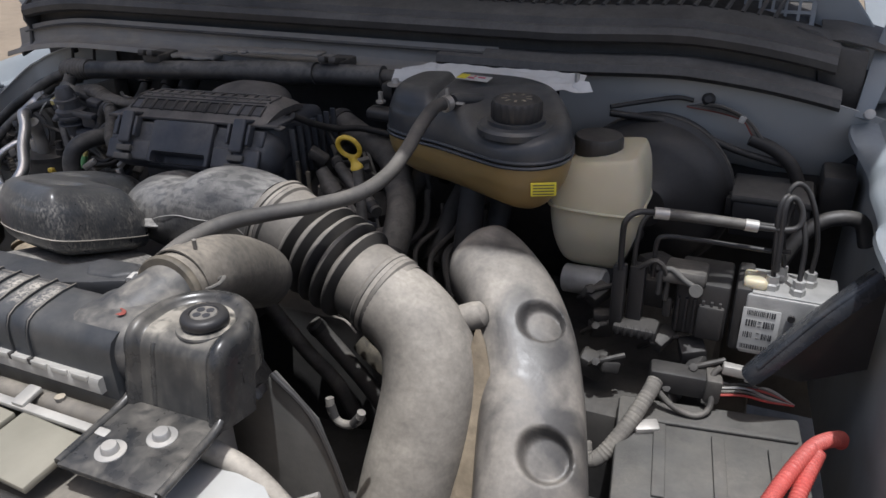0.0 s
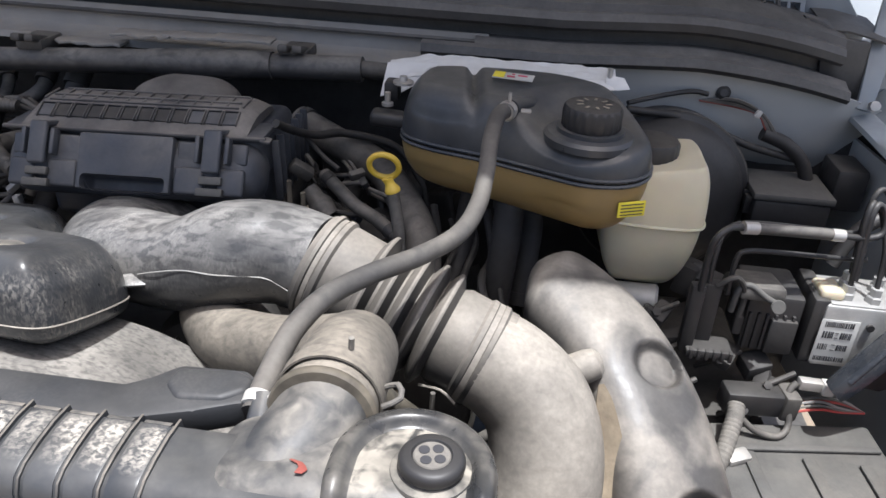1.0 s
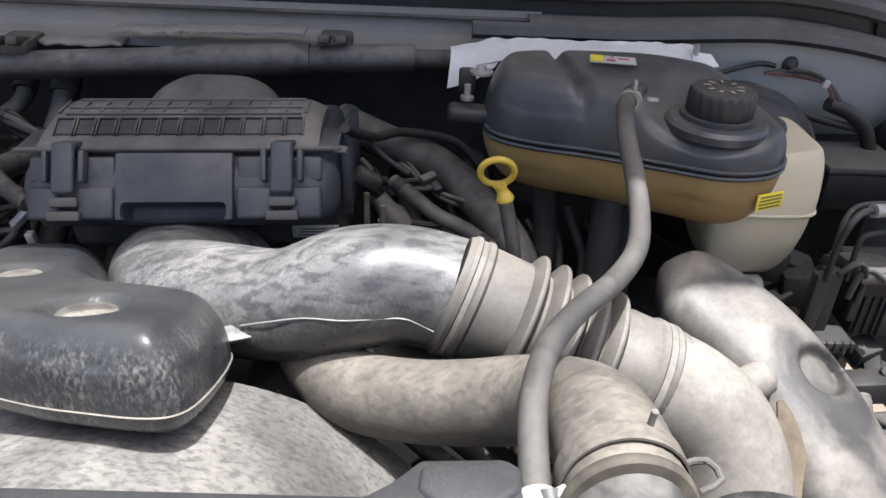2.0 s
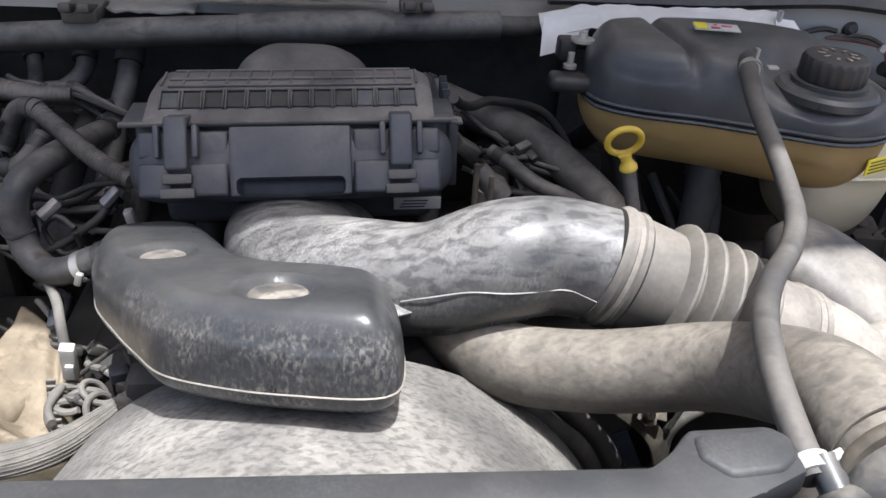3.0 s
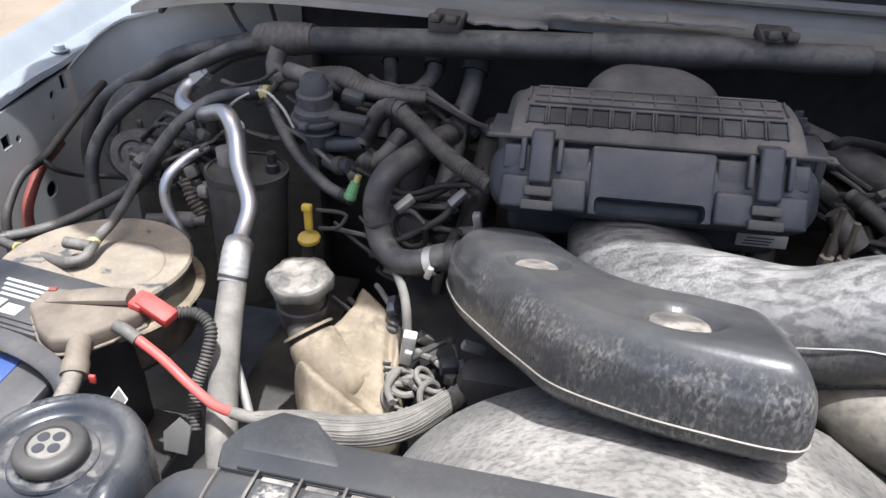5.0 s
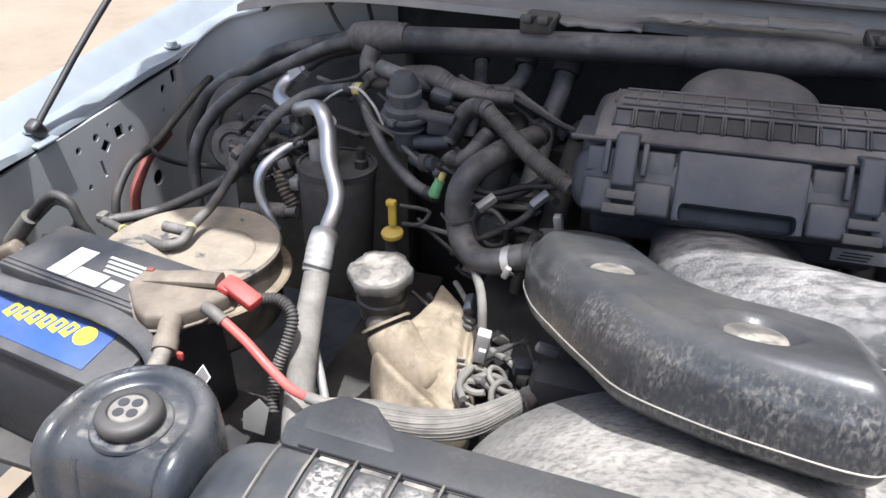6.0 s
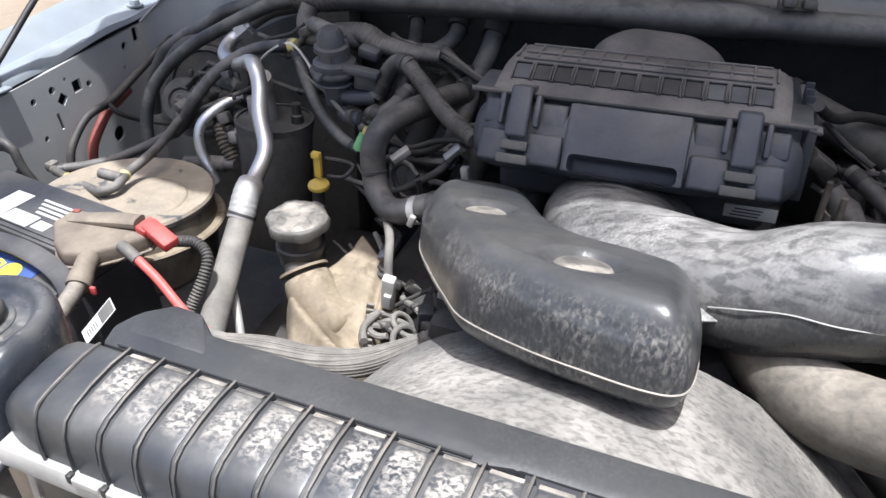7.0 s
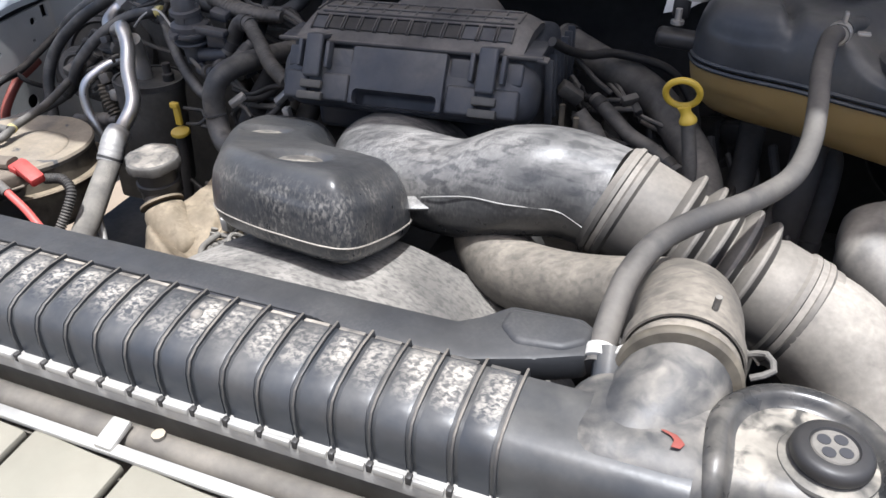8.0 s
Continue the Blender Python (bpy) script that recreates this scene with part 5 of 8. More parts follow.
part("side_ear", boxed((0.177, 0.01, -0.002), (0.014, 0.016, 0.005), 0.002, (0, 12, 0)), M_LID, ab)
lb = part("label", boxed((0.137, 0.0360, -0.119), (0.056, 0.003, 0.016), 0.001), M_LABELW, ab, "small grey printed label")
for i in range(3):
    part("print", boxed((0.131 + 0.002 * i, 0.0344, -0.123 + i * 0.004), (0.030, 0.0014, 0.0014), 0.0003), M_INKHOLE, lb)
for i in range(7):
    part("side_rib", boxed((0.178, 0.04 + i * 0.022, -0.055), (0.010, 0.004, 0.085), 0.001), M_BOX, ab)
hp = pillow([(-0.930, 1.11), (-0.915, 1.065), (-0.85, 1.05), (-0.785, 1.065), (-0.768, 1.115), (-0.80, 1.165), (-0.85, 1.175), (-0.905, 1.165)], (-0.850, 1.115), lambda x, y: 0.035, 0.06, lambda x, y: 1.186, (), 60, 12)
part("rear_hump", hp, M_LID, ab, "dusty domed rear outlet", 60)
part("rear_neck", rbox((-0.85, 1.115, 1.14), (0.14, 0.11, 0.10), 0.02), M_LID, ab)

# ---- engine block under the parts ----
en = thing("engine", (-0.78, 1.05, 0.5), "grimy dark engine block and manifolds under the intake parts", "engine")
part("block", rbox((-0.80, 1.08, 0.71), (0.62, 0.42, 0.42), 0.03), M_DARK, en)
part("head", rbox((-1.08, 1.12, 0.79), (0.20, 0.42, 0.22), 0.03, (0, 18, 0)), M_DARK, en)
part("head", rbox((-0.50, 1.12, 0.82), (0.20, 0.42, 0.22), 0.03, (0, -18, 0)), M_DARK, en)
part("front_cover", rbox((-0.86, 0.815, 0.80), (0.34, 0.05, 0.34), 0.02), M_DARK, en)
part("alternator", lathe([(0.0, 0.07), (0.03, 0.07), (0.06, 0.055), (0.068, 0.03), (0.068, -0.05), (0.0, -0.06)], (-0.70, 0.80, 0.985), (0, -1, 0.1), 32), M_DARK, en)
for i in range(16):
    a = i * math.pi / 8
    part("fin", rbox((-0.70 + 0.045 * math.cos(a), 0.733, 0.985 + 0.045 * math.sin(a)), (0.024, 0.012, 0.003), 0.001, (0, -math.degrees(a), 0)), M_DARK, en)
rng = random.Random(5)
for i in range(26):
    x, y = rng.uniform(-1.18, -0.42), rng.uniform(0.90, 1.25)
    part("fitting", rbox((x, y, rng.uniform(0.97, 1.04)), (rng.uniform(0.03, 0.09), rng.uniform(0.03, 0.08), rng.uniform(0.03, 0.08)), 0.008, (rng.uniform(-20, 20), rng.uniform(-20, 20), rng.uniform(0, 90))), M_DARK, en)
# dark blocks added to fill the deep shade low in the bay
part("dark_filler", rbox((-0.56, 0.76, 0.60), (0.50, 0.30, 0.20), 0.03), M_DARK, en)
part("dark_filler", rbox((-0.15, 1.05, 0.72), (0.36, 0.40, 0.30), 0.03), M_DARK, en)
for i in range(9):
    x = -1.16 + i * 0.09
    part("runner", sweep([(x, 1.28, 1.02), (x + 0.02, 1.18, 1.09), (x + 0.02, 1.06, 1.06), (x + 0.01, 0.98, 0.99)], 0.017, n=12), M_DARK, en)

# ---- conduit along the cowl ----
cd = thing("wiring_conduit", (-0.98, 1.17, 1.18), "thick dusty black wiring conduit clipped along the cowl", "conduit")
part("tube", sweep([(-1.40, 1.196, 1.184), (-1.30, 1.180, 1.195), (-1.15, 1.176, 1.207), (-0.95, 1.170, 1.222), (-0.72, 1.166, 1.235), (-0.598, 1.165, 1.241)], 0.0188, n=24, step=0.02), M_TUBE, cd)
part("end_boot", sweep([(-0.604, 1.165, 1.241), (-0.585, 1.168, 1.240), (-0.56, 1.175, 1.238), (-0.50, 1.20, 1.235)], 0.013, n=14), M_RUBBER, cd)
part("taped_end", sweep([(-1.40, 1.196, 1.184, 0.019), (-1.37, 1.19, 1.188, 0.023), (-1.34, 1.186, 1.192, 0.022), (-1.31, 1.181, 1.196, 0.0195)], n=20, wave=(0.010, 0.0018), step=0.003), M_RUBBER, cd)
part("sleeve", sweep([(-0.93, 1.167, 1.224, 0.020), (-0.82, 1.164, 1.231, 0.0215), (-0.735, 1.163, 1.236, 0.020)], n=20, step=0.004, wave=(0.019, 0.0008)), M_TUBE, cd, "dusty tape sleeve")
for x in (-1.125, -0.705):
    k = part("clip", rbox((x, 1.195, 1.243 + 0.04 * (x + 0.9)), (0.044, 0.060, 0.018), 0.004), M_RUBBER, cd)
    for e in (-0.011, 0.011):
        part("strap", rbox((x + e, 1.182, 1.250 + 0.04 * (x + 0.9)), (0.016, 0.066, 0.012), 0.004, (-15, 0, 0)), M_RUBBER, k)
rf = random.Random(2)
for x0, x1 in ((-1.10, -0.99), (-1.00, -0.91), (-0.92, -0.82), (-0.84, -0.745)):
    top, low = [], []
    for k in range(9):
        x = x0 + (x1 - x0) * k / 8
        top.append((x, 1.222 + rf.uniform(-0.003, 0.003)))
        low.append((x, 1.190 + rf.uniform(-0.008, 0.006)))
    part("flap", slab(top + low[::-1], 0.005, pose(0, 0, 1.246 + 0.04 * (x0 + 0.9) - 0.012 + rf.uniform(0, 0.006), rf.uniform(0, 1.0), 0, 0), 0.0015), M_COWLP, cd, "torn dusty foam strip")

PIPE = "dusty black hose in the engine bay"
wire("wire_loom", [(-1.676, 1.120, 0.880), (-1.688, 1.145, 0.950), (-1.682, 1.165, 0.995), (-1.655, 1.180, 1.035), (-1.608, 1.195, 1.075), (-1.550, 1.200, 1.109), (-1.452, 1.200, 1.160), (-1.375, 1.196, 1.184)], 0.0108, M_TUBE, "thick taped wiring loom curving down beside the apron", "wire loom", 16)
wire("wire_loom", [(-1.775, 1.262, 0.900), (-1.768, 1.265, 0.950), (-1.735, 1.268, 1.012), (-1.688, 1.270, 1.052), (-1.627, 1.270, 1.086), (-1.575, 1.265, 1.118), (-1.485, 1.250, 1.148), (-1.40, 1.205, 1.180)], 0.0130, M_TUBE, "thick dusty taped loom joining the conduit", "wire loom", 16)
wire("hose", [(-1.575, 1.075, 0.975), (-1.545, 1.068, 1.004), (-1.518, 1.070, 1.045), (-1.486, 1.100, 1.086), (-1.444, 1.130, 1.113), (-1.365, 1.120, 1.136)], 0.0095, M_TUBE, PIPE, "hose", 14)
wire("hose", [(-1.365, 1.120, 1.136), (-1.352, 1.112, 1.115), (-1.339, 1.100, 1.097), (-1.300, 1.070, 1.064), (-1.253, 1.040, 1.043), (-1.212, 1.020, 1.040)], 0.0085, M_TUBE, PIPE + " below a yellow tape", "hose", 14)
single("tape_wrap", sweep([(-1.369, 1.121, 1.134), (-1.357, 1.118, 1.135)], 0.0106, n=16, step=0.004), M_TAPE, "yellow tape wrapped round a black hose", "tape")
wire("cable", [(-1.43, 1.125, 1.10), (-1.40, 1.118, 1.125), (-1.365, 1.112, 1.140), (-1.335, 1.100, 1.125), (-1.315, 1.09, 1.10)], 0.002, M_CLIPW, "thin white cable crossing the black hoses", n=8)
wire("hose", [(-1.738, 0.970, 0.926), (-1.677, 1.020, 0.929), (-1.626, 1.070, 0.946), (-1.565, 1.080, 0.983), (-1.530, 1.085, 1.02), (-1.49, 1.09, 1.06)], 0.0085, M_RUBBER, PIPE + " along the apron", "hose", 14)
wire("cable", [(-1.815, 1.250, 0.945), (-1.815, 1.225, 0.937), (-1.815, 1.188, 0.925), (-1.815, 1.154, 0.900), (-1.815, 1.131, 0.872), (-1.815, 1.12, 0.82)], 0.0095, M_REDD, "dusty red cable hanging along the inner apron", n=12)
wire("cable", [(-1.80, 1.385, 1.006), (-1.80, 1.313, 0.987), (-1.80, 1.242, 0.965), (-1.80, 1.184, 0.948), (-1.80, 1.126, 0.944), (-1.80, 1.084, 0.917), (-1.80, 1.064, 0.885), (-1.80, 1.055, 0.80)], 0.0075, M_WIRE, "black loom following the inner apron", n=12)
wire("cable", [(-1.80, 1.175, 0.950), (-1.78, 1.180, 0.930), (-1.76, 1.21, 0.908), (-1.72, 1.23, 0.90), (-1.66, 1.20, 0.92)], 0.005, M_WIRE, "thin black cable off the apron", n=10)
wire("cable", [(-1.835, 0.88, 0.915), (-1.815, 0.88, 0.932), (-1.787, 0.88, 0.963), (-1.757, 0.88, 0.996), (-1.722, 0.88, 1.022), (-1.697, 0.88, 1.015), (-1.687, 0.88, 0.984), (-1.670, 0.885, 0.945), (-1.66, 0.89, 0.90)], 0.0068, M_WIRE, "black cable looping over the battery", n=12)
wire("cable", [(-1.800, 0.885, 0.945), (-1.761, 0.89, 0.982), (-1.732, 0.89, 1.004), (-1.706, 0.89, 0.997), (-1.706, 0.89, 0.974), (-1.737, 0.89, 0.950), (-1.77, 0.885, 0.941)], 0.0045, M_RUBBER, "thin black cable looping beside the battery", n=10)
ng = thing("negative_clamp", (-1.80, 0.86, 0.93), "dusty battery clamp with a brown boot beside the apron", "clamp")
part("boot", sweep([(-1.825, 0.875, 0.925), (-1.795, 0.878, 0.957), (-1.775, 0.879, 0.978)], 0.0125, n=14), M_RUBBER, ng)
part("shell", rbox((-1.812, 0.862, 0.925), (0.040, 0.034, 0.022), 0.006, (0, -30, 10), 3), M_CLAY, ng)
part("bolt", lathe([(0.006, 0.0), (0.006, 0.012), (0.004, 0.013), (0.004, 0.022), (0.0, 0.022)], (-1.792, 0.860, 0.925), (0.9, -0.1, 0.1), 12), M_STEEL, ng)
wire("hook", [(-1.80, 1.378, 1.003), (-1.80, 1.399, 1.018), (-1.80, 1.428, 1.023), (-1.80, 1.442, 1.011), (-1.80, 1.437, 0.995)], 0.003, M_BLACK, "small black wire hook on the apron", "hook")
for k in range(2):
    single("grommet", rbox((-1.50 + k * 0.07, 1.318, 1.195 + 0.012 * k), (0.016, 0.012, 0.012), 0.004), M_BLACK, "small dark grommet on the pale firewall panel", "grommet", "firewall grommets")
    wire("cable", [(-1.50 + k * 0.07, 1.312, 1.195 + 0.012 * k), (-1.475 + k * 0.065, 1.285, 1.178), (-1.45 + k * 0.06, 1.262, 1.165)], 0.0035, M_WIRE, "thin cable from a firewall grommet", n=8)

# ---- air conditioning line and canister ----
ac = thing("air_conditioning_line", (-1.33, 0.95, 0.9), "bright aluminium refrigerant line joined to a dusty grey hose", "pipe")
part("pipe", sweep([(-1.506, 1.205, 1.113), (-1.523, 1.192, 1.098), (-1.517, 1.160, 1.086), (-1.469, 1.120, 1.090), (-1.420, 1.083, 1.114), (-1.392, 1.055, 1.122), (-1.377, 1.040, 1.100), (-1.365, 1.015, 1.070), (-1.342, 0.985, 1.034), (-1.339, 0.950, 1.010), (-1.334, 0.920, 1.001)], 0.0115, n=20), M_ALU, ac, "bright aluminium pipe")
part("fitting", lathe([(0.0150, -0.010), (0.0155, -0.008), (0.0155, 0.010), (0.0130, 0.012), (0.0130, 0.018)], (-1.506, 1.204, 1.113), (0.72, 0.25, 0.62), 6), M_STEEL, ac, "dusty hexagon union nut")
part("rear_hose", sweep([(-1.500, 1.206, 1.118), (-1.478, 1.212, 1.134), (-1.455, 1.222, 1.146), (-1.42, 1.25, 1.15)], 0.0105, n=16), M_RUBBER, ac)
part("hose", sweep([(-1.334, 0.918, 1.000), (-1.331, 0.895, 0.975), (-1.320, 0.850, 0.952), (-1.304, 0.797, 0.930), (-1.280, 0.735, 0.918), (-1.262, 0.690, 0.90), (-1.25, 0.66, 0.85)], 0.0172, n=22), M_LOOM, ac, "dusty grey rubber hose")
part("crimp", sweep([(-1.337, 0.935, 1.006), (-1.334, 0.915, 0.998), (-1.332, 0.893, 0.974)], 0.0182, n=22, wave=(0.008, 0.0006), step=0.002), M_STEEL, ac, "dusty aluminium crimp collar")
part("band", lathe([(0.0187, -0.002), (0.0197, -0.002), (0.0197, 0.002), (0.0187, 0.002), (0.0187, -0.002)], (-1.3325, 0.897, 0.978), (0.05, 0.62, 0.75), 24), M_BLACK, ac)
part("thin_pipe", sweep([(-1.300, 0.813, 0.925), (-1.297, 0.810, 0.915), (-1.286, 0.797, 0.895), (-1.272, 0.779, 0.870)], 0.0055, n=12), M_STEEL, ac, "thin bare pipe beside the hose")
ac2 = thing("refrigerant_pipe", (-1.46, 1.04, 0.9), "short bent aluminium pipe beside the canister", "pipe")
part("pipe", sweep([(-1.455, 1.105, 1.048), (-1.469, 1.088, 1.043), (-1.482, 1.068, 1.034), (-1.493, 1.050, 1.021), (-1.497, 1.040, 1.002), (-1.492, 1.034, 0.975), (-1.480, 1.030, 0.952), (-1.470, 1.03, 0.93)], 0.0080, n=16), M_ALU, ac2)
part("spring", sweep([(-1.476, 1.068, 1.012), (-1.466, 1.058, 0.990), (-1.450, 1.052, 0.965)], 0.0085, n=14, wave=(0.0065, 0.003), step=0.0012), M_GRIME, ac2)
part("collar", lathe([(0.0, -0.045), (0.009, -0.045), (0.009, -0.02), (0.0125, -0.018), (0.0125, 0.03), (0.009, 0.034), (0.009, 0.05)], (-1.490, 1.045, 0.953), (1, 0, 0.12), 18), M_RUBBER, ac2)
ca = thing("accumulator_canister", (-1.37, 1.08, 0.80), "tall black canister with pipes entering its lid", "canister")
part("body", lathe([(0.0, -0.20), (0.046, -0.20), (0.052, -0.19), (0.056, -0.03), (0.058, -0.008), (0.055, 0.0), (0.050, 0.001), (0.0, -0.002)], (-1.389, 1.085, 1.028), (0.02, 0.05, 1), 40), M_BLOWER, ca)
part("lid_rim", lathe([(0.055, -0.006), (0.0595, -0.006), (0.0595, 0.003), (0.055, 0.003), (0.055, -0.006)], (-1.389, 1.085, 1.028), (0.02, 0.05, 1), 40), M_TUBE, ca)
part("neck", sweep([(-1.402, 1.090, 1.02), (-1.400, 1.085, 1.07), (-1.394, 1.072, 1.10)], 0.014, n=18), M_STEEL, ca, "grey pipe neck")
part("neck", sweep([(-1.424, 1.092, 1.02), (-1.424, 1.092, 1.055)], 0.012, n=18), M_STEEL, ca)
part("sensor", lathe([(0.010, 0.0), (0.010, 0.012), (0.007, 0.014), (0.007, 0.03), (0.0, 0.03)], (-1.352, 1.09, 1.028), n=14), M_BLACK, ca)
part("lug", rbox((-1.447, 1.062, 1.00), (0.016, 0.02, 0.02), 0.004), M_STEEL, ca)

# ---- blower housing ----
bl = thing("blower_housing", (-1.60, 1.20, 0.90), "round dusty blower housing with stepped rings near the firewall", "blower")
BA = (0.20, -0.85, 0.42)
part("case", slab([(-1.350, 0.62), (-1.350, 1.150), (-1.426, 1.128), (-1.498, 1.102), (-1.580, 1.062), (-1.655, 1.018), (-1.700, 0.950), (-1.715, 0.62)], 0.045, pose(0, 1.318, 0, 90, 0, 0), 0.008), M_BLOWER, bl, "dark moulded heater case")
part("drum", lathe([(0.0, 0.020), (0.062, 0.020), (0.070, 0.024), (0.078, 0.020), (0.082, 0.008), (0.090, 0.004), (0.096, -0.004), (0.098, -0.05), (0.0, -0.05)], (-1.612, 1.232, 0.992), BA, 48), M_BLOWER, bl, "", 30)
part("ring", lathe([(0.054, 0.018), (0.058, 0.025), (0.064, 0.025), (0.067, 0.018)], (-1.612, 1.232, 0.992), BA, 48), M_TUBE, bl)
part("motor", lathe([(0.0, 0.040), (0.010, 0.040), (0.013, 0.036), (0.019, 0.036), (0.022, 0.041), (0.027, 0.041), (0.029, 0.034), (0.036, 0.034), (0.040, 0.026), (0.042, 0.0), (0.0, -0.03)], (-1.613, 1.176, 0.982), BA, 40), M_RUBBER, bl, "stepped dusty motor cap", 25)
for i in range(5):
    q = radians(72 * i + 20)
    part("lug", rbox((-1.613 + 0.043 * math.cos(q), 1.172 + 0.018 * math.sin(q), 0.988 + 0.039 * math.sin(q)), (0.016, 0.010, 0.009), 0.003, (25, -math.degrees(q), 0)), M_RUBBER, bl)
for i in range(10):
    a = rng.uniform(0, 6.28)
    part("connector", rbox((-1.50 + rng.uniform(-0.05, 0.05), 1.10 + rng.uniform(-0.03, 0.04), 1.02 + rng.uniform(-0.04, 0.04)), (rng.uniform(0.012, 0.03), rng.uniform(0.012, 0.03), rng.uniform(0.01, 0.02)), 0.003, (rng.uniform(-40, 40), rng.uniform(-40, 40), rng.uniform(0, 180))), M_RUBBER, bl)
for i in range(7):
    wire("cable", [(-1.54 + 0.012 * i, 1.10, 1.0 + 0.006 * i), (-1.51 + 0.01 * i, 1.08 + 0.008 * (i % 3), 1.03 + 0.005 * i), (-1.47 + 0.004 * i, 1.10, 1.035 + 0.004 * i), (-1.44, 1.13, 0.99 + 0.012 * i)], 0.003, M_LOOM if i % 3 == 0 else M_WIRE, "thin dusty cable beside the blower", n=8, group="blower cables")

# ---- purge valve and regulator ----
rg = thing("vacuum_regulator", (-1.275, 1.07, 1.06), "blue-black plastic regulator valve with side nipples", "valve")
part("body", lathe([(0.016, -0.075), (0.018, -0.06), (0.020, -0.03), (0.028, -0.028), (0.030, -0.02), (0.030, -0.012), (0.022, -0.008), (0.020, 0.012), (0.014, 0.026), (0.0, 0.028)], (-1.275, 1.075, 1.152), (0, -0.05, 1), 28), M_BOX, rg)
for i in range(6):
    part("rib", rbox((-1.275 + 0.019 * math.cos(i), 1.075 + 0.019 * math.sin(i), 1.158), (0.006, 0.003, 0.03), 0.001, (0, 0, math.degrees(i))), M_BOX, rg)
part("arm", rbox((-1.232, 1.065, 1.135), (0.06, 0.018, 0.012), 0.004, (0, 4, 0)), M_BOX, rg)
part("flange", lathe([(0.022, -0.003), (0.034, -0.003), (0.035, 0.0), (0.034, 0.003), (0.022, 0.003)], (-1.275, 1.075, 1.128), (0, -0.05, 1), 32), M_BOX, rg)
part("flange", lathe([(0.018, -0.002), (0.028, -0.002), (0.029, 0.0), (0.028, 0.002), (0.018, 0.002)], (-1.275, 1.075, 1.112), (0, -0.05, 1), 32), M_BOX, rg)
for q in (20, 140, 260):
    part("ear", rbox((-1.275 + 0.035 * math.cos(radians(q)), 1.075 + 0.035 * math.sin(radians(q)), 1.128), (0.014, 0.012, 0.009), 0.003, (0, 0, q)), M_BOX, rg)
part("block", rbox((-1.228, 1.080, 1.118), (0.034, 0.026, 0.024), 0.005, (6, 4, 10), 3), M_BOX, rg, "square side port")
part("nipple", sweep([(-1.262, 1.072, 1.092), (-1.239, 1.075, 1.092), (-1.214, 1.078, 1.096)], 0.011, n=16), M_BOX, rg)
part("nipple", sweep([(-1.262, 1.065, 1.07), (-1.243, 1.055, 1.069), (-1.222, 1.045, 1.076)], 0.0095, n=16), M_BOX, rg)
part("collar", sweep([(-1.243, 1.055, 1.069), (-1.232, 1.05, 1.073)], 0.0125, n=18), M_RUBBER, rg)
gc = thing("sensor_plug", (-1.212, 1.02, 1.035), "small green plug with a pale yellow tip", "plug")
part("plug", lathe([(0.0, 0.0), (0.0078, 0.0), (0.0084, 0.003), (0.0084, 0.006), (0.0076, 0.007), (0.0076, 0.016), (0.0068, 0.018), (0.0068, 0.024), (0.0, 0.024)], (-1.216, 1.018, 1.042), (0.3, 0.25, 0.9), 18), M_GREEN, gc)
part("tip", lathe([(0.0045, 0.0), (0.0045, 0.010), (0.0, 0.012)], (-1.208, 1.025, 1.064), (0.3, 0.25, 0.9), 12), M_TAPE, gc)
wire("hose", [(-1.215, 1.078, 1.096), (-1.208, 1.083, 1.108), (-1.203, 1.085, 1.122), (-1.186, 1.080, 1.146), (-1.170, 1.073, 1.153), (-1.156, 1.065, 1.152)], 0.0125, M_TUBE, "dusty black hose bending up from the regulator", "hose", 18)
single("corrugated_hose", sweep([(-1.160, 1.067, 1.153), (-1.113, 1.020, 1.142), (-1.069, 0.970, 1.137), (-1.022, 0.930, 1.133)], 0.0078, n=16, wave=(0.0056, 0.0032), step=0.0009), M_RUBBER, "ribbed dusty hose running down to the air box", "hose")
wire("hose", [(-1.040, 0.890, 1.066), (-1.072, 0.899, 1.049), (-1.098, 0.905, 1.034), (-1.125, 0.918, 1.024), (-1.147, 0.935, 1.030), (-1.157, 0.945, 1.050), (-1.160, 0.950, 1.085), (-1.152, 0.965, 1.110), (-1.136, 1.000, 1.118), (-1.112, 1.080, 1.110), (-1.10, 1.13, 1.10)], 0.0160, M_TUBE, "thick black vent hose bending from the resonator", "hose", 24)
hcl = thing("hose_clamp", (-1.075, 0.90, 1.03), "pale steel clamp where the vent hose meets the resonator", "clamp")
part("band", lathe([(0.0163, -0.005), (0.0176, -0.005), (0.0176, 0.005), (0.0163, 0.005), (0.0163, -0.005)], (-1.079, 0.899, 1.044), (0.9, -0.15, 0.4), 24), M_STEEL, hcl)
part("screw", rbox((-1.079, 0.879, 1.040), (0.008, 0.007, 0.016), 0.002, (0, 20, 0)), M_STEEL, hcl)
wire("tie", [(-1.180, 0.945, 1.062), (-1.16, 0.927, 1.060), (-1.140, 0.945, 1.062)], 0.002, M_WIRE, "cable tie round the thick vent hose", "cable tie", 6)
wire("hose", [(-1.154, 1.060, 1.124), (-1.172, 1.030, 1.103), (-1.190, 1.026, 1.094), (-1.200, 1.03, 1.10)], 0.011, M_RUBBER, PIPE + " behind the thick vent hose", "hose", 16)
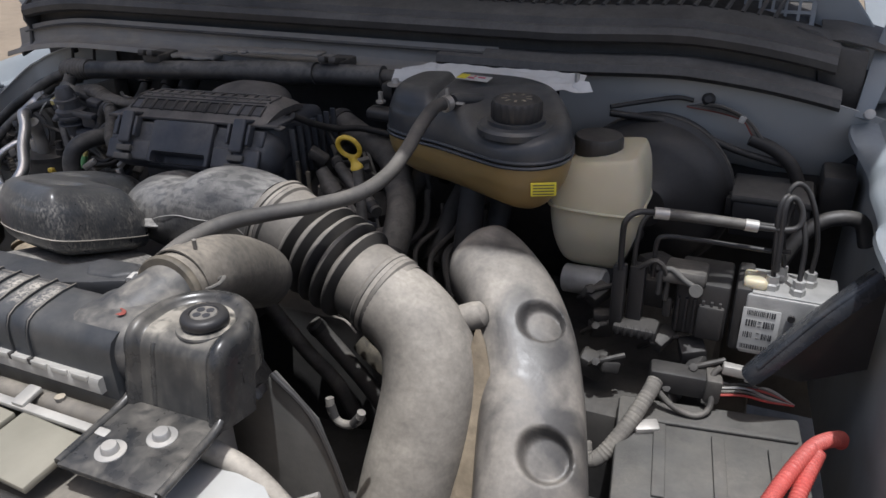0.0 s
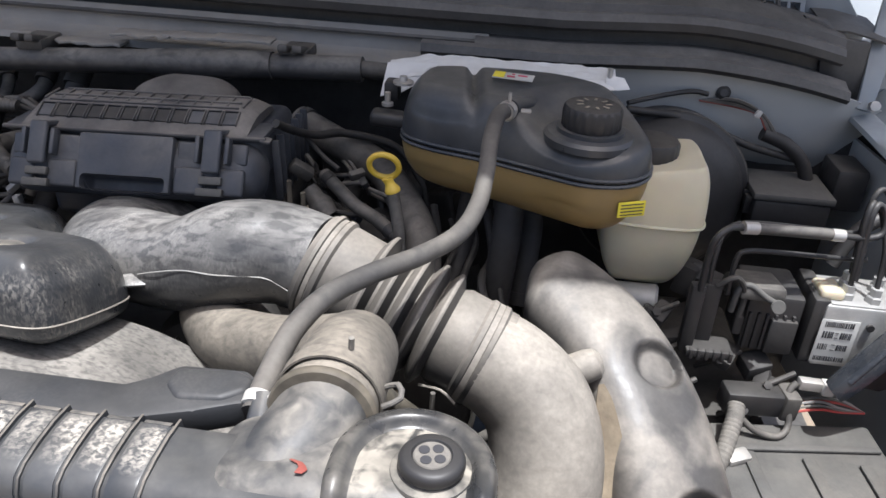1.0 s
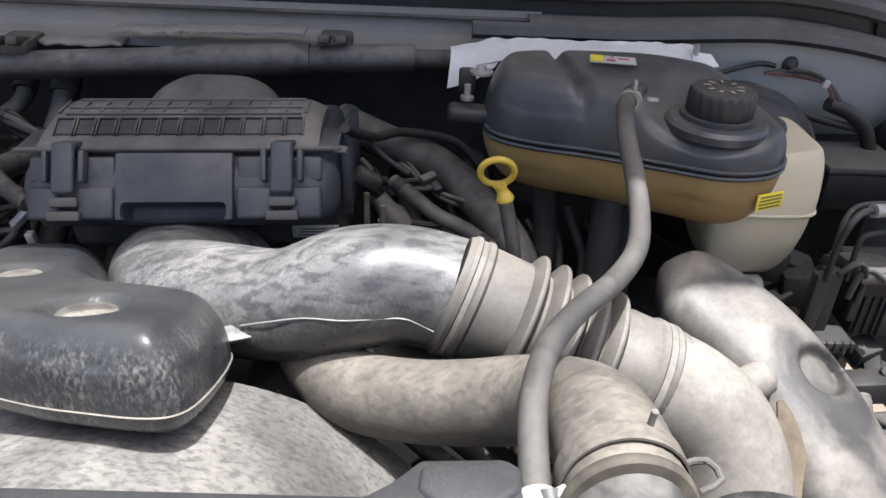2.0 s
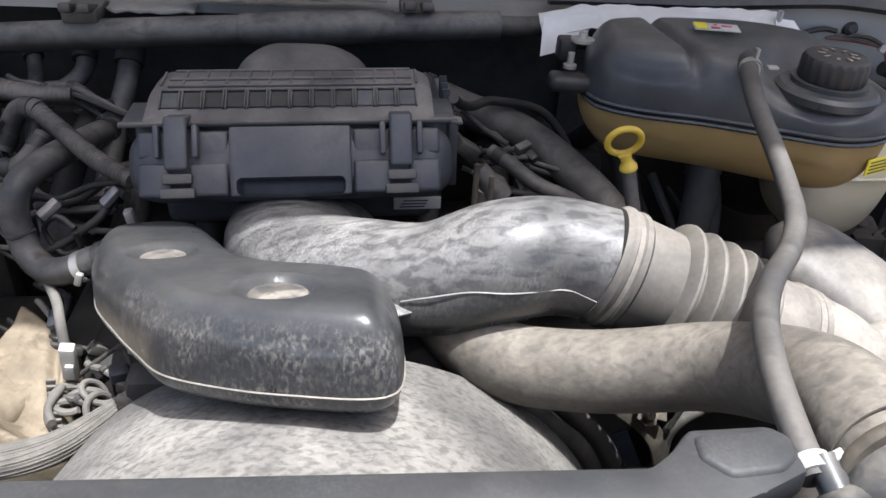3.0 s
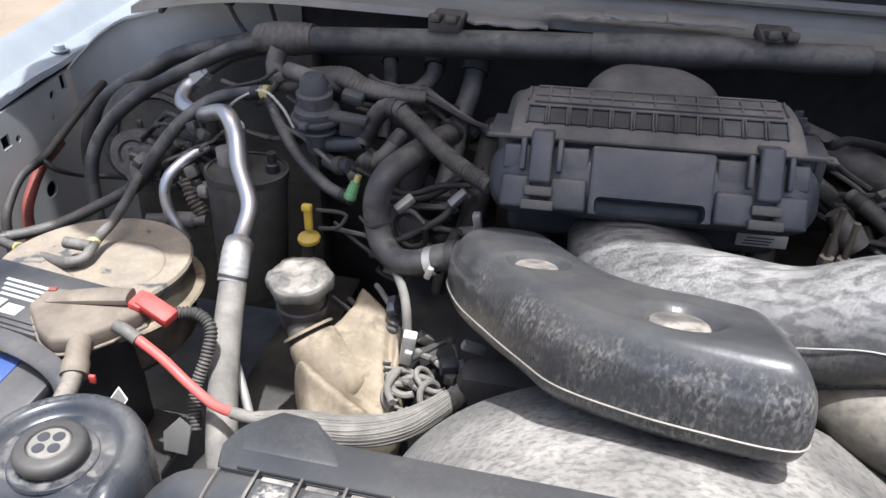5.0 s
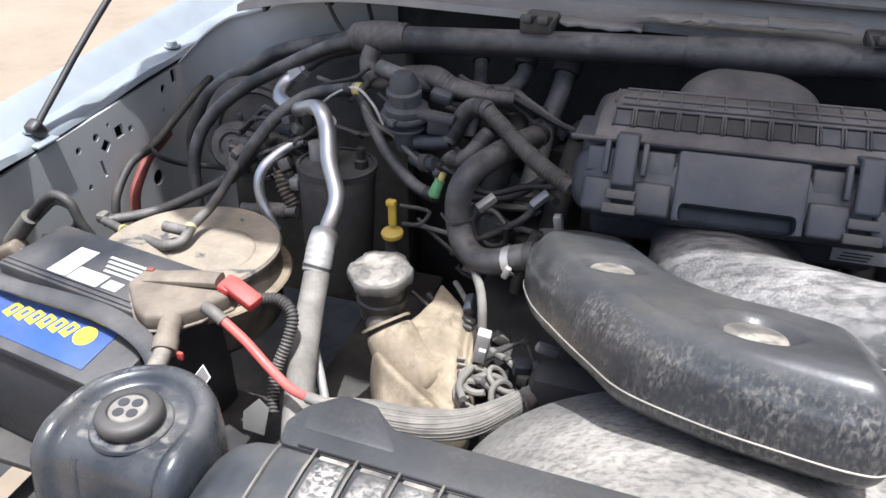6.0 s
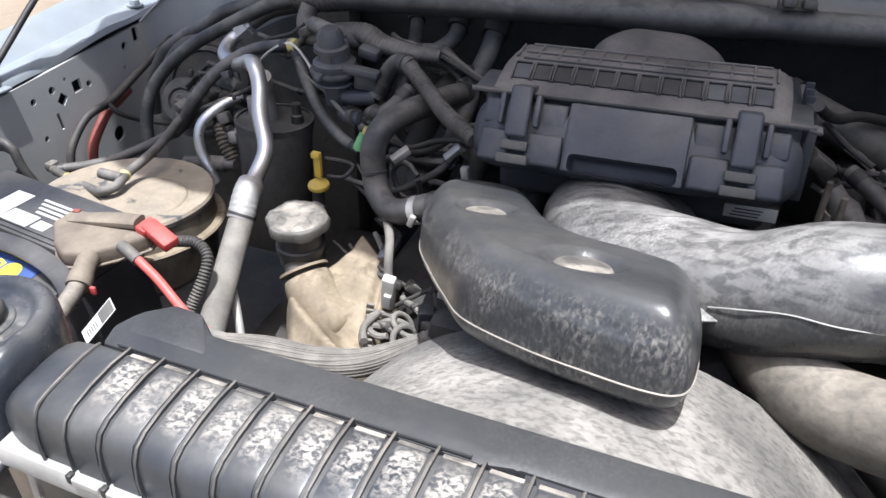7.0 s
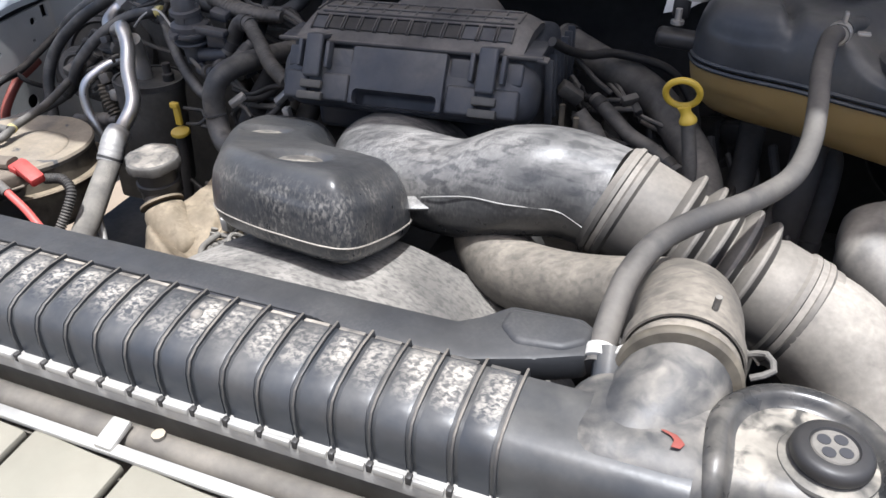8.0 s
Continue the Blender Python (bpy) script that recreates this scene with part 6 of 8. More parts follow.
for nm, pts, r in (("a", [(-1.219, 1.240, 1.170), (-1.210, 1.215, 1.148), (-1.201, 1.170, 1.124), (-1.20, 1.13, 1.08)], 0.010), ("b", [(-1.147, 1.235, 1.170), (-1.147, 1.205, 1.148), (-1.174, 1.165, 1.134), (-1.231, 1.135, 1.143), (-1.284, 1.105, 1.166), (-1.33, 1.12, 1.17)], 0.012), ("c", [(-1.084, 1.225, 1.180), (-1.088, 1.190, 1.142), (-1.095, 1.150, 1.107), (-1.096, 1.100, 1.074), (-1.10, 1.05, 1.03)], 0.0145)):
    k = thing("heater_hose", pts[0], "dusty black hose hanging from a connector below the cowl", "hose", "hoses below the cowl")
    part("tube", sweep(pts, r, n=18), M_TUBE, k)
    part("connector", sweep([Vector(pts[0]) + Vector((0, 0.008, 0.012)), Vector(pts[0]), Vector(pts[0]) * 0.5 + Vector(pts[1]) * 0.5], r * 1.35, n=12), M_BLACK, k)
    part("flange", rbox(Vector(pts[0]) + Vector((0, 0.004, 0.012)), (r * 5, 0.016, 0.006), 0.002), M_BLACK, k)
wire("wire_loom", [(-1.36, 1.17, 1.18), (-1.365, 1.16, 1.16), (-1.35, 1.14, 1.145), (-1.32, 1.125, 1.150), (-1.285, 1.115, 1.165), (-1.24, 1.13, 1.155)], 0.0135, M_RUBBER, "taped loom dropping from the conduit to the regulator", "wire loom", 16)
for i, pts in enumerate(([(-1.045, 0.975, 1.088), (-1.064, 1.000, 1.080), (-1.080, 0.980, 1.058), (-1.113, 0.970, 1.035), (-1.139, 0.960, 1.024)], [(-1.04, 1.0, 1.115), (-1.059, 1.000, 1.108), (-1.106, 1.000, 1.072), (-1.157, 1.000, 1.060)], [(-1.05, 0.99, 1.10), (-1.09, 0.995, 1.09), (-1.13, 1.0, 1.07), (-1.16, 1.0, 1.075)], [(-1.10, 0.95, 1.06), (-1.12, 0.96, 1.07), (-1.14, 0.965, 1.05), (-1.125, 0.96, 1.02), (-1.10, 0.955, 1.03), (-1.10, 0.95, 1.055)], [(-1.06, 0.96, 1.05), (-1.075, 0.95, 1.01), (-1.08, 0.94, 0.97)])):
    wire("cable", pts, (0.0055, 0.006, 0.004, 0.0035, 0.008)[i], M_WIRE, "dusty black cable between vent hose and air box", n=10, group="cables beside the air box")
for at, rot in (((-1.066, 0.985, 1.082), (20, -40, 30)), ((-1.128, 0.962, 1.078), (10, -30, 40)), ((-1.035, 0.945, 1.075), (0, 80, 0))):
    single("connector", rbox(at, (0.026, 0.011, 0.010), 0.002, rot), M_STEEL, "pale grey electrical connector on a dark cable", "connector", "pale connectors")

# ---- dipstick, oil filler, sand-caked cover ----
yd = thing("transmission_dipstick", (-1.264, 0.985, 0.9), "yellow dipstick handle on a dark tube", "dipstick")
part("handle", rbox((-1.263, 0.988, 1.022), (0.011, 0.007, 0.034), 0.002), M_YELLOW, yd)
part("grip", rbox((-1.263, 0.985, 1.040), (0.014, 0.010, 0.010), 0.003), M_YELLOW, yd)
part("collar", lathe([(0.006, -0.002), (0.0145, 0.0), (0.0155, 0.003), (0.0145, 0.006), (0.006, 0.009)], (-1.263, 0.986, 0.990), (0, -0.1, 1), 24), M_YELLOW, yd, "flat yellow collar")
part("tube", sweep([(-1.264, 0.986, 0.992), (-1.266, 0.984, 0.94), (-1.27, 0.98, 0.85)], 0.0085, n=14), M_DARK, yd)
part("bracket", sweep([(-1.255, 0.995, 1.032), (-1.23, 1.0, 1.030), (-1.215, 1.0, 1.026), (-1.225, 0.99, 1.012), (-1.25, 0.99, 1.008)], 0.003, n=8), M_WIRE, yd)
oc = thing("oil_filler", (-1.235, 0.875, 0.90), "sandy screw cap on a black oil filler neck", "oil filler")
part("cap", lathe([(0.0375, -0.016), (0.0405, -0.014), (0.0415, -0.003), (0.0395, 0.000), (0.034, 0.001), (0.0, 0.001)], (-1.238, 0.884, 1.006), (0.0, -0.06, 1), 48, teeth=(6, 0.003, 0, 3)), M_RUBBER, oc, "dusty lobed screw cap", 40)
part("cap_dust", lathe([(0.0350, 0.0004), (0.0335, 0.0018), (0.024, 0.0032), (0.0, 0.0040)], (-1.238, 0.884, 1.006), (0.0, -0.06, 1), 40), M_SETTLED, oc, "sand settled on the cap", 60)
part("collar", lathe([(0.026, -0.070), (0.029, -0.066), (0.029, -0.050), (0.032, -0.048), (0.032, -0.040), (0.029, -0.038), (0.029, -0.02), (0.034, -0.016)], (-1.238, 0.884, 1.006), (0.0, -0.03, 1), 32), M_BLACK, oc, "", 30)
part("neck", sweep([(-1.237, 0.882, 0.955), (-1.232, 0.874, 0.935), (-1.222, 0.864, 0.915), (-1.195, 0.85, 0.89)], 0.023, n=24), M_RUBBER, oc)
cvr = thing("engine_cover", (-1.15, 0.83, 0.85), "sand-caked beige plastic cover over the oil filler side", "engine cover")
part("neck_sleeve", sweep([(-1.226, 0.868, 0.936, 0.030), (-1.212, 0.858, 0.920, 0.033), (-1.192, 0.845, 0.906, 0.036), (-1.165, 0.832, 0.896, 0.034), (-1.140, 0.822, 0.888, 0.026)], n=28, round_ends=0.012), M_CREAM, cvr, "swollen elbow under the filler neck", 60)
part("neck_lip", sweep([(-1.2275, 0.8690, 0.9375, 0.0325), (-1.2255, 0.8675, 0.9350, 0.0330)], n=28, step=0.003), M_CREAM, cvr)
for i in range(9):
    part("tooth", rbox((-1.092 - 0.0035 * i, 0.792 + 0.009 * i - 0.02, 0.9165 + 0.0012 * i), (0.010, 0.0035, 0.008), 0.001, (10, 15, 20)), M_LOOM, cvr, "ribbed edge")
CV = [(-1.236, 0.842), (-1.220, 0.800), (-1.190, 0.752), (-1.150, 0.742), (-1.112, 0.755), (-1.090, 0.790), (-1.100, 0.850), (-1.108, 0.905), (-1.150, 0.938), (-1.184, 0.956), (-1.194, 0.915), (-1.216, 0.880)]
def cov_lift(x, y):
    return 0.862 + 0.22 * (y - 0.80)
def cov_high(x, y):
    # a flank that climbs to the rear, a rounded front ridge and the hollow behind it
    d = (x + 1.213) * 0.55 + (y - 0.813) * 0.835
    top = 0.920 + 0.26 * max(0.0, y - 0.80) - 0.12 * abs(x + 1.160) + 0.012 * math.exp(-(d / 0.011) ** 2) - 0.015 * math.exp(-((d - 0.030) / 0.016) ** 2) - 0.55 * max(0.0, -d - 0.004)
    top -= 0.010 * math.exp(-((x + 1.118 + 0.2 * (y - 0.85)) / 0.007) ** 2)
    top += 0.0045 * noise.noise((x * 24, y * 24, 3)) + 0.0022 * noise.noise((x * 70, y * 70, 8))
    return top - cov_lift(x, y)
part("body", pillow(CV, (-1.155, 0.840), cov_high, 0.015, cov_lift, (), 130, 48), M_CREAM, cvr, "", 45)
part("skirt", pillow(CV, (-1.155, 0.840), lambda x, y: -0.06, 0.012, cov_lift, (), 90, 10), M_CREAM, cvr, "", 60)
wc = thing("wire_connector", (-1.092, 0.86, 0.93), "white plastic connector on a grey cable", "connector")
part("body", rbox((-1.094, 0.842, 0.956), (0.016, 0.012, 0.056), 0.002, (14, 8, 5)), M_CLIPW, wc)
part("latch", rbox((-1.0925, 0.835, 0.948), (0.009, 0.006, 0.024), 0.001, (14, 8, 5)), M_LABELW, wc)
part("cable", sweep([(-1.14, 0.935, 1.02), (-1.125, 0.91, 1.012), (-1.110, 0.884, 1.005), (-1.100, 0.858, 0.998), (-1.096, 0.846, 0.978)], 0.0056, n=12), M_LOOM, wc)
for i, (cx, cy, cz, cr, ta, tb) in enumerate([(-1.092, 0.822, 0.918, 0.020, 35, 10), (-1.080, 0.815, 0.912, 0.024, 60, -20), (-1.070, 0.828, 0.920, 0.018, 20, 40), (-1.098, 0.812, 0.910, 0.016, 75, 15), (-1.062, 0.812, 0.914, 0.020, 45, 60)]):
    q = Matrix.Translation((cx, cy, cz)) @ Matrix.Rotation(radians(tb), 4, "Y") @ Matrix.Rotation(radians(ta), 4, "X")
    wire("cable", [q @ Vector((cr * math.cos(a), cr * 0.8 * math.sin(a), 0.006 * a - 0.012)) for a in span(0.3 * i, 0.3 * i + 5.4, 14)], 0.0042 - 0.0004 * (i % 3), M_LOOM, "dusty looped cable below the white connector", n=8, group="looped cables", step=0.004)
single("connector", rbox((-1.046, 0.845, 0.935), (0.020, 0.018, 0.018), 0.003, (10, 5, 20)), M_BOX, "dark blue-grey plug beside the looped cables", "connector")
single("connector", rbox((-1.018, 0.85, 0.965), (0.03, 0.01, 0.012), 0.003, (0, 25, 20)), M_CAST, "pale metal fitting under the resonator", "connector")
fl2 = thing("braided_loom", (-1.08, 0.75, 0.92), "thick dust-coated braided wiring loom in front of the cover", "wire loom")
part("sleeve", sweep([(-1.218, 0.688, 0.964, 0.0072), (-1.179, 0.700, 0.955, 0.0135), (-1.124, 0.715, 0.942, 0.0160), (-1.080, 0.735, 0.938, 0.0158), (-1.052, 0.765, 0.936, 0.0135), (-1.035, 0.79, 0.935, 0.0115)], n=24, step=0.004), M_LOOM, fl2)
BS = spline([(-1.218, 0.688, 0.964, 0.0072), (-1.179, 0.700, 0.955, 0.0135), (-1.124, 0.715, 0.942, 0.0160), (-1.080, 0.735, 0.938, 0.0158), (-1.052, 0.765, 0.936, 0.0135), (-1.035, 0.79, 0.935, 0.0115)], 0.008)
for k in range(26):
    row = []
    for i, b in enumerate(BS):
        t = Vector((BS[min(i + 1, len(BS) - 1)] - BS[max(i - 1, 0)])[:3]).normalized()
        sd = t.cross(Vector((0, 0, 1))).normalized()
        a = 2 * math.pi * k / 26 + i * 0.03 + 0.05 * math.sin(k * 1.7 + i * 0.2)
        row.append(Vector(b[:3]) + (sd * math.cos(a) + sd.cross(t) * math.sin(a)) * (b[3] - 0.0003 + 0.0004 * math.sin(k * 2.3 + i * 0.35)))
    part("strand", sweep(row, 0.0010, n=6, step=0.010), M_LOOM, fl2)
part("tape", sweep([(-1.048, 0.77, 0.934), (-1.034, 0.79, 0.933), (-1.020, 0.805, 0.936)], 0.0125, n=18, wave=(0.01, 0.0015), step=0.002), M_LOOM, fl2)
part("tail", sweep([(-1.030, 0.795, 0.933), (-0.998, 0.820, 0.936), (-0.952, 0.860, 0.941), (-0.90, 0.90, 0.94)], 0.0085, n=16), M_TUBE, fl2)
part("cable_end", sweep([(-1.242, 0.690, 0.966), (-1.222, 0.688, 0.966), (-1.200, 0.692, 0.962)], 0.0065, n=12), M_LOOM, fl2)
wire("spiral_loom", [(-1.096, 0.775, 0.932), (-1.108, 0.80, 0.930), (-1.102, 0.83, 0.932)], 0.0045, M_LOOM, "ribbed dusty loom edge on the beige cover", "wire loom", 12)

# ---- vacuum tank, battery, cables ----
vt = thing("vacuum_tank", (-1.49, 0.89, 0.88), "round sand-coated steel tank behind the battery", "tank")
VA = (-0.03, 0.055, 1)
VC = (-1.522, 0.894, 0.974)
part("body", lathe([(0.0, -0.12), (0.100, -0.12), (0.114, -0.105), (0.118, -0.070), (0.121, -0.045), (0.119, -0.028), (0.1195, -0.012), (0.117, -0.003)], VC, VA, 64), M_GRIME, vt, "stained dark wall", 30)
part("lid", lathe([(0.1175, -0.012), (0.1215, -0.010), (0.1225, -0.004), (0.1200, 0.0000), (0.1130, 0.0005), (0.1000, -0.0025), (0.0850, -0.0030), (0.0, -0.0020)], VC, VA, 64), M_VTANK, vt, "sand-coated lid with dark stains", 40)
part("rim", lathe([(0.121, -0.046), (0.131, -0.046), (0.133, -0.0435), (0.131, -0.041), (0.121, -0.041)], VC, VA, 64), M_CREAM, vt, "pale pressed seam")
part("hump", pillow([(-1.562, 0.905), (-1.545, 0.868), (-1.505, 0.846), (-1.455, 0.848), (-1.428, 0.878), (-1.438, 0.925), (-1.480, 0.956), (-1.535, 0.945)], (-1.495, 0.90), lambda x, y: 0.009, 0.045, lambda x, y: 0.9700 - 0.055 * (y - 0.894) + 0.03 * (x + 1.522), (), 60, 14), M_VTANK, vt, "", 60)
vp = thing("vacuum_fitting", (-1.56, 0.88, 0.97), "grey tee pipe with a yellow band above the steel tank", "pipe")
part("pipe", sweep([(-1.737, 0.970, 0.929), (-1.70, 0.95, 0.938), (-1.658, 0.930, 0.947), (-1.560, 0.880, 0.975), (-1.535, 0.868, 0.987), (-1.518, 0.875, 0.993), (-1.522, 0.91, 0.998), (-1.524, 0.950, 1.000), (-1.535, 1.0, 1.0), (-1.545, 1.06, 1.01)], 0.0068, n=16), M_RUBBER, vp)
part("tee", sweep([(-1.556, 0.893, 0.998), (-1.535, 0.892, 0.998), (-1.52, 0.893, 0.997)], 0.0075, n=14), M_RUBBER, vp)
part("band", sweep([(-1.522, 0.899, 0.996), (-1.5225, 0.905, 0.9975)], 0.0082, n=16, step=0.004), M_TAPE, vp)
part("band", sweep([(-1.670, 0.936, 0.9445), (-1.666, 0.934, 0.9455)], 0.0082, n=16, step=0.004), M_TAPE, vp)
part("elbow", rbox((-1.738, 0.972, 0.933), (0.016, 0.020, 0.016), 0.005), M_RUBBER, vp)

bt = thing("battery", (-1.58, 0.76, 0.79), "black car battery with blue and white labels", "battery")
BM = pose(-1.580, 0.745, 0.004, 0, 0, -8)
def batt(at, size, bevel=0.003, rot=(0, 0, 0), seg=2):
    b = rbox(at, size, bevel, rot, seg)
    bmesh.ops.transform(b, matrix=BM, verts=b.verts)
    return b
part("case", batt((0, 0.004, 0.865), (0.276, 0.188, 0.165), 0.006), M_BATT, bt)
part("lid", batt((0, 0.052, 0.966), (0.280, 0.108, 0.034), 0.005), M_BATT, bt)
part("ledge", batt((0, -0.046, 0.951), (0.280, 0.096, 0.020), 0.005, (9, 0, 0)), M_BATT, bt)
for y in (0.004, 0.012):
    part("ridge", batt((0, y, 0.984), (0.27, 0.003, 0.003), 0.001), M_BATT, bt)
part("handle", sweep([(-1.70, 0.735, 0.980, 0.010, 0.004), (-1.651, 0.725, 0.988, 0.010, 0.004), (-1.595, 0.722, 0.989, 0.011, 0.004), (-1.521, 0.716, 0.989, 0.012, 0.004), (-1.462, 0.700, 0.988, 0.012, 0.004), (-1.424, 0.680, 0.984, 0.011, 0.004), (-1.408, 0.662, 0.970, 0.010, 0.004)], n=14, power=3.5, up=(0, -0.3, 1)), M_BATT, bt, "wide black carrying strap")
LB = BM @ pose(0, -0.046, 0.9615, 9, 0, 0)
def ledged(at, size, bevel=0.0004, rot=(0, 0, 0)):
    b = rbox(at, size, bevel, rot)
    bmesh.ops.transform(b, matrix=LB, verts=b.verts)
    return b
lab = part("blue_label", ledged((-0.012, -0.006, 0.0004), (0.205, 0.060, 0.0014)), M_BLUE, bt, "blue maker's label")
for i in range(6):
    part("emblem", ledged((-0.062 + i * 0.0185, 0.001 + 0.0006 * i, 0.0014), (0.014, 0.021, 0.0012), 0.0003, (0, 0, -14)), M_LABELY, lab, "yellow emblem shape")
    part("emblem_gap", ledged((-0.061 + i * 0.0185, 0.002 + 0.0006 * i, 0.0022), (0.005, 0.010, 0.0008), 0.0002, (0, 0, -14)), M_BLUE, lab)
em = lathe([(0.0145, 0.0), (0.0145, 0.0008), (0.0, 0.0008)], (0, 0, 0), n=18)
bmesh.ops.transform(em, matrix=LB @ pose(0.056, 0.004, 0.0010), verts=em.verts)
part("emblem", em, M_LABELY, lab)
part("white_label", batt((-0.052, 0.043, 0.9835), (0.032, 0.058, 0.0014), 0.0004, (0, 0, 2)), M_LABELW, bt, "white printed panel")
part("white_label", batt((-0.008, 0.026, 0.9835), (0.050, 0.026, 0.0014), 0.0004), M_LABELW, bt)
part("white_label", batt((0.034, 0.026, 0.9835), (0.024, 0.017, 0.0014), 0.0004), M_LABELW, bt)
for i in range(4):
    part("print", batt((0.020 + 0.002 * i, 0.072 - i * 0.0085, 0.9835), (0.074 - 0.006 * i, 0.0042, 0.0012), 0.0003), M_LABELW, bt)
tc = thing("terminal_cover", (-1.45, 0.75, 0.985), "dusty red plastic terminal cover on the battery", "terminal cover")
TC = [(-1.522, 0.763), (-1.519, 0.797), (-1.470, 0.803), (-1.428, 0.807), (-1.398, 0.801), (-1.394, 0.778), (-1.414, 0.748), (-1.436, 0.722), (-1.462, 0.713), (-1.486, 0.726)]
part("cover", slab(TC, 0.024, pose(0.012, -0.006, 0.985), 0.006, 3), M_CLAY, tc, "boxy sand-dusted cover", 30)
part("flange", slab([(-1.466 + (x + 1.466) * 1.06, 0.762 + (y - 0.762) * 1.06) for x, y in TC], 0.003, pose(0.012, -0.006, 0.986), 0.001), M_CLAY, tc)
part("ridge", sweep([(-1.494, 0.772, 1.008, 0.010, 0.004), (-1.440, 0.782, 1.013, 0.013, 0.006), (-1.400, 0.786, 1.016, 0.012, 0.007)], n=14, power=3, up=(0, 0, 1)), M_CLAY, tc)
part("worn_corner", rbox((-1.498, 0.786, 1.0095), (0.010, 0.007, 0.003), 0.001, (0, 0, 10)), M_REDD, tc, "patch of red showing through the dust")
part("red_end", rbox((-1.367, 0.780, 1.009), (0.046, 0.022, 0.015), 0.004, (8, 16, -16), 2), M_RED, tc, "bright red clip end")
part("red_end", rbox((-1.388, 0.785, 1.011), (0.018, 0.026, 0.016), 0.004, (8, 10, -10), 2), M_RED, tc)
part("boot", sweep([(-1.428, 0.728, 0.998), (-1.420, 0.708, 0.995), (-1.412, 0.688, 0.987)], 0.0125, n=16), M_CLAY, tc)
part("boot_collar", sweep([(-1.416, 0.698, 0.992), (-1.411, 0.684, 0.986)], 0.0142, n=16, step=0.004), M_CLAY, tc)
part("clamp_cable", sweep([(-1.413, 0.692, 0.989), (-1.408, 0.670, 0.984), (-1.402, 0.635, 0.975), (-1.395, 0.60, 0.95), (-1.39, 0.585, 0.90)], 0.0098, n=16, wave=(0.005, 0.0008), step=0.0015), M_HOSE, tc)
part("red_tag", rbox((-1.392, 0.686, 0.984), (0.007, 0.004, 0.010), 0.001), M_RED, tc)
rc = thing("positive_cable", (-1.30, 0.71, 0.95), "faded red battery cable running down to the loom", "cable")
part("cable", sweep([(-1.372, 0.738, 1.004), (-1.362, 0.735, 1.000), (-1.336, 0.730, 0.984), (-1.303, 0.718, 0.966), (-1.269, 0.702, 0.960), (-1.242, 0.690, 0.966)], 0.0054, n=14), M_CORAL, rc)
part("lug", sweep([(-1.395, 0.745, 1.008), (-1.380, 0.740, 1.006), (-1.366, 0.736, 1.001)], 0.0075, n=14), M_RUBBER, rc)
single("convoluted_loom", sweep([(-1.361, 0.796, 0.992), (-1.332, 0.800, 0.994), (-1.311, 0.790, 0.984), (-1.309, 0.770, 0.962), (-1.315, 0.745, 0.930), (-1.305, 0.715, 0.90)], 0.0062, n=14, wave=(0.0042, 0.0016), step=0.0007), M_WIRE, "ribbed black loom from the red terminal clip", "wire loom")
wt = thing("warning_tag", (-1.350, 0.652, 0.982), "small white printed tag beside the battery", "tag")
WT = pose(-1.349, 0.645, 0.984) @ Matrix(((0.385, 0.80, 0.285, 0), (0.640, -0.53, -0.555, 0), (0.610, -0.29, 0.745, 0), (0, 0, 0, 1))).to_3x3().to_4x4()
def tagged_box(at, size, m):
    b = rbox(at, size, 0.0004)
    bmesh.ops.transform(b, matrix=m, verts=b.verts)
    return b
tgp = part("card", tagged_box((0, 0, 0), (0.050, 0.0185, 0.0015), WT), M_LABELW, wt)
part("print", tagged_box((0.013, 0, 0.0008), (0.021, 0.016, 0.0008), WT), M_GREYP, tgp)
for i in range(5):
    part("print", tagged_box((-0.018 + 0.0035 * i, 0.001, 0.0008), (0.0015, 0.009 - 0.001 * (i % 3), 0.0008), WT), M_GREYP, tgp)
single("battery_tray", rbox((-1.56, 0.735, 0.778), (0.36, 0.21, 0.012), 0.004), M_BLACK, "black plastic battery tray", "battery tray")
single("frame_rail", rbox((-1.33, 0.80, 0.66), (0.10, 0.95, 0.14), 0.01), M_WIRE, "dark steel frame rail under the battery", "frame rail")

single("crumpled_bracket", slab([(0, 0), (0.028, 0.004), (0.024, 0.036), (0.008, 0.042), (-0.006, 0.02)], 0.002, pose(-1.334, 0.695, 0.884, 62, 8, -6), 0.0006), M_GREYP, "scuffed pale metal bracket below the loom", "bracket")
rl2 = thing("ribbed_loom_cover", (-1.22, 1.12, 1.14), "flattened grey ribbed loom cover behind the regulator", "loom cover")
part("sleeve", sweep([(-1.300, 1.128, 1.162, 0.014, 0.011), (-1.253, 1.125, 1.165, 0.020, 0.014), (-1.224, 1.125, 1.154, 0.019, 0.012), (-1.177, 1.125, 1.148, 0.013, 0.010), (-1.140, 1.13, 1.146, 0.010, 0.009)], n=18, wave=(0.006, 0.001), step=0.0015), M_RUBBER, rl2)
part("end_clip", rbox((-1.232, 1.100, 1.150), (0.030, 0.020, 0.016), 0.004, (10, 10, 0)), M_BOX, rl2)
vc2 = thing("valve_cover_cap", (-1.262, 1.062, 1.15), "domed blue-grey cap of the regulator valve", "cap")
part("dome", lathe([(0.024, 0.0), (0.024, 0.006), (0.019, 0.008), (0.018, 0.022), (0.013, 0.030), (0.0, 0.032)], (-1.275, 1.070, 1.158), (0, -0.1, 1), 24, teeth=(12, 0.0015, 3, 4)), M_BOX, vc2)
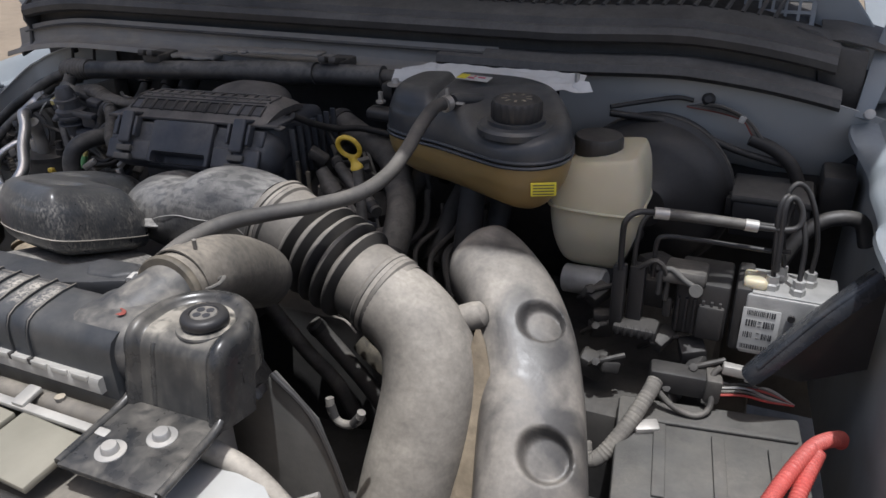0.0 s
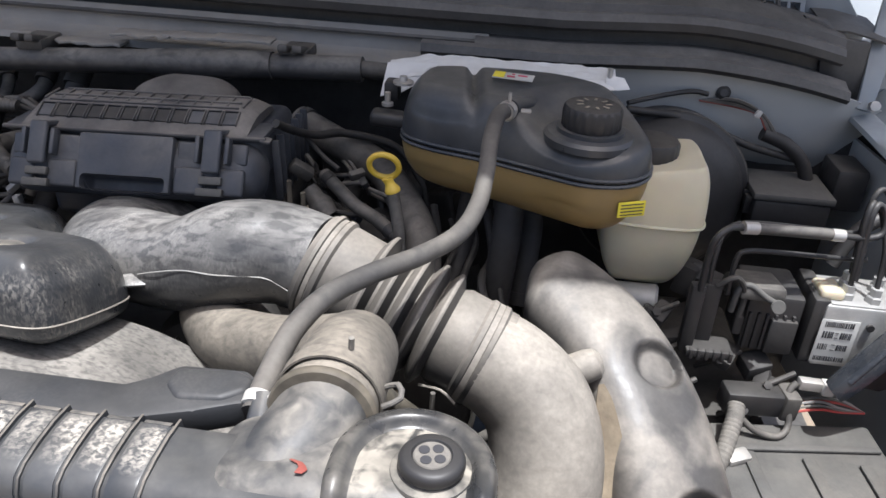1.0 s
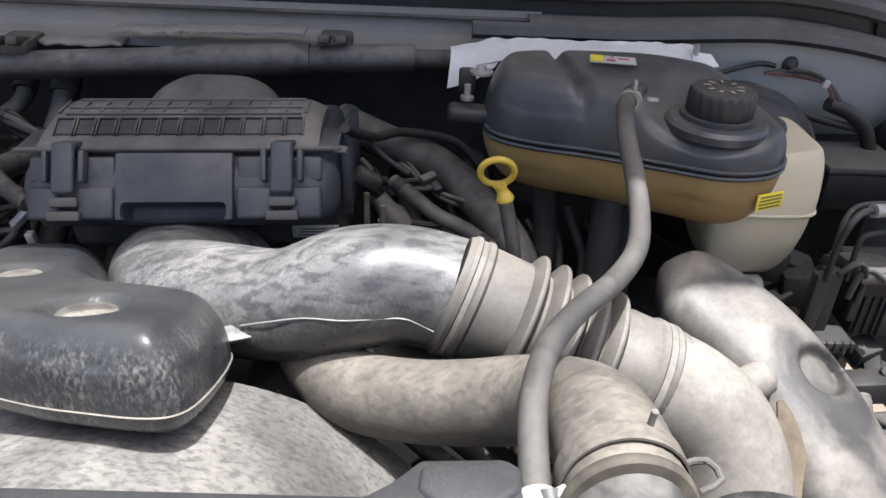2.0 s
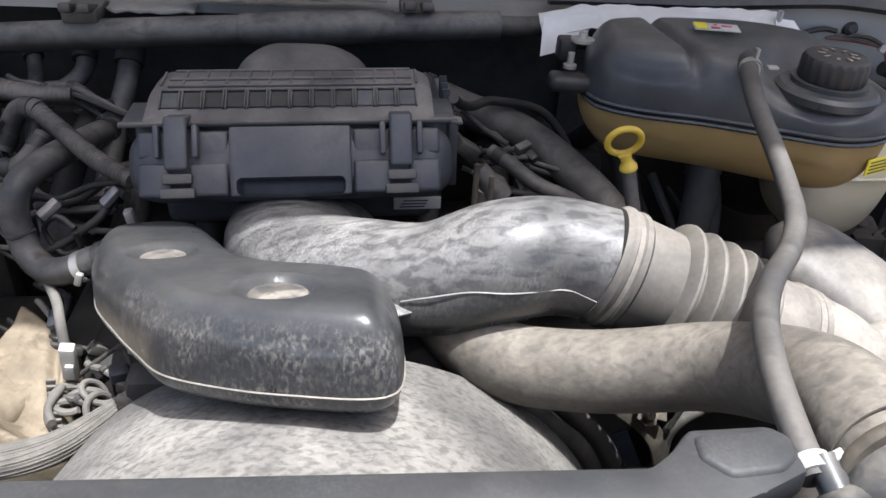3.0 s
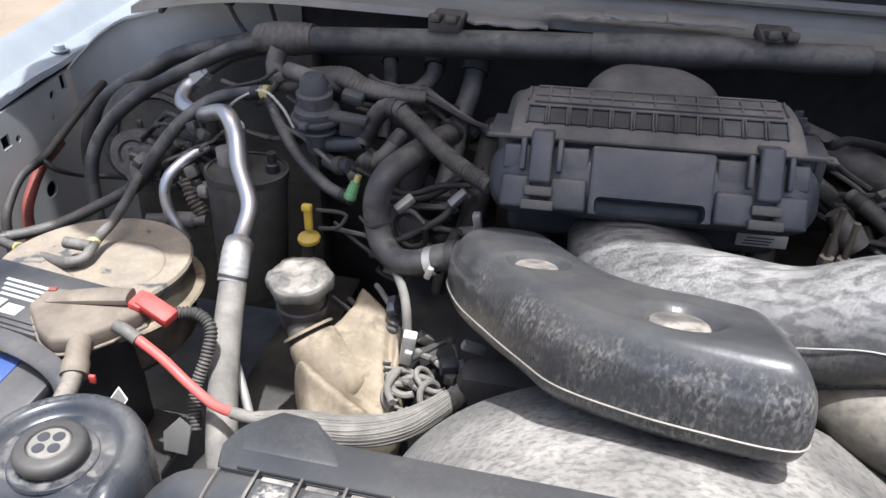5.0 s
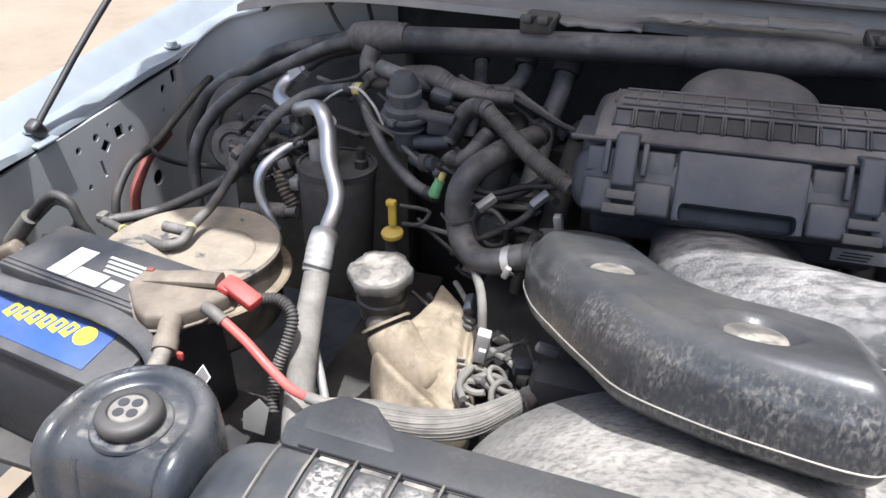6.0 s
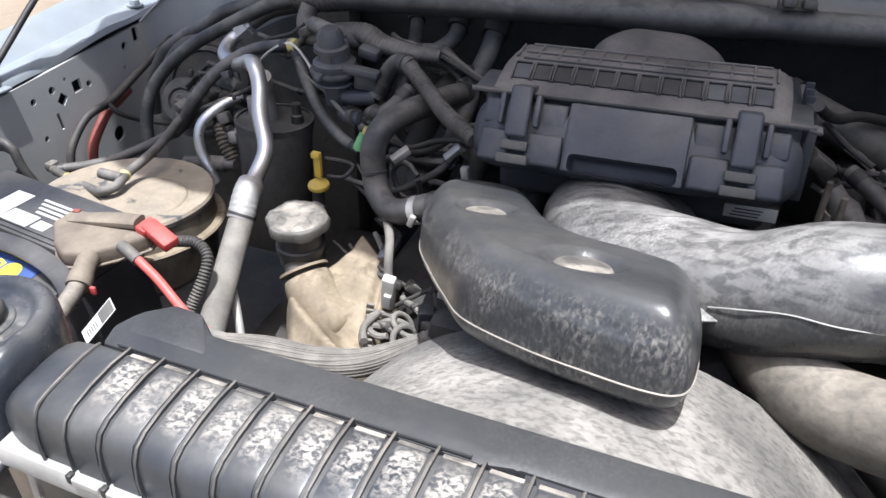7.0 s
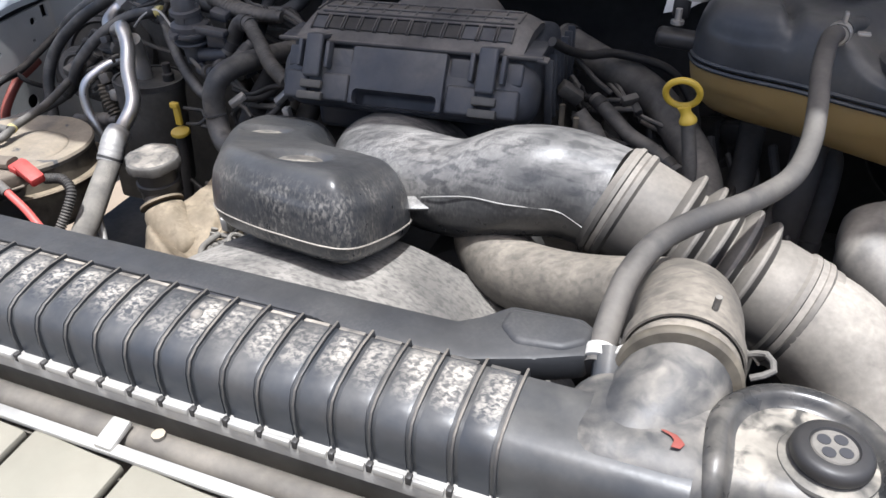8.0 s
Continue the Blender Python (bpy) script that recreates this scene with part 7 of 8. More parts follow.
for i in range(4):
    single("hose_fitting", lathe([(0.008, 0.0), (0.010, 0.002), (0.010, 0.012), (0.007, 0.014), (0.007, 0.024), (0.0, 0.024)], (-1.225 + 0.013 * i, 1.045 + 0.006 * (i % 2), 1.060 + 0.004 * i), (0.8, 0.2, 0.3 + 0.1 * i), 14), (M_RUBBER, M_BLACK, M_RUBBER, M_LOOM)[i], "small dusty hose fitting below the regulator", "fitting", "regulator fittings")

wire("cable", [(-1.352, 1.105, 1.118), (-1.330, 1.095, 1.098), (-1.300, 1.085, 1.090), (-1.272, 1.06, 1.085), (-1.245, 1.05, 1.07)], 0.0032, M_LOOM, "thin grey cable passing below the regulator", n=8)
wire("cable", [(-1.455, 1.15, 1.10), (-1.430, 1.14, 1.125), (-1.395, 1.13, 1.140), (-1.370, 1.125, 1.150), (-1.350, 1.13, 1.165)], 0.0030, M_WIRE, "thin black cable behind the yellow tape", n=8)
wire("cable", [(-1.180, 1.05, 1.035), (-1.165, 1.02, 1.000), (-1.140, 0.99, 0.985), (-1.115, 0.97, 1.000), (-1.10, 0.96, 1.02)], 0.0040, M_RUBBER, "dusty cable loop under the vent hose", n=8)

# loose wiring among the left-hand parts
rw = random.Random(11)
ANCH = [((-1.30, 1.10, 1.09), (-1.17, 1.08, 1.06)), ((-1.26, 1.08, 1.05), (-1.13, 1.03, 1.05)), ((-1.20, 1.05, 1.02), (-1.07, 0.99, 1.06)), ((-1.15, 1.02, 1.03), (-1.04, 0.96, 1.04)), ((-1.33, 1.12, 1.12), (-1.22, 1.10, 1.12)), ((-1.56, 1.14, 1.02), (-1.44, 1.10, 1.06)), ((-1.52, 1.12, 1.00), (-1.45, 1.07, 1.00)), ((-1.64, 1.17, 0.99), (-1.52, 1.12, 1.02)), ((-1.20, 0.93, 0.94), (-1.10, 0.90, 0.93)), ((-1.17, 0.96, 0.97), (-1.12, 0.90, 0.95)), ((-1.12, 0.83, 0.90), (-1.02, 0.80, 0.90)), ((-1.10, 0.87, 0.92), (-1.03, 0.84, 0.93)), ((-0.66, 1.05, 1.10), (-0.56, 0.98, 1.08)), ((-0.65, 1.08, 1.13), (-0.58, 1.03, 1.12)), ((-1.24, 1.16, 1.14), (-1.10, 1.16, 1.12)), ((-1.25, 1.20, 1.10), (-1.08, 1.18, 1.08)), ((-1.58, 1.13, 1.03), (-1.47, 1.10, 1.08)), ((-1.45, 1.16, 1.12), (-1.33, 1.13, 1.15)), ((-1.43, 1.14, 1.06), (-1.33, 1.12, 1.08)), ((-1.62, 1.14, 1.00), (-1.50, 1.09, 0.99)), ((-1.25, 1.02, 1.00), (-1.13, 0.95, 0.99)), ((-1.20, 1.15, 1.15), (-1.06, 1.13, 1.10)), ((-0.62, 1.10, 1.13), (-0.50, 1.02, 1.09)), ((-0.60, 0.98, 1.09), (-0.49, 0.93, 1.06))]
for a, b in ANCH:
    for k in range(2):
        a, b = Vector(a), Vector(b)
        m = (a + b) / 2 + Vector((rw.uniform(-0.02, 0.02), rw.uniform(-0.02, 0.02), rw.uniform(-0.025, 0.03)))
        d = Vector((rw.uniform(-0.015, 0.015), rw.uniform(-0.015, 0.015), rw.uniform(-0.015, 0.015)))
        k2 = thing("wiring_branch", a, "thin dusty wiring branch with a small plug", "wire loom", "wiring branches")
        part("wire", sweep([a + d, (a * 2 + m) / 3 + d * 0.5, m, (b * 2 + m) / 3 - d * 0.5, b - d], rw.uniform(0.0028, 0.0048), n=8, step=0.008), rw.choice([M_WIRE, M_RUBBER, M_WIRE, M_LOOM]), k2)
        part("plug", rbox(b - d, (rw.uniform(0.014, 0.024), rw.uniform(0.010, 0.014), rw.uniform(0.010, 0.014)), 0.002, (rw.uniform(-40, 40), rw.uniform(-40, 40), rw.uniform(0, 180))), rw.choice([M_BLACK, M_RUBBER, M_BOX, M_GREYP]), k2)
        part("collar", rbox(m, (0.010, 0.010, 0.010), 0.003, (rw.uniform(0, 90), rw.uniform(0, 90), 0)), M_WIRE, k2)

# compressor brackets in front of the blower
cb = thing("compressor_bracket", (-1.53, 1.12, 1.0), "dusty grey bracket with bolts and straps by the blower", "bracket")
for i, (x, y, z, a) in enumerate([(-1.565, 1.120, 1.000, 20), (-1.535, 1.108, 1.020, -15), (-1.500, 1.105, 1.030, 35), (-1.520, 1.105, 0.985, 60)]):
    part("strap", rbox((x, y, z), (0.060, 0.008, 0.014), 0.003, (15, a, 10)), M_RUBBER, cb)
    part("bolt", lathe([(0.009, 0.0), (0.009, 0.003), (0.006, 0.004), (0.006, 0.012), (0.0, 0.013)], (x + 0.018, y - 0.004, z + 0.004), (0.1, -0.9, 0.4), 6), M_STEEL, cb)
part("ring", lathe([(0.030, 0.0), (0.036, 0.0), (0.036, 0.010), (0.030, 0.012), (0.020, 0.010), (0.020, 0.0)], (-1.572, 1.130, 0.985), (0.15, -0.9, 0.35), 32), M_RUBBER, cb, "dusty pulley ring")
part("ring", lathe([(0.020, 0.0), (0.024, 0.002), (0.024, 0.016), (0.014, 0.018), (0.0, 0.018)], (-1.572, 1.128, 0.985), (0.15, -0.9, 0.35), 28), M_LOOM, cb)

# ---- below the upper radiator hose ----
wire("coolant_hose", [(-0.385, 0.855, 0.72), (-0.381, 0.85, 0.768), (-0.381, 0.85, 0.810), (-0.362, 0.85, 0.842), (-0.325, 0.85, 0.862), (-0.274, 0.85, 0.865), (-0.219, 0.855, 0.854), (-0.165, 0.87, 0.826)], 0.0085, M_RUBBER, "slim dusty hose arching low in the engine bay", "hose", 16)
br = thing("engine_bracket", (-0.41, 0.84, 0.80), "curved dark steel bracket low beside the engine", "bracket")
part("arm", sweep([(-0.500, 0.845, 0.900, 0.013, 0.005), (-0.477, 0.84, 0.886, 0.013, 0.005), (-0.442, 0.84, 0.859, 0.013, 0.005), (-0.414, 0.84, 0.831, 0.013, 0.005), (-0.395, 0.84, 0.800, 0.013, 0.005), (-0.378, 0.84, 0.745, 0.013, 0.005)], n=12, power=4, up=(0.3, -1, 0.3)), M_GRIME, br)
# bolt and tab are coloured dark for the shade down here
part("bolt", lathe([(0.0, 0.010), (0.007, 0.010), (0.008, 0.0), (0.014, 0.0), (0.014, -0.004)], (-0.428, 0.826, 0.868), (0.1, -0.5, 0.85), 6), M_GRIME, br, "dark bolt head")
part("tab", rbox((-0.420, 0.836, 0.866), (0.046, 0.006, 0.018), 0.003, (-60, 20, 0)), M_GRIME, br)
for a, b, c in ((-0.433, 0.892, -0.421), (-0.379, 0.890, -0.388)):
    wire("engine_wire", [(a, 0.832, b + 0.03), (a, 0.832, b), (0.5 * (a + c), 0.835, 0.862), (c, 0.838, 0.835)], 0.0035, M_LOOM, "dusty wire low beside the engine", "wire", 8, "low engine wires")
wire("engine_loom", [(-0.64, 0.80, 0.985), (-0.62, 0.80, 0.956), (-0.565, 0.80, 0.892), (-0.516, 0.80, 0.845), (-0.482, 0.80, 0.780)], 0.012, M_RUBBER, "dark loom running down behind the fan shroud", "wire loom", 12)
wire("engine_hose", [(-0.575, 0.835, 0.925), (-0.557, 0.84, 0.901), (-0.516, 0.84, 0.859), (-0.477, 0.84, 0.814), (-0.440, 0.845, 0.750)], 0.014, M_THIN, "dark hose running down beside the engine", "hose", 14)
wire("coolant_pipe", [(-0.268, 0.915, 0.788), (-0.247, 0.92, 0.776), (-0.212, 0.92, 0.757), (-0.175, 0.92, 0.728)], 0.013, M_STEEL, "short bare metal pipe low in the engine bay", "pipe", 16)

# ---- between air box and expansion tank ----
dp = thing("engine_dipstick", (-0.50, 0.87, 1.05), "yellow ring dipstick handle on a dark tube", "dipstick")
RP = [(-0.510 + 0.0175 * math.cos(a), 0.876 - 0.006 * math.sin(a), 1.213 + 0.0165 * math.sin(a)) for a in span(0, 2 * math.pi, 25)]
part("ring", sweep(RP, 0.0036, n=10, step=0.004), M_YELLOW, dp, "yellow finger ring")
part("shank", sweep([(-0.506, 0.877, 1.198, 0.0075, 0.005), (-0.503, 0.877, 1.191, 0.006, 0.005), (-0.500, 0.877, 1.184, 0.0095, 0.0095), (-0.499, 0.877, 1.181, 0.0095, 0.0095)], n=14, step=0.002), M_YELLOW, dp)
part("tube", sweep([(-0.4995, 0.877, 1.183), (-0.493, 0.870, 1.155), (-0.487, 0.860, 1.125), (-0.48, 0.85, 1.05)], 0.0078, n=14), M_RUBBER, dp)
wire("hose", [(-0.70, 1.17, 1.15), (-0.64, 1.14, 1.135), (-0.562, 1.100, 1.117), (-0.503, 1.020, 1.094), (-0.470, 0.950, 1.070), (-0.46, 0.88, 1.03)], 0.024, M_RUBBER, "thick dark hose sloping down behind the duct", "hose", 20)
wire("cable", [(-0.675, 0.985, 1.212), (-0.66, 1.02, 1.19), (-0.640, 1.06, 1.172), (-0.607, 1.100, 1.163), (-0.539, 1.120, 1.142), (-0.50, 1.11, 1.10), (-0.483, 1.100, 1.05)], 0.006, M_WIRE, "black cable from the air box to the dark hose", n=10)
wire("cable", [(-0.655, 1.055, 1.168), (-0.625, 1.035, 1.150), (-0.60, 1.02, 1.140)], 0.0035, M_WIRE, "dark rod beside the air box", "rod")
wire("hose", [(-0.62, 1.02, 1.13), (-0.600, 1.000, 1.124), (-0.567, 0.980, 1.106), (-0.536, 0.960, 1.100), (-0.50, 0.93, 1.09)], 0.0095, M_RUBBER, "short dusty hose from a sensor", "hose", 14)
se = thing("sensor", (-0.635, 1.0, 1.08), "dusty electrical sensor with plug beside the air box", "sensor")
part("plug", rbox((-0.652, 1.015, 1.136), (0.034, 0.020, 0.018), 0.004, (10, 35, 20)), M_RUBBER, se)
part("body", lathe([(0.016, -0.02), (0.018, 0.0), (0.013, 0.01), (0.011, 0.028)], (-0.620, 0.99, 1.098), (-0.5, 0.2, 0.6), 20), M_RUBBER, se)
part("tip", lathe([(0.008, -0.02), (0.008, 0.02)], (-0.632, 0.985, 1.075), (0.1, 0, 1), 14), M_TAN, se)
for x, h in ((-0.648, 1.15), (-0.630, 1.135)):
    k = thing("stud_bolt", (x, 0.94, 1.05), "thin steel stud standing beside the air box", "bolt", "steel studs")
    part("rod", sweep([(x, 0.945, 1.04), (x, 0.945, h)], 0.0035, n=10, step=0.02), M_GRIME, k)
    part("nut", lathe([(0.008, -0.004), (0.008, 0.005), (0.005, 0.006)], (x, 0.945, 1.085), n=6), M_TAN, k)
wire("hose", [(-0.42, 1.08, 1.125), (-0.37, 1.06, 1.122), (-0.345, 1.045, 1.105), (-0.329, 1.030, 1.087), (-0.330, 1.000, 1.045), (-0.335, 0.98, 0.98)], 0.0175, M_DARK, "dark bent hose under the expansion tank", "hose", 20)
wire("hose", [(-0.36, 0.99, 1.14), (-0.36, 0.975, 1.09), (-0.365, 0.96, 1.02), (-0.37, 0.95, 0.95)], 0.020, M_DARK, "dark hose dropping from the expansion tank", "hose", 20)
for i in range(10):
    x = -0.60 + 0.026 * i
    wire("cable", [(x, 1.06, 1.06 + 0.01 * (i % 3)), (x + 0.015, 1.0 + 0.01 * (i % 4), 1.04), (x + 0.005, 0.94, 1.03 - 0.01 * (i % 2)), (x + 0.03, 0.90, 0.98)], 0.004 + 0.0012 * (i % 3), M_WIRE, "dark cable among the parts behind the duct", n=8, group="cables behind the duct")

# ---- brake unit ----
bu = thing("brake_hydraulic_unit", (0.09, 0.96, 0.96), "cast metal brake hydraulic block with white printed label", "brake unit")
part("block", rbox((0.108, 0.966, 1.014), (0.112, 0.080, 0.092), 0.004), M_CAST, bu)
part("end_cap", lathe([(0.030, 0.0), (0.030, 0.03), (0.026, 0.035), (0.0, 0.035)], (0.160, 0.966, 1.005), (1, 0.1, 0.1), 28), M_BLACK, bu)
lb = part("label", rbox((0.074, 0.9245, 1.008), (0.047, 0.0014, 0.066), 0.0004, (0, 0, 0)), M_LABELW, bu, "white label with black code bars")
rl0 = random.Random(8)
for z, x0, x1, tall in ((1.0345, 0.056, 0.092, 0.008), (0.9815, 0.054, 0.092, 0.007), (1.0185, 0.056, 0.068, 0.010), (1.0185, 0.078, 0.091, 0.010), (1.0000, 0.055, 0.067, 0.009), (1.0000, 0.078, 0.091, 0.009)):
    x = x0
    while x < x1:
        w = rl0.choice((0.0008, 0.0013, 0.0022))
        part("print", rbox((x + w / 2, 0.9236, z), (w, 0.0012, tall), 0.0002), M_INKHOLE, lb)
        x += w + rl0.choice((0.0008, 0.0012))
for z in (1.022, 1.015, 1.004, 0.996):
    part("print", rbox((0.0735, 0.9236, z), (0.0045, 0.0012, 0.0012), 0.0002), M_GREYP, lb)
part("top_plate", rbox((0.110, 0.966, 1.0605), (0.104, 0.074, 0.003), 0.001), M_CAST, bu, "bare machined top face")
part("side_case", rbox((0.048, 0.972, 1.016), (0.022, 0.086, 0.098), 0.006), M_BLACK, bu, "black plastic side of the brake unit")
part("pad", rbox((0.060, 0.958, 1.0665), (0.030, 0.044, 0.014), 0.005, (-6, 0, 0), 3), M_MILK, bu, "yellowed rubber pad")
part("front_boss", lathe([(0.0085, 0.0), (0.0085, 0.002), (0.006, 0.003), (0.0, 0.003)], (0.140, 0.925, 1.010), (0, -1, 0), 18), M_CAST, bu)
for dx, dy in ((-0.022, -0.012), (0.010, -0.016), (-0.012, 0.020), (0.024, 0.014)):
    nt = part("union_nut", lathe([(0.010, 0.0), (0.010, 0.014), (0.008, 0.016), (0.008, 0.026), (0.0, 0.026)], (0.102 + dx, 0.960 + dy, 1.056), (0, 0, 1), 6), M_CAST, bu)
part("stamp", rbox((0.152, 0.9245, 1.045), (0.014, 0.0014, 0.012), 0.0003), M_LABELW, bu)
part("bolt_head", lathe([(0.005, 0.0), (0.005, 0.004), (0.0, 0.004)], (0.110, 0.925, 1.035), (0, -1, 0), 12), M_BLACK, bu)
ec = thing("brake_controller", (-0.02, 0.98, 0.98), "black plastic controller with a pale locking lever", "controller")
part("case", rbox((-0.004, 0.980, 1.015), (0.072, 0.085, 0.085), 0.006), M_BLACK, ec)
part("cover", rbox((-0.030, 0.955, 1.062), (0.058, 0.07, 0.020), 0.006, (-10, 0, 0)), M_RUBBER, ec)
part("lever", sweep([(-0.062, 0.93, 1.035), (-0.060, 0.925, 1.072), (-0.048, 0.925, 1.078), (-0.026, 0.920, 1.065), (-0.010, 0.918, 1.058)], 0.0042, n=10), M_GREYP, ec)
part("lever_pad", lathe([(0.003, 0.0), (0.0085, 0.0), (0.0095, 0.002), (0.0085, 0.004), (0.003, 0.004)], (-0.012, 0.914, 1.057), (0, -0.9, 0.4), 18), M_GREYP, ec)
part("side_box", rbox((0.010, 0.940, 1.000), (0.036, 0.020, 0.052), 0.004), M_DARK, ec)
part("latch", rbox((-0.048, 0.934, 1.014), (0.012, 0.010, 0.030), 0.003), M_BLACK, ec)
for i in range(6):
    part("fin", rbox((-0.034 + i * 0.011, 0.936, 1.005), (0.004, 0.006, 0.055), 0.001), M_BLACK, ec)
BP = [[(-0.113, 0.905, 1.075), (-0.114, 0.902, 1.125), (-0.111, 0.898, 1.152), (-0.098, 0.905, 1.163), (-0.075, 0.919, 1.160), (-0.02, 0.930, 1.156), (0.048, 0.943, 1.150), (0.085, 0.950, 1.148), (0.100, 0.955, 1.155), (0.098, 0.960, 1.175), (0.086, 0.958, 1.190), (0.078, 0.950, 1.175), (0.082, 0.945, 1.09)],
      [(-0.098, 0.925, 1.06), (-0.098, 0.93, 1.11), (-0.090, 0.940, 1.143), (-0.06, 0.955, 1.150), (0.02, 0.965, 1.146), (0.070, 0.972, 1.142), (0.088, 0.975, 1.15), (0.083, 0.965, 1.185), (0.076, 0.955, 1.190), (0.072, 0.948, 1.165), (0.080, 0.946, 1.08)],
      [(-0.072, 0.930, 1.06), (-0.072, 0.930, 1.110), (-0.062, 0.932, 1.122), (-0.02, 0.945, 1.118), (0.04, 0.958, 1.112), (0.075, 0.962, 1.110), (0.095, 0.958, 1.114)],
      [(0.092, 0.980, 1.08), (0.080, 0.968, 1.15), (0.079, 0.965, 1.190), (0.088, 0.970, 1.205), (0.102, 0.976, 1.195), (0.116, 0.976, 1.165), (0.126, 0.975, 1.12), (0.126, 0.974, 1.08)],
      [(0.112, 0.945, 1.08), (0.110, 0.955, 1.13), (0.100, 0.965, 1.165), (0.092, 0.968, 1.18), (0.086, 0.966, 1.17), (0.084, 0.962, 1.14)]]
for i, pts in enumerate(BP):
    k = thing("brake_pipe", pts[0], "bent black steel brake pipe running to the brake unit", "pipe", "brake pipes")
    part("pipe", sweep(pts, 0.0034 if i != 0 else 0.0042, n=12, step=0.005), M_BLACK, k)
    if i == 0:
        part("sleeve", sweep([(-0.072, 0.919, 1.160), (-0.02, 0.930, 1.156), (0.040, 0.942, 1.151)], 0.0072, n=14), M_RUBBER, k, "dusty rubber sleeve")
        part("collar", sweep([(-0.078, 0.917, 1.1605), (-0.060, 0.922, 1.159)], 0.0080, n=14), M_STEEL, k, "pale collar")
        part("collar", sweep([(0.034, 0.941, 1.1515), (0.050, 0.944, 1.150)], 0.0080, n=14), M_STEEL, k)
pb = thing("pipe_bracket", (-0.10, 0.92, 0.95), "black upright bracket holding the brake pipes", "bracket")
part("post", rbox((-0.114, 0.912, 1.030), (0.018, 0.016, 0.100), 0.003), M_BLACK, pb)
part("post", rbox((-0.092, 0.930, 1.03), (0.022, 0.02, 0.09), 0.003), M_BLACK, pb)
part("foot", rbox((-0.085, 0.915, 0.985), (0.06, 0.04, 0.012), 0.003), M_BLACK, pb)
for i in range(6):
    part("comb", rbox((-0.108 + i * 0.010, 0.897, 0.985), (0.005, 0.008, 0.014), 0.001), M_BLACK, pb)
wire("cable", [(-0.09, 0.92, 1.075), (-0.068, 0.92, 1.09), (-0.052, 0.925, 1.065), (-0.052, 0.925, 1.03)], 0.004, M_WIRE, "thin black cable beside the bracket")
rk = random.Random(4)
for at, sz in (((-0.155, 0.95, 1.015), 0.022), ((-0.14, 0.93, 0.97), 0.024), ((-0.13, 0.90, 0.93), 0.026), ((0.0, 0.93, 0.935), 0.028), ((-0.03, 0.90, 0.91), 0.022), ((-0.07, 1.05, 1.0), 0.035), ((-0.06, 0.95, 0.95), 0.022), ((-0.02, 1.02, 1.03), 0.024)):
    k = thing("dark_bracket", at, "dark bracket with bolts below the brake unit", "bracket", "dark brackets")
    for i in range(3):
        part("plate", rbox(Vector(at) + Vector((rk.uniform(-1, 1), rk.uniform(-1, 1), rk.uniform(-1, 1))) * sz * 0.6, (sz * rk.uniform(0.8, 2.0), sz * rk.uniform(0.5, 1.2), sz * rk.uniform(0.5, 1.3)), 0.004, (rk.uniform(-25, 25), rk.uniform(-25, 25), rk.uniform(0, 90))), M_DARK, k)
    part("bolt", lathe([(0.006, 0.0), (0.006, 0.005), (0.0, 0.006)], Vector(at) + Vector((0, -sz, sz * 0.3)), (0, -0.7, 0.7), 6), M_DARK, k)
    part("pipe", sweep([Vector(at) + Vector((-sz, 0, -sz)), Vector(at) + Vector((0, -sz * 0.8, sz * 0.2)), Vector(at) + Vector((sz * 1.4, -0.2 * sz, sz * 0.6))], 0.004, n=8), M_WIRE, k)
mc = thing("master_cylinder", (-0.19, 1.08, 0.99), "dark cast brake master cylinder in front of the booster", "cylinder")
part("barrel", lathe([(0.0, 0.0), (0.02, 0.0), (0.024, 0.01), (0.024, 0.15), (0.03, 0.155), (0.03, 0.17)], (-0.165, 1.0, 1.0), (0.1, 1, 0.1), 24), M_DARK, mc)
rl = thing("relay_box", (0.065, 1.21, 1.03), "black relay box with a dusty grey lid", "relay box")
part("case", rbox((0.068, 1.222, 1.060), (0.115, 0.100, 0.060), 0.006), M_BLACK, rl)
part("lid", rbox((0.068, 1.222, 1.096), (0.122, 0.106, 0.012), 0.004), M_GREYP, rl, "dusty lid")
for i in range(4):
    part("clip", rbox((0.006 + 0.003 * (i % 2), 1.19 + i * 0.022, 1.075), (0.012, 0.012, 0.03), 0.002), M_BLACK, rl)
part("cover_side", rbox((0.160, 1.25, 1.10), (0.05, 0.08, 0.07), 0.008), M_BLACK, rl)
hv = thing("hydraulic_hose", (0.15, 1.08, 1.05), "curved black hose beside the relay box", "hose")
part("tube", sweep([(0.09, 1.04, 1.06), (0.11, 1.05, 1.10), (0.14, 1.06, 1.125), (0.18, 1.07, 1.125), (0.195, 1.07, 1.09)], 0.011, n=14), M_BLACK, hv)
# loose wiring on the firewall panel
for i in range(6):
    wire("wire", [(-0.085 + 0.004 * i, 1.255, 1.212 + 0.001 * i), (-0.03, 1.248 - 0.002 * i, 1.208 + 0.003 * i), (0.005 + 0.002 * i, 1.245, 1.200), (0.02 + 0.006 * i, 1.246, 1.180 - 0.004 * i), (0.035 + 0.006 * i, 1.25, 1.160 - 0.002 * (i % 3))], 0.0016, (M_REDD, M_LOOM, M_LOOM, M_WIRE, M_LOOM, M_LOOM)[i], "thin coloured wire in a loose bundle", "wire", 6, "loose wires")
single("wire_clip", rbox((0.004, 1.244, 1.202), (0.010, 0.010, 0.012), 0.002, (0, 20, 0)), M_CLIPW, "small white clip on the loose wires", "clip")
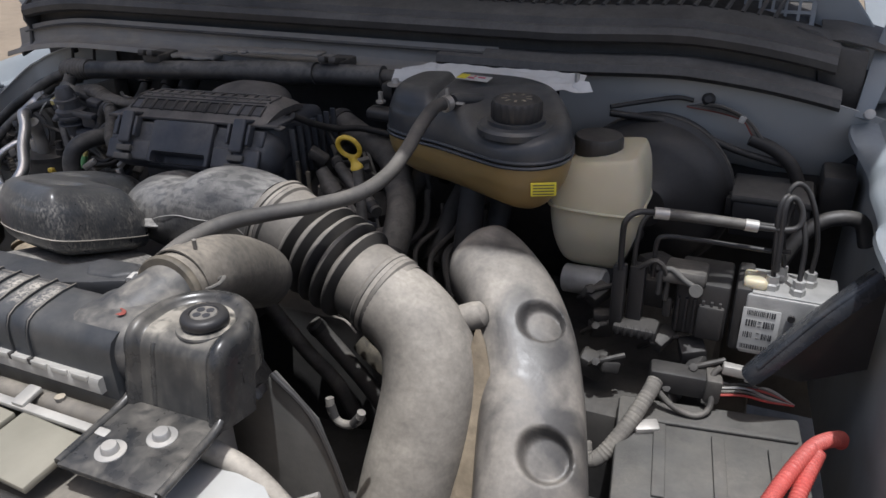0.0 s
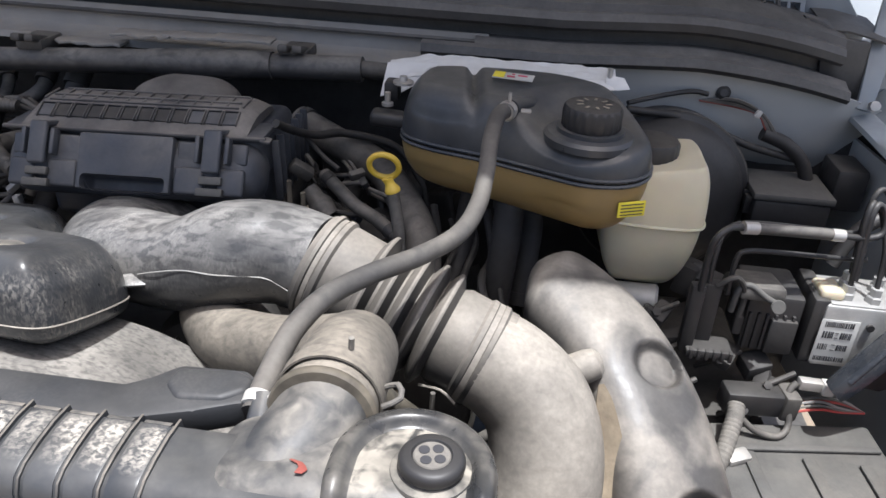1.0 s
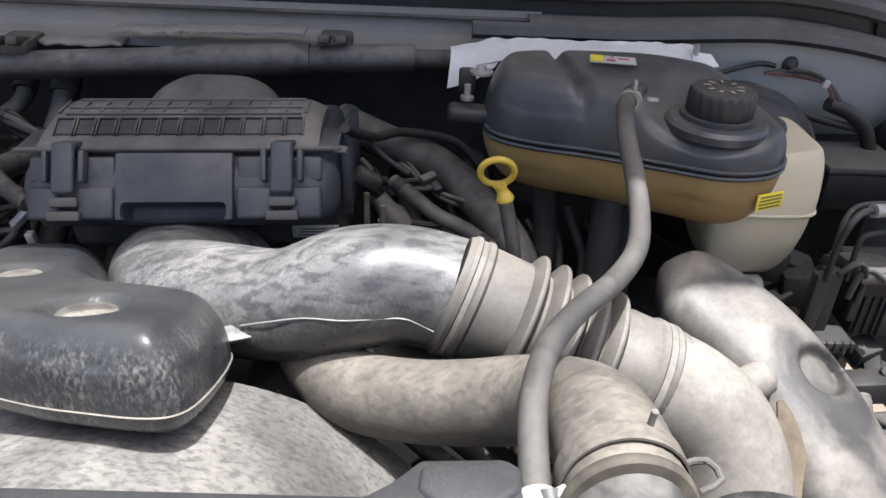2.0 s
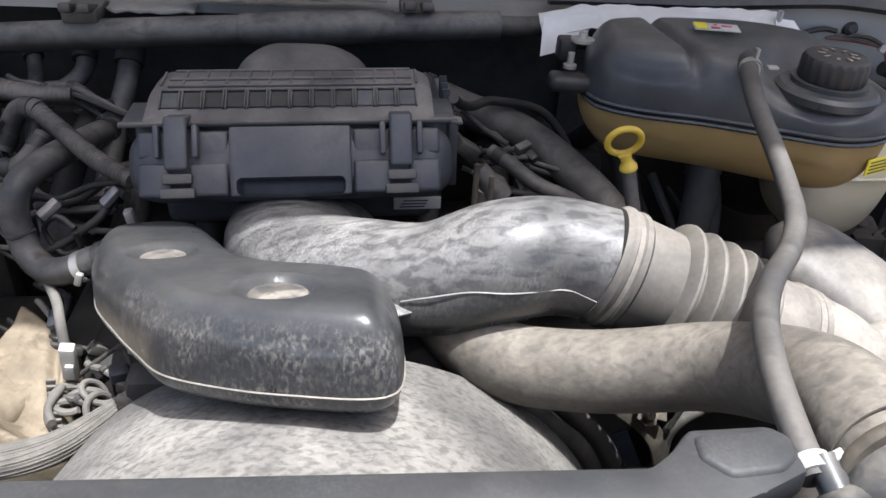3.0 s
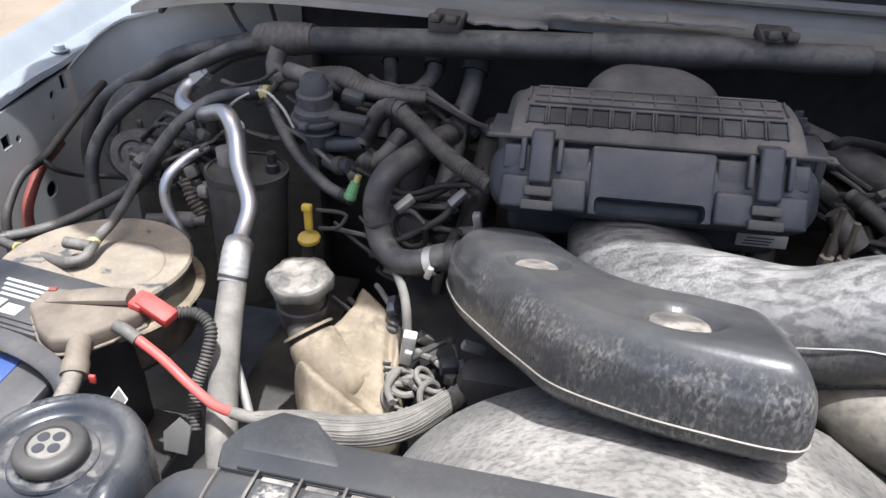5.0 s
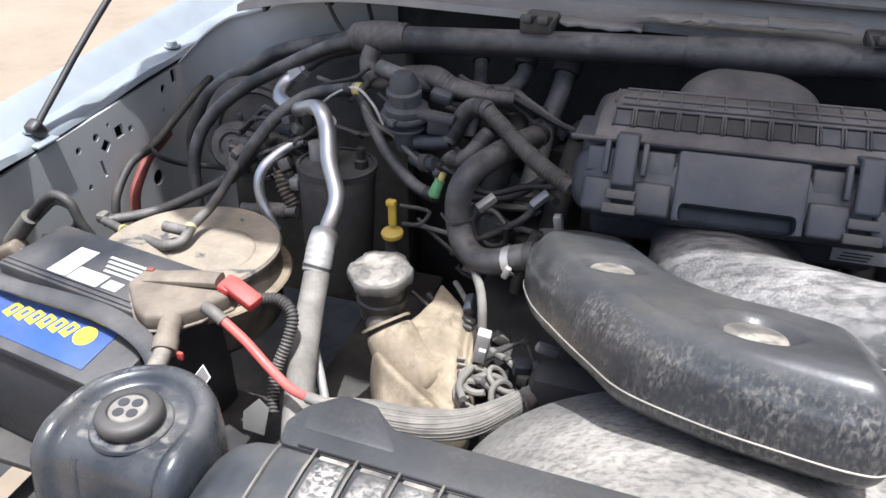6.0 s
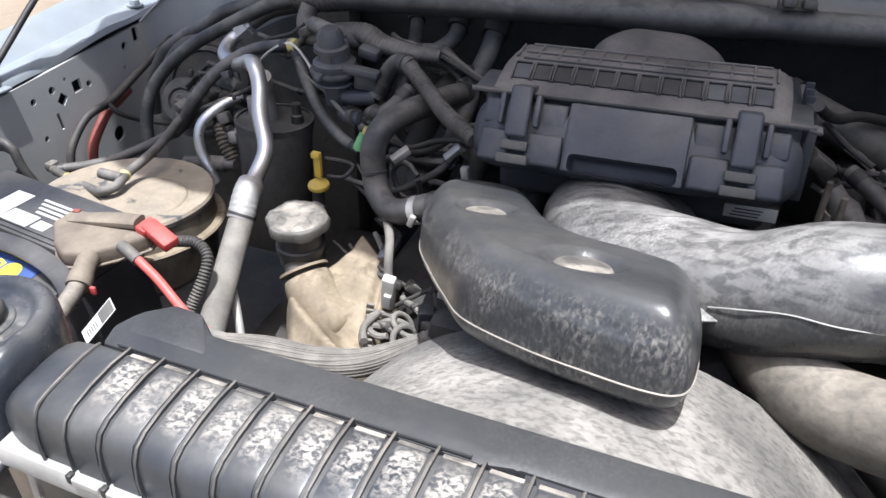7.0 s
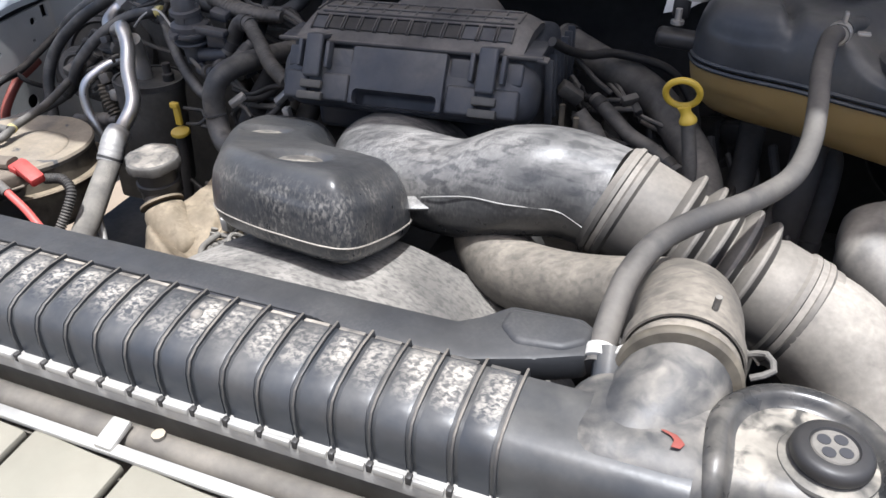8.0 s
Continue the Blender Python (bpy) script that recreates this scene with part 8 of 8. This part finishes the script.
wire("wire_loom", [(0.02, 1.25, 1.17), (0.06, 1.25, 1.155), (0.09, 1.25, 1.13), (0.105, 1.25, 1.10)], 0.011, M_WIRE, "dark taped loom behind the relay box", "wire loom", 14)
wire("cable", [(-0.20, 1.20, 1.215), (-0.14, 1.235, 1.222), (-0.10, 1.245, 1.228), (-0.075, 1.25, 1.224)], 0.004, M_WIRE, "black cable along the firewall panel")
single("panel_plug", lathe([(0.011, 0.0), (0.011, 0.008), (0.006, 0.012), (0.0, 0.012)], (-0.052, 1.258, 1.226), (0, -1, 0.3), 16), M_BLACK, "round black plug in the firewall panel", "plug")
wire("wire_loom", [(-0.20, 1.20, 1.205), (-0.10, 1.225, 1.19), (0.0, 1.245, 1.150), (0.08, 1.255, 1.130)], 0.006, M_WIRE, "dark loom hugging the firewall under the panel", "wire loom", 12)

# ---- lower corner: box lid, plugs and red loom ----
bx = thing("second_battery", (0.04, 0.80, 0.70), "dusty grey battery lid with moulded ridges", "battery")
part("case", rbox((0.04, 0.79, 0.80), (0.235, 0.20, 0.15), 0.008, (0, 0, 8)), M_BLACK, bx)
part("lid", rbox((0.04, 0.79, 0.878), (0.240, 0.205, 0.016), 0.006, (4, 0, 8)), M_GREYP, bx, "dusty grey lid")
for i, x in enumerate((-0.02, 0.055, 0.125)):
    part("ridge", rbox((x, 0.765, 0.887), (0.016, 0.13, 0.004), 0.0015, (4, 0, 8)), M_GREYP, bx)
part("ridge", rbox((0.045, 0.845, 0.893), (0.20, 0.010, 0.005), 0.002, (4, 0, 8)), M_GREYP, bx)
wp = thing("wiring_plug", (0.0, 0.89, 0.93), "large black multi-pin plug with loose wires", "plug")
part("shell", rbox((-0.015, 0.895, 0.925), (0.085, 0.034, 0.034), 0.005, (0, 3, 8)), M_BLACK, wp)
part("collar", rbox((0.028, 0.898, 0.924), (0.022, 0.038, 0.038), 0.004, (0, 3, 8)), M_RUBBER, wp)
for i in range(7):
    part("wire", sweep([(0.036, 0.886 + 0.004 * i, 0.918 + 0.003 * (i % 4)), (0.07, 0.892 + 0.003 * i, 0.922 + 0.004 * (i % 3)), (0.10, 0.90 + 0.002 * i, 0.915 + 0.002 * i), (0.135, 0.908, 0.912)], 0.0018, n=6), (M_RED, M_LOOM, M_STEEL, M_WIRE)[i % 4], wp)
wp2 = thing("inline_connector", (0.055, 0.90, 0.945), "pale grey inline connector above the battery lid", "connector")
part("body", rbox((0.060, 0.905, 0.951), (0.046, 0.014, 0.014), 0.002, (0, 6, 6)), M_STEEL, wp2)
part("latch", rbox((0.075, 0.903, 0.950), (0.016, 0.018, 0.017), 0.002, (0, 6, 6)), M_CLIPW, wp2)
part("cable", sweep([(0.036, 0.902, 0.953), (0.026, 0.895, 0.940), (0.030, 0.875, 0.905), (0.015, 0.860, 0.895), (-0.015, 0.858, 0.902), (-0.045, 0.862, 0.925)], 0.0045, n=10), M_RUBBER, wp2)
cl3 = thing("braided_cable", (-0.07, 0.82, 0.88), "dusty braided cable curling over the battery lid", "cable")
part("sleeve", sweep([(-0.120, 0.775, 0.875), (-0.112, 0.765, 0.858), (-0.095, 0.77, 0.862), (-0.070, 0.80, 0.895), (-0.050, 0.845, 0.925), (-0.045, 0.865, 0.935)], 0.0105, n=14, wave=(0.006, 0.001), step=0.002), M_LOOM, cl3)
single("lid_clip", rbox((-0.045, 0.815, 0.893), (0.034, 0.020, 0.012), 0.004, (10, 0, 25)), M_STEEL, "scuffed metal clip on the battery lid", "clip")
for nm, pts in (("a", [(0.055, 0.60, 0.87), (0.09, 0.66, 0.90), (0.125, 0.74, 0.925), (0.155, 0.80, 0.935), (0.185, 0.84, 0.925), (0.195, 0.88, 0.89)]), ("b", [(0.11, 0.63, 0.86), (0.13, 0.69, 0.89), (0.145, 0.745, 0.915), (0.16, 0.795, 0.930)])):
    single("red_loom", sweep(pts, 0.0085, n=16, wave=(0.005, 0.0016), step=0.0012), M_CORAL, "ribbed red wiring loom looping by the fender", "wire loom", "red looms")
bk = thing("diagonal_strut", (0.14, 0.89, 0.96), "black steel strut slanting up to the fender", "strut")
part("bar", sweep([(0.070, 0.876, 0.965, 0.012, 0.014), (0.084, 0.878, 0.982, 0.014, 0.016), (0.145, 0.892, 1.064, 0.014, 0.017), (0.198, 0.912, 1.120, 0.014, 0.017)], n=16, power=4, up=(0, -1, 0.2)), M_GLOSS, bk)
part("rib", sweep([(0.080, 0.866, 0.988), (0.140, 0.880, 1.072), (0.196, 0.902, 1.128)], 0.0045, n=10), M_GLOSS, bk)
part("gusset", slab([(0, 0), (0.055, -0.012), (0.13, 0.02), (0.13, 0.14), (0.11, 0.13)], 0.008, pose(0.078, 0.892, 0.972, 90, 0, 9), 0.002), M_BLACK, bk)
single("washer_pump", lathe([(0.022, 0.0), (0.024, 0.01), (0.024, 0.05), (0.018, 0.06), (0.0, 0.06)], (0.155, 0.71, 0.83), (0, 0, 1), 24), M_GREYP, "grey round cap low beside the fender", "cap")
single("frame_rail", rbox((-0.03, 0.78, 0.66), (0.24, 0.95, 0.10), 0.01), M_DARK, "dark steel frame rail below the grey lid", "frame rail")
# dim parts seen between radiator and elbow
wire("cable", [(-0.366, 0.548, 1.040), (-0.363, 0.545, 1.024), (-0.355, 0.545, 1.012), (-0.342, 0.545, 1.011), (-0.330, 0.545, 1.020), (-0.324, 0.545, 1.034)], 0.005, M_LOOM, "short pale hose stub below the bellows", "hose", 10)
sb = thing("side_shield", (-0.35, 0.44, 0.95), "black plastic side shield beside the radiator", "shield")
part("plate", slab([(-0.424, 1.063), (-0.397, 1.093), (-0.354, 1.150), (-0.311, 1.105), (-0.281, 1.006), (-0.270, 0.90), (-0.40, 0.90)], 0.006, pose(0, 0.446, 0, 90, 0, 0), 0.002), M_GREYP, sb)
part("lip", sweep([(-0.354, 0.438, 1.150), (-0.311, 0.438, 1.105), (-0.281, 0.438, 1.006), (-0.270, 0.438, 0.90)], 0.003, n=8), M_BLACK, sb, "raised edge")
part("ledge", rbox((-0.392, 0.425, 1.112), (0.085, 0.020, 0.010), 0.003, (0, -38, 0)), M_BLACK, sb)
for i in range(3):
    part("clip", rbox((-0.412 + i * 0.026, 0.416, 1.094 + i * 0.022), (0.014, 0.010, 0.012), 0.003, (0, -38, 0)), M_RIM, sb)
wire("rod", [(-0.335, 0.375, 1.045), (-0.31, 0.385, 1.052), (-0.285, 0.395, 1.062)], 0.003, M_STEEL, "short steel rod beside the radiator", "rod")
wire("hose", [(-0.70, 0.66, 0.98), (-0.63, 0.62, 0.96), (-0.60, 0.59, 0.92), (-0.60, 0.57, 0.85)], 0.010, M_RUBBER, "thin dark hose under the radiator hose", "hose", 12)
wire("hose", [(-0.60, 0.575, 0.90), (-0.585, 0.57, 0.97), (-0.55, 0.565, 1.0), (-0.50, 0.555, 1.01), (-0.44, 0.545, 1.0)], 0.009, M_RUBBER, "grey hose arching below the radiator hose", "hose", 12)
single("hose_fitting", lathe([(0.010, 0.0), (0.010, 0.012), (0.007, 0.014), (0.0, 0.014)], (-0.605, 0.60, 1.005), (-0.2, -0.3, 1), 14), M_CLIPW, "white fitting on a thin hose", "fitting")
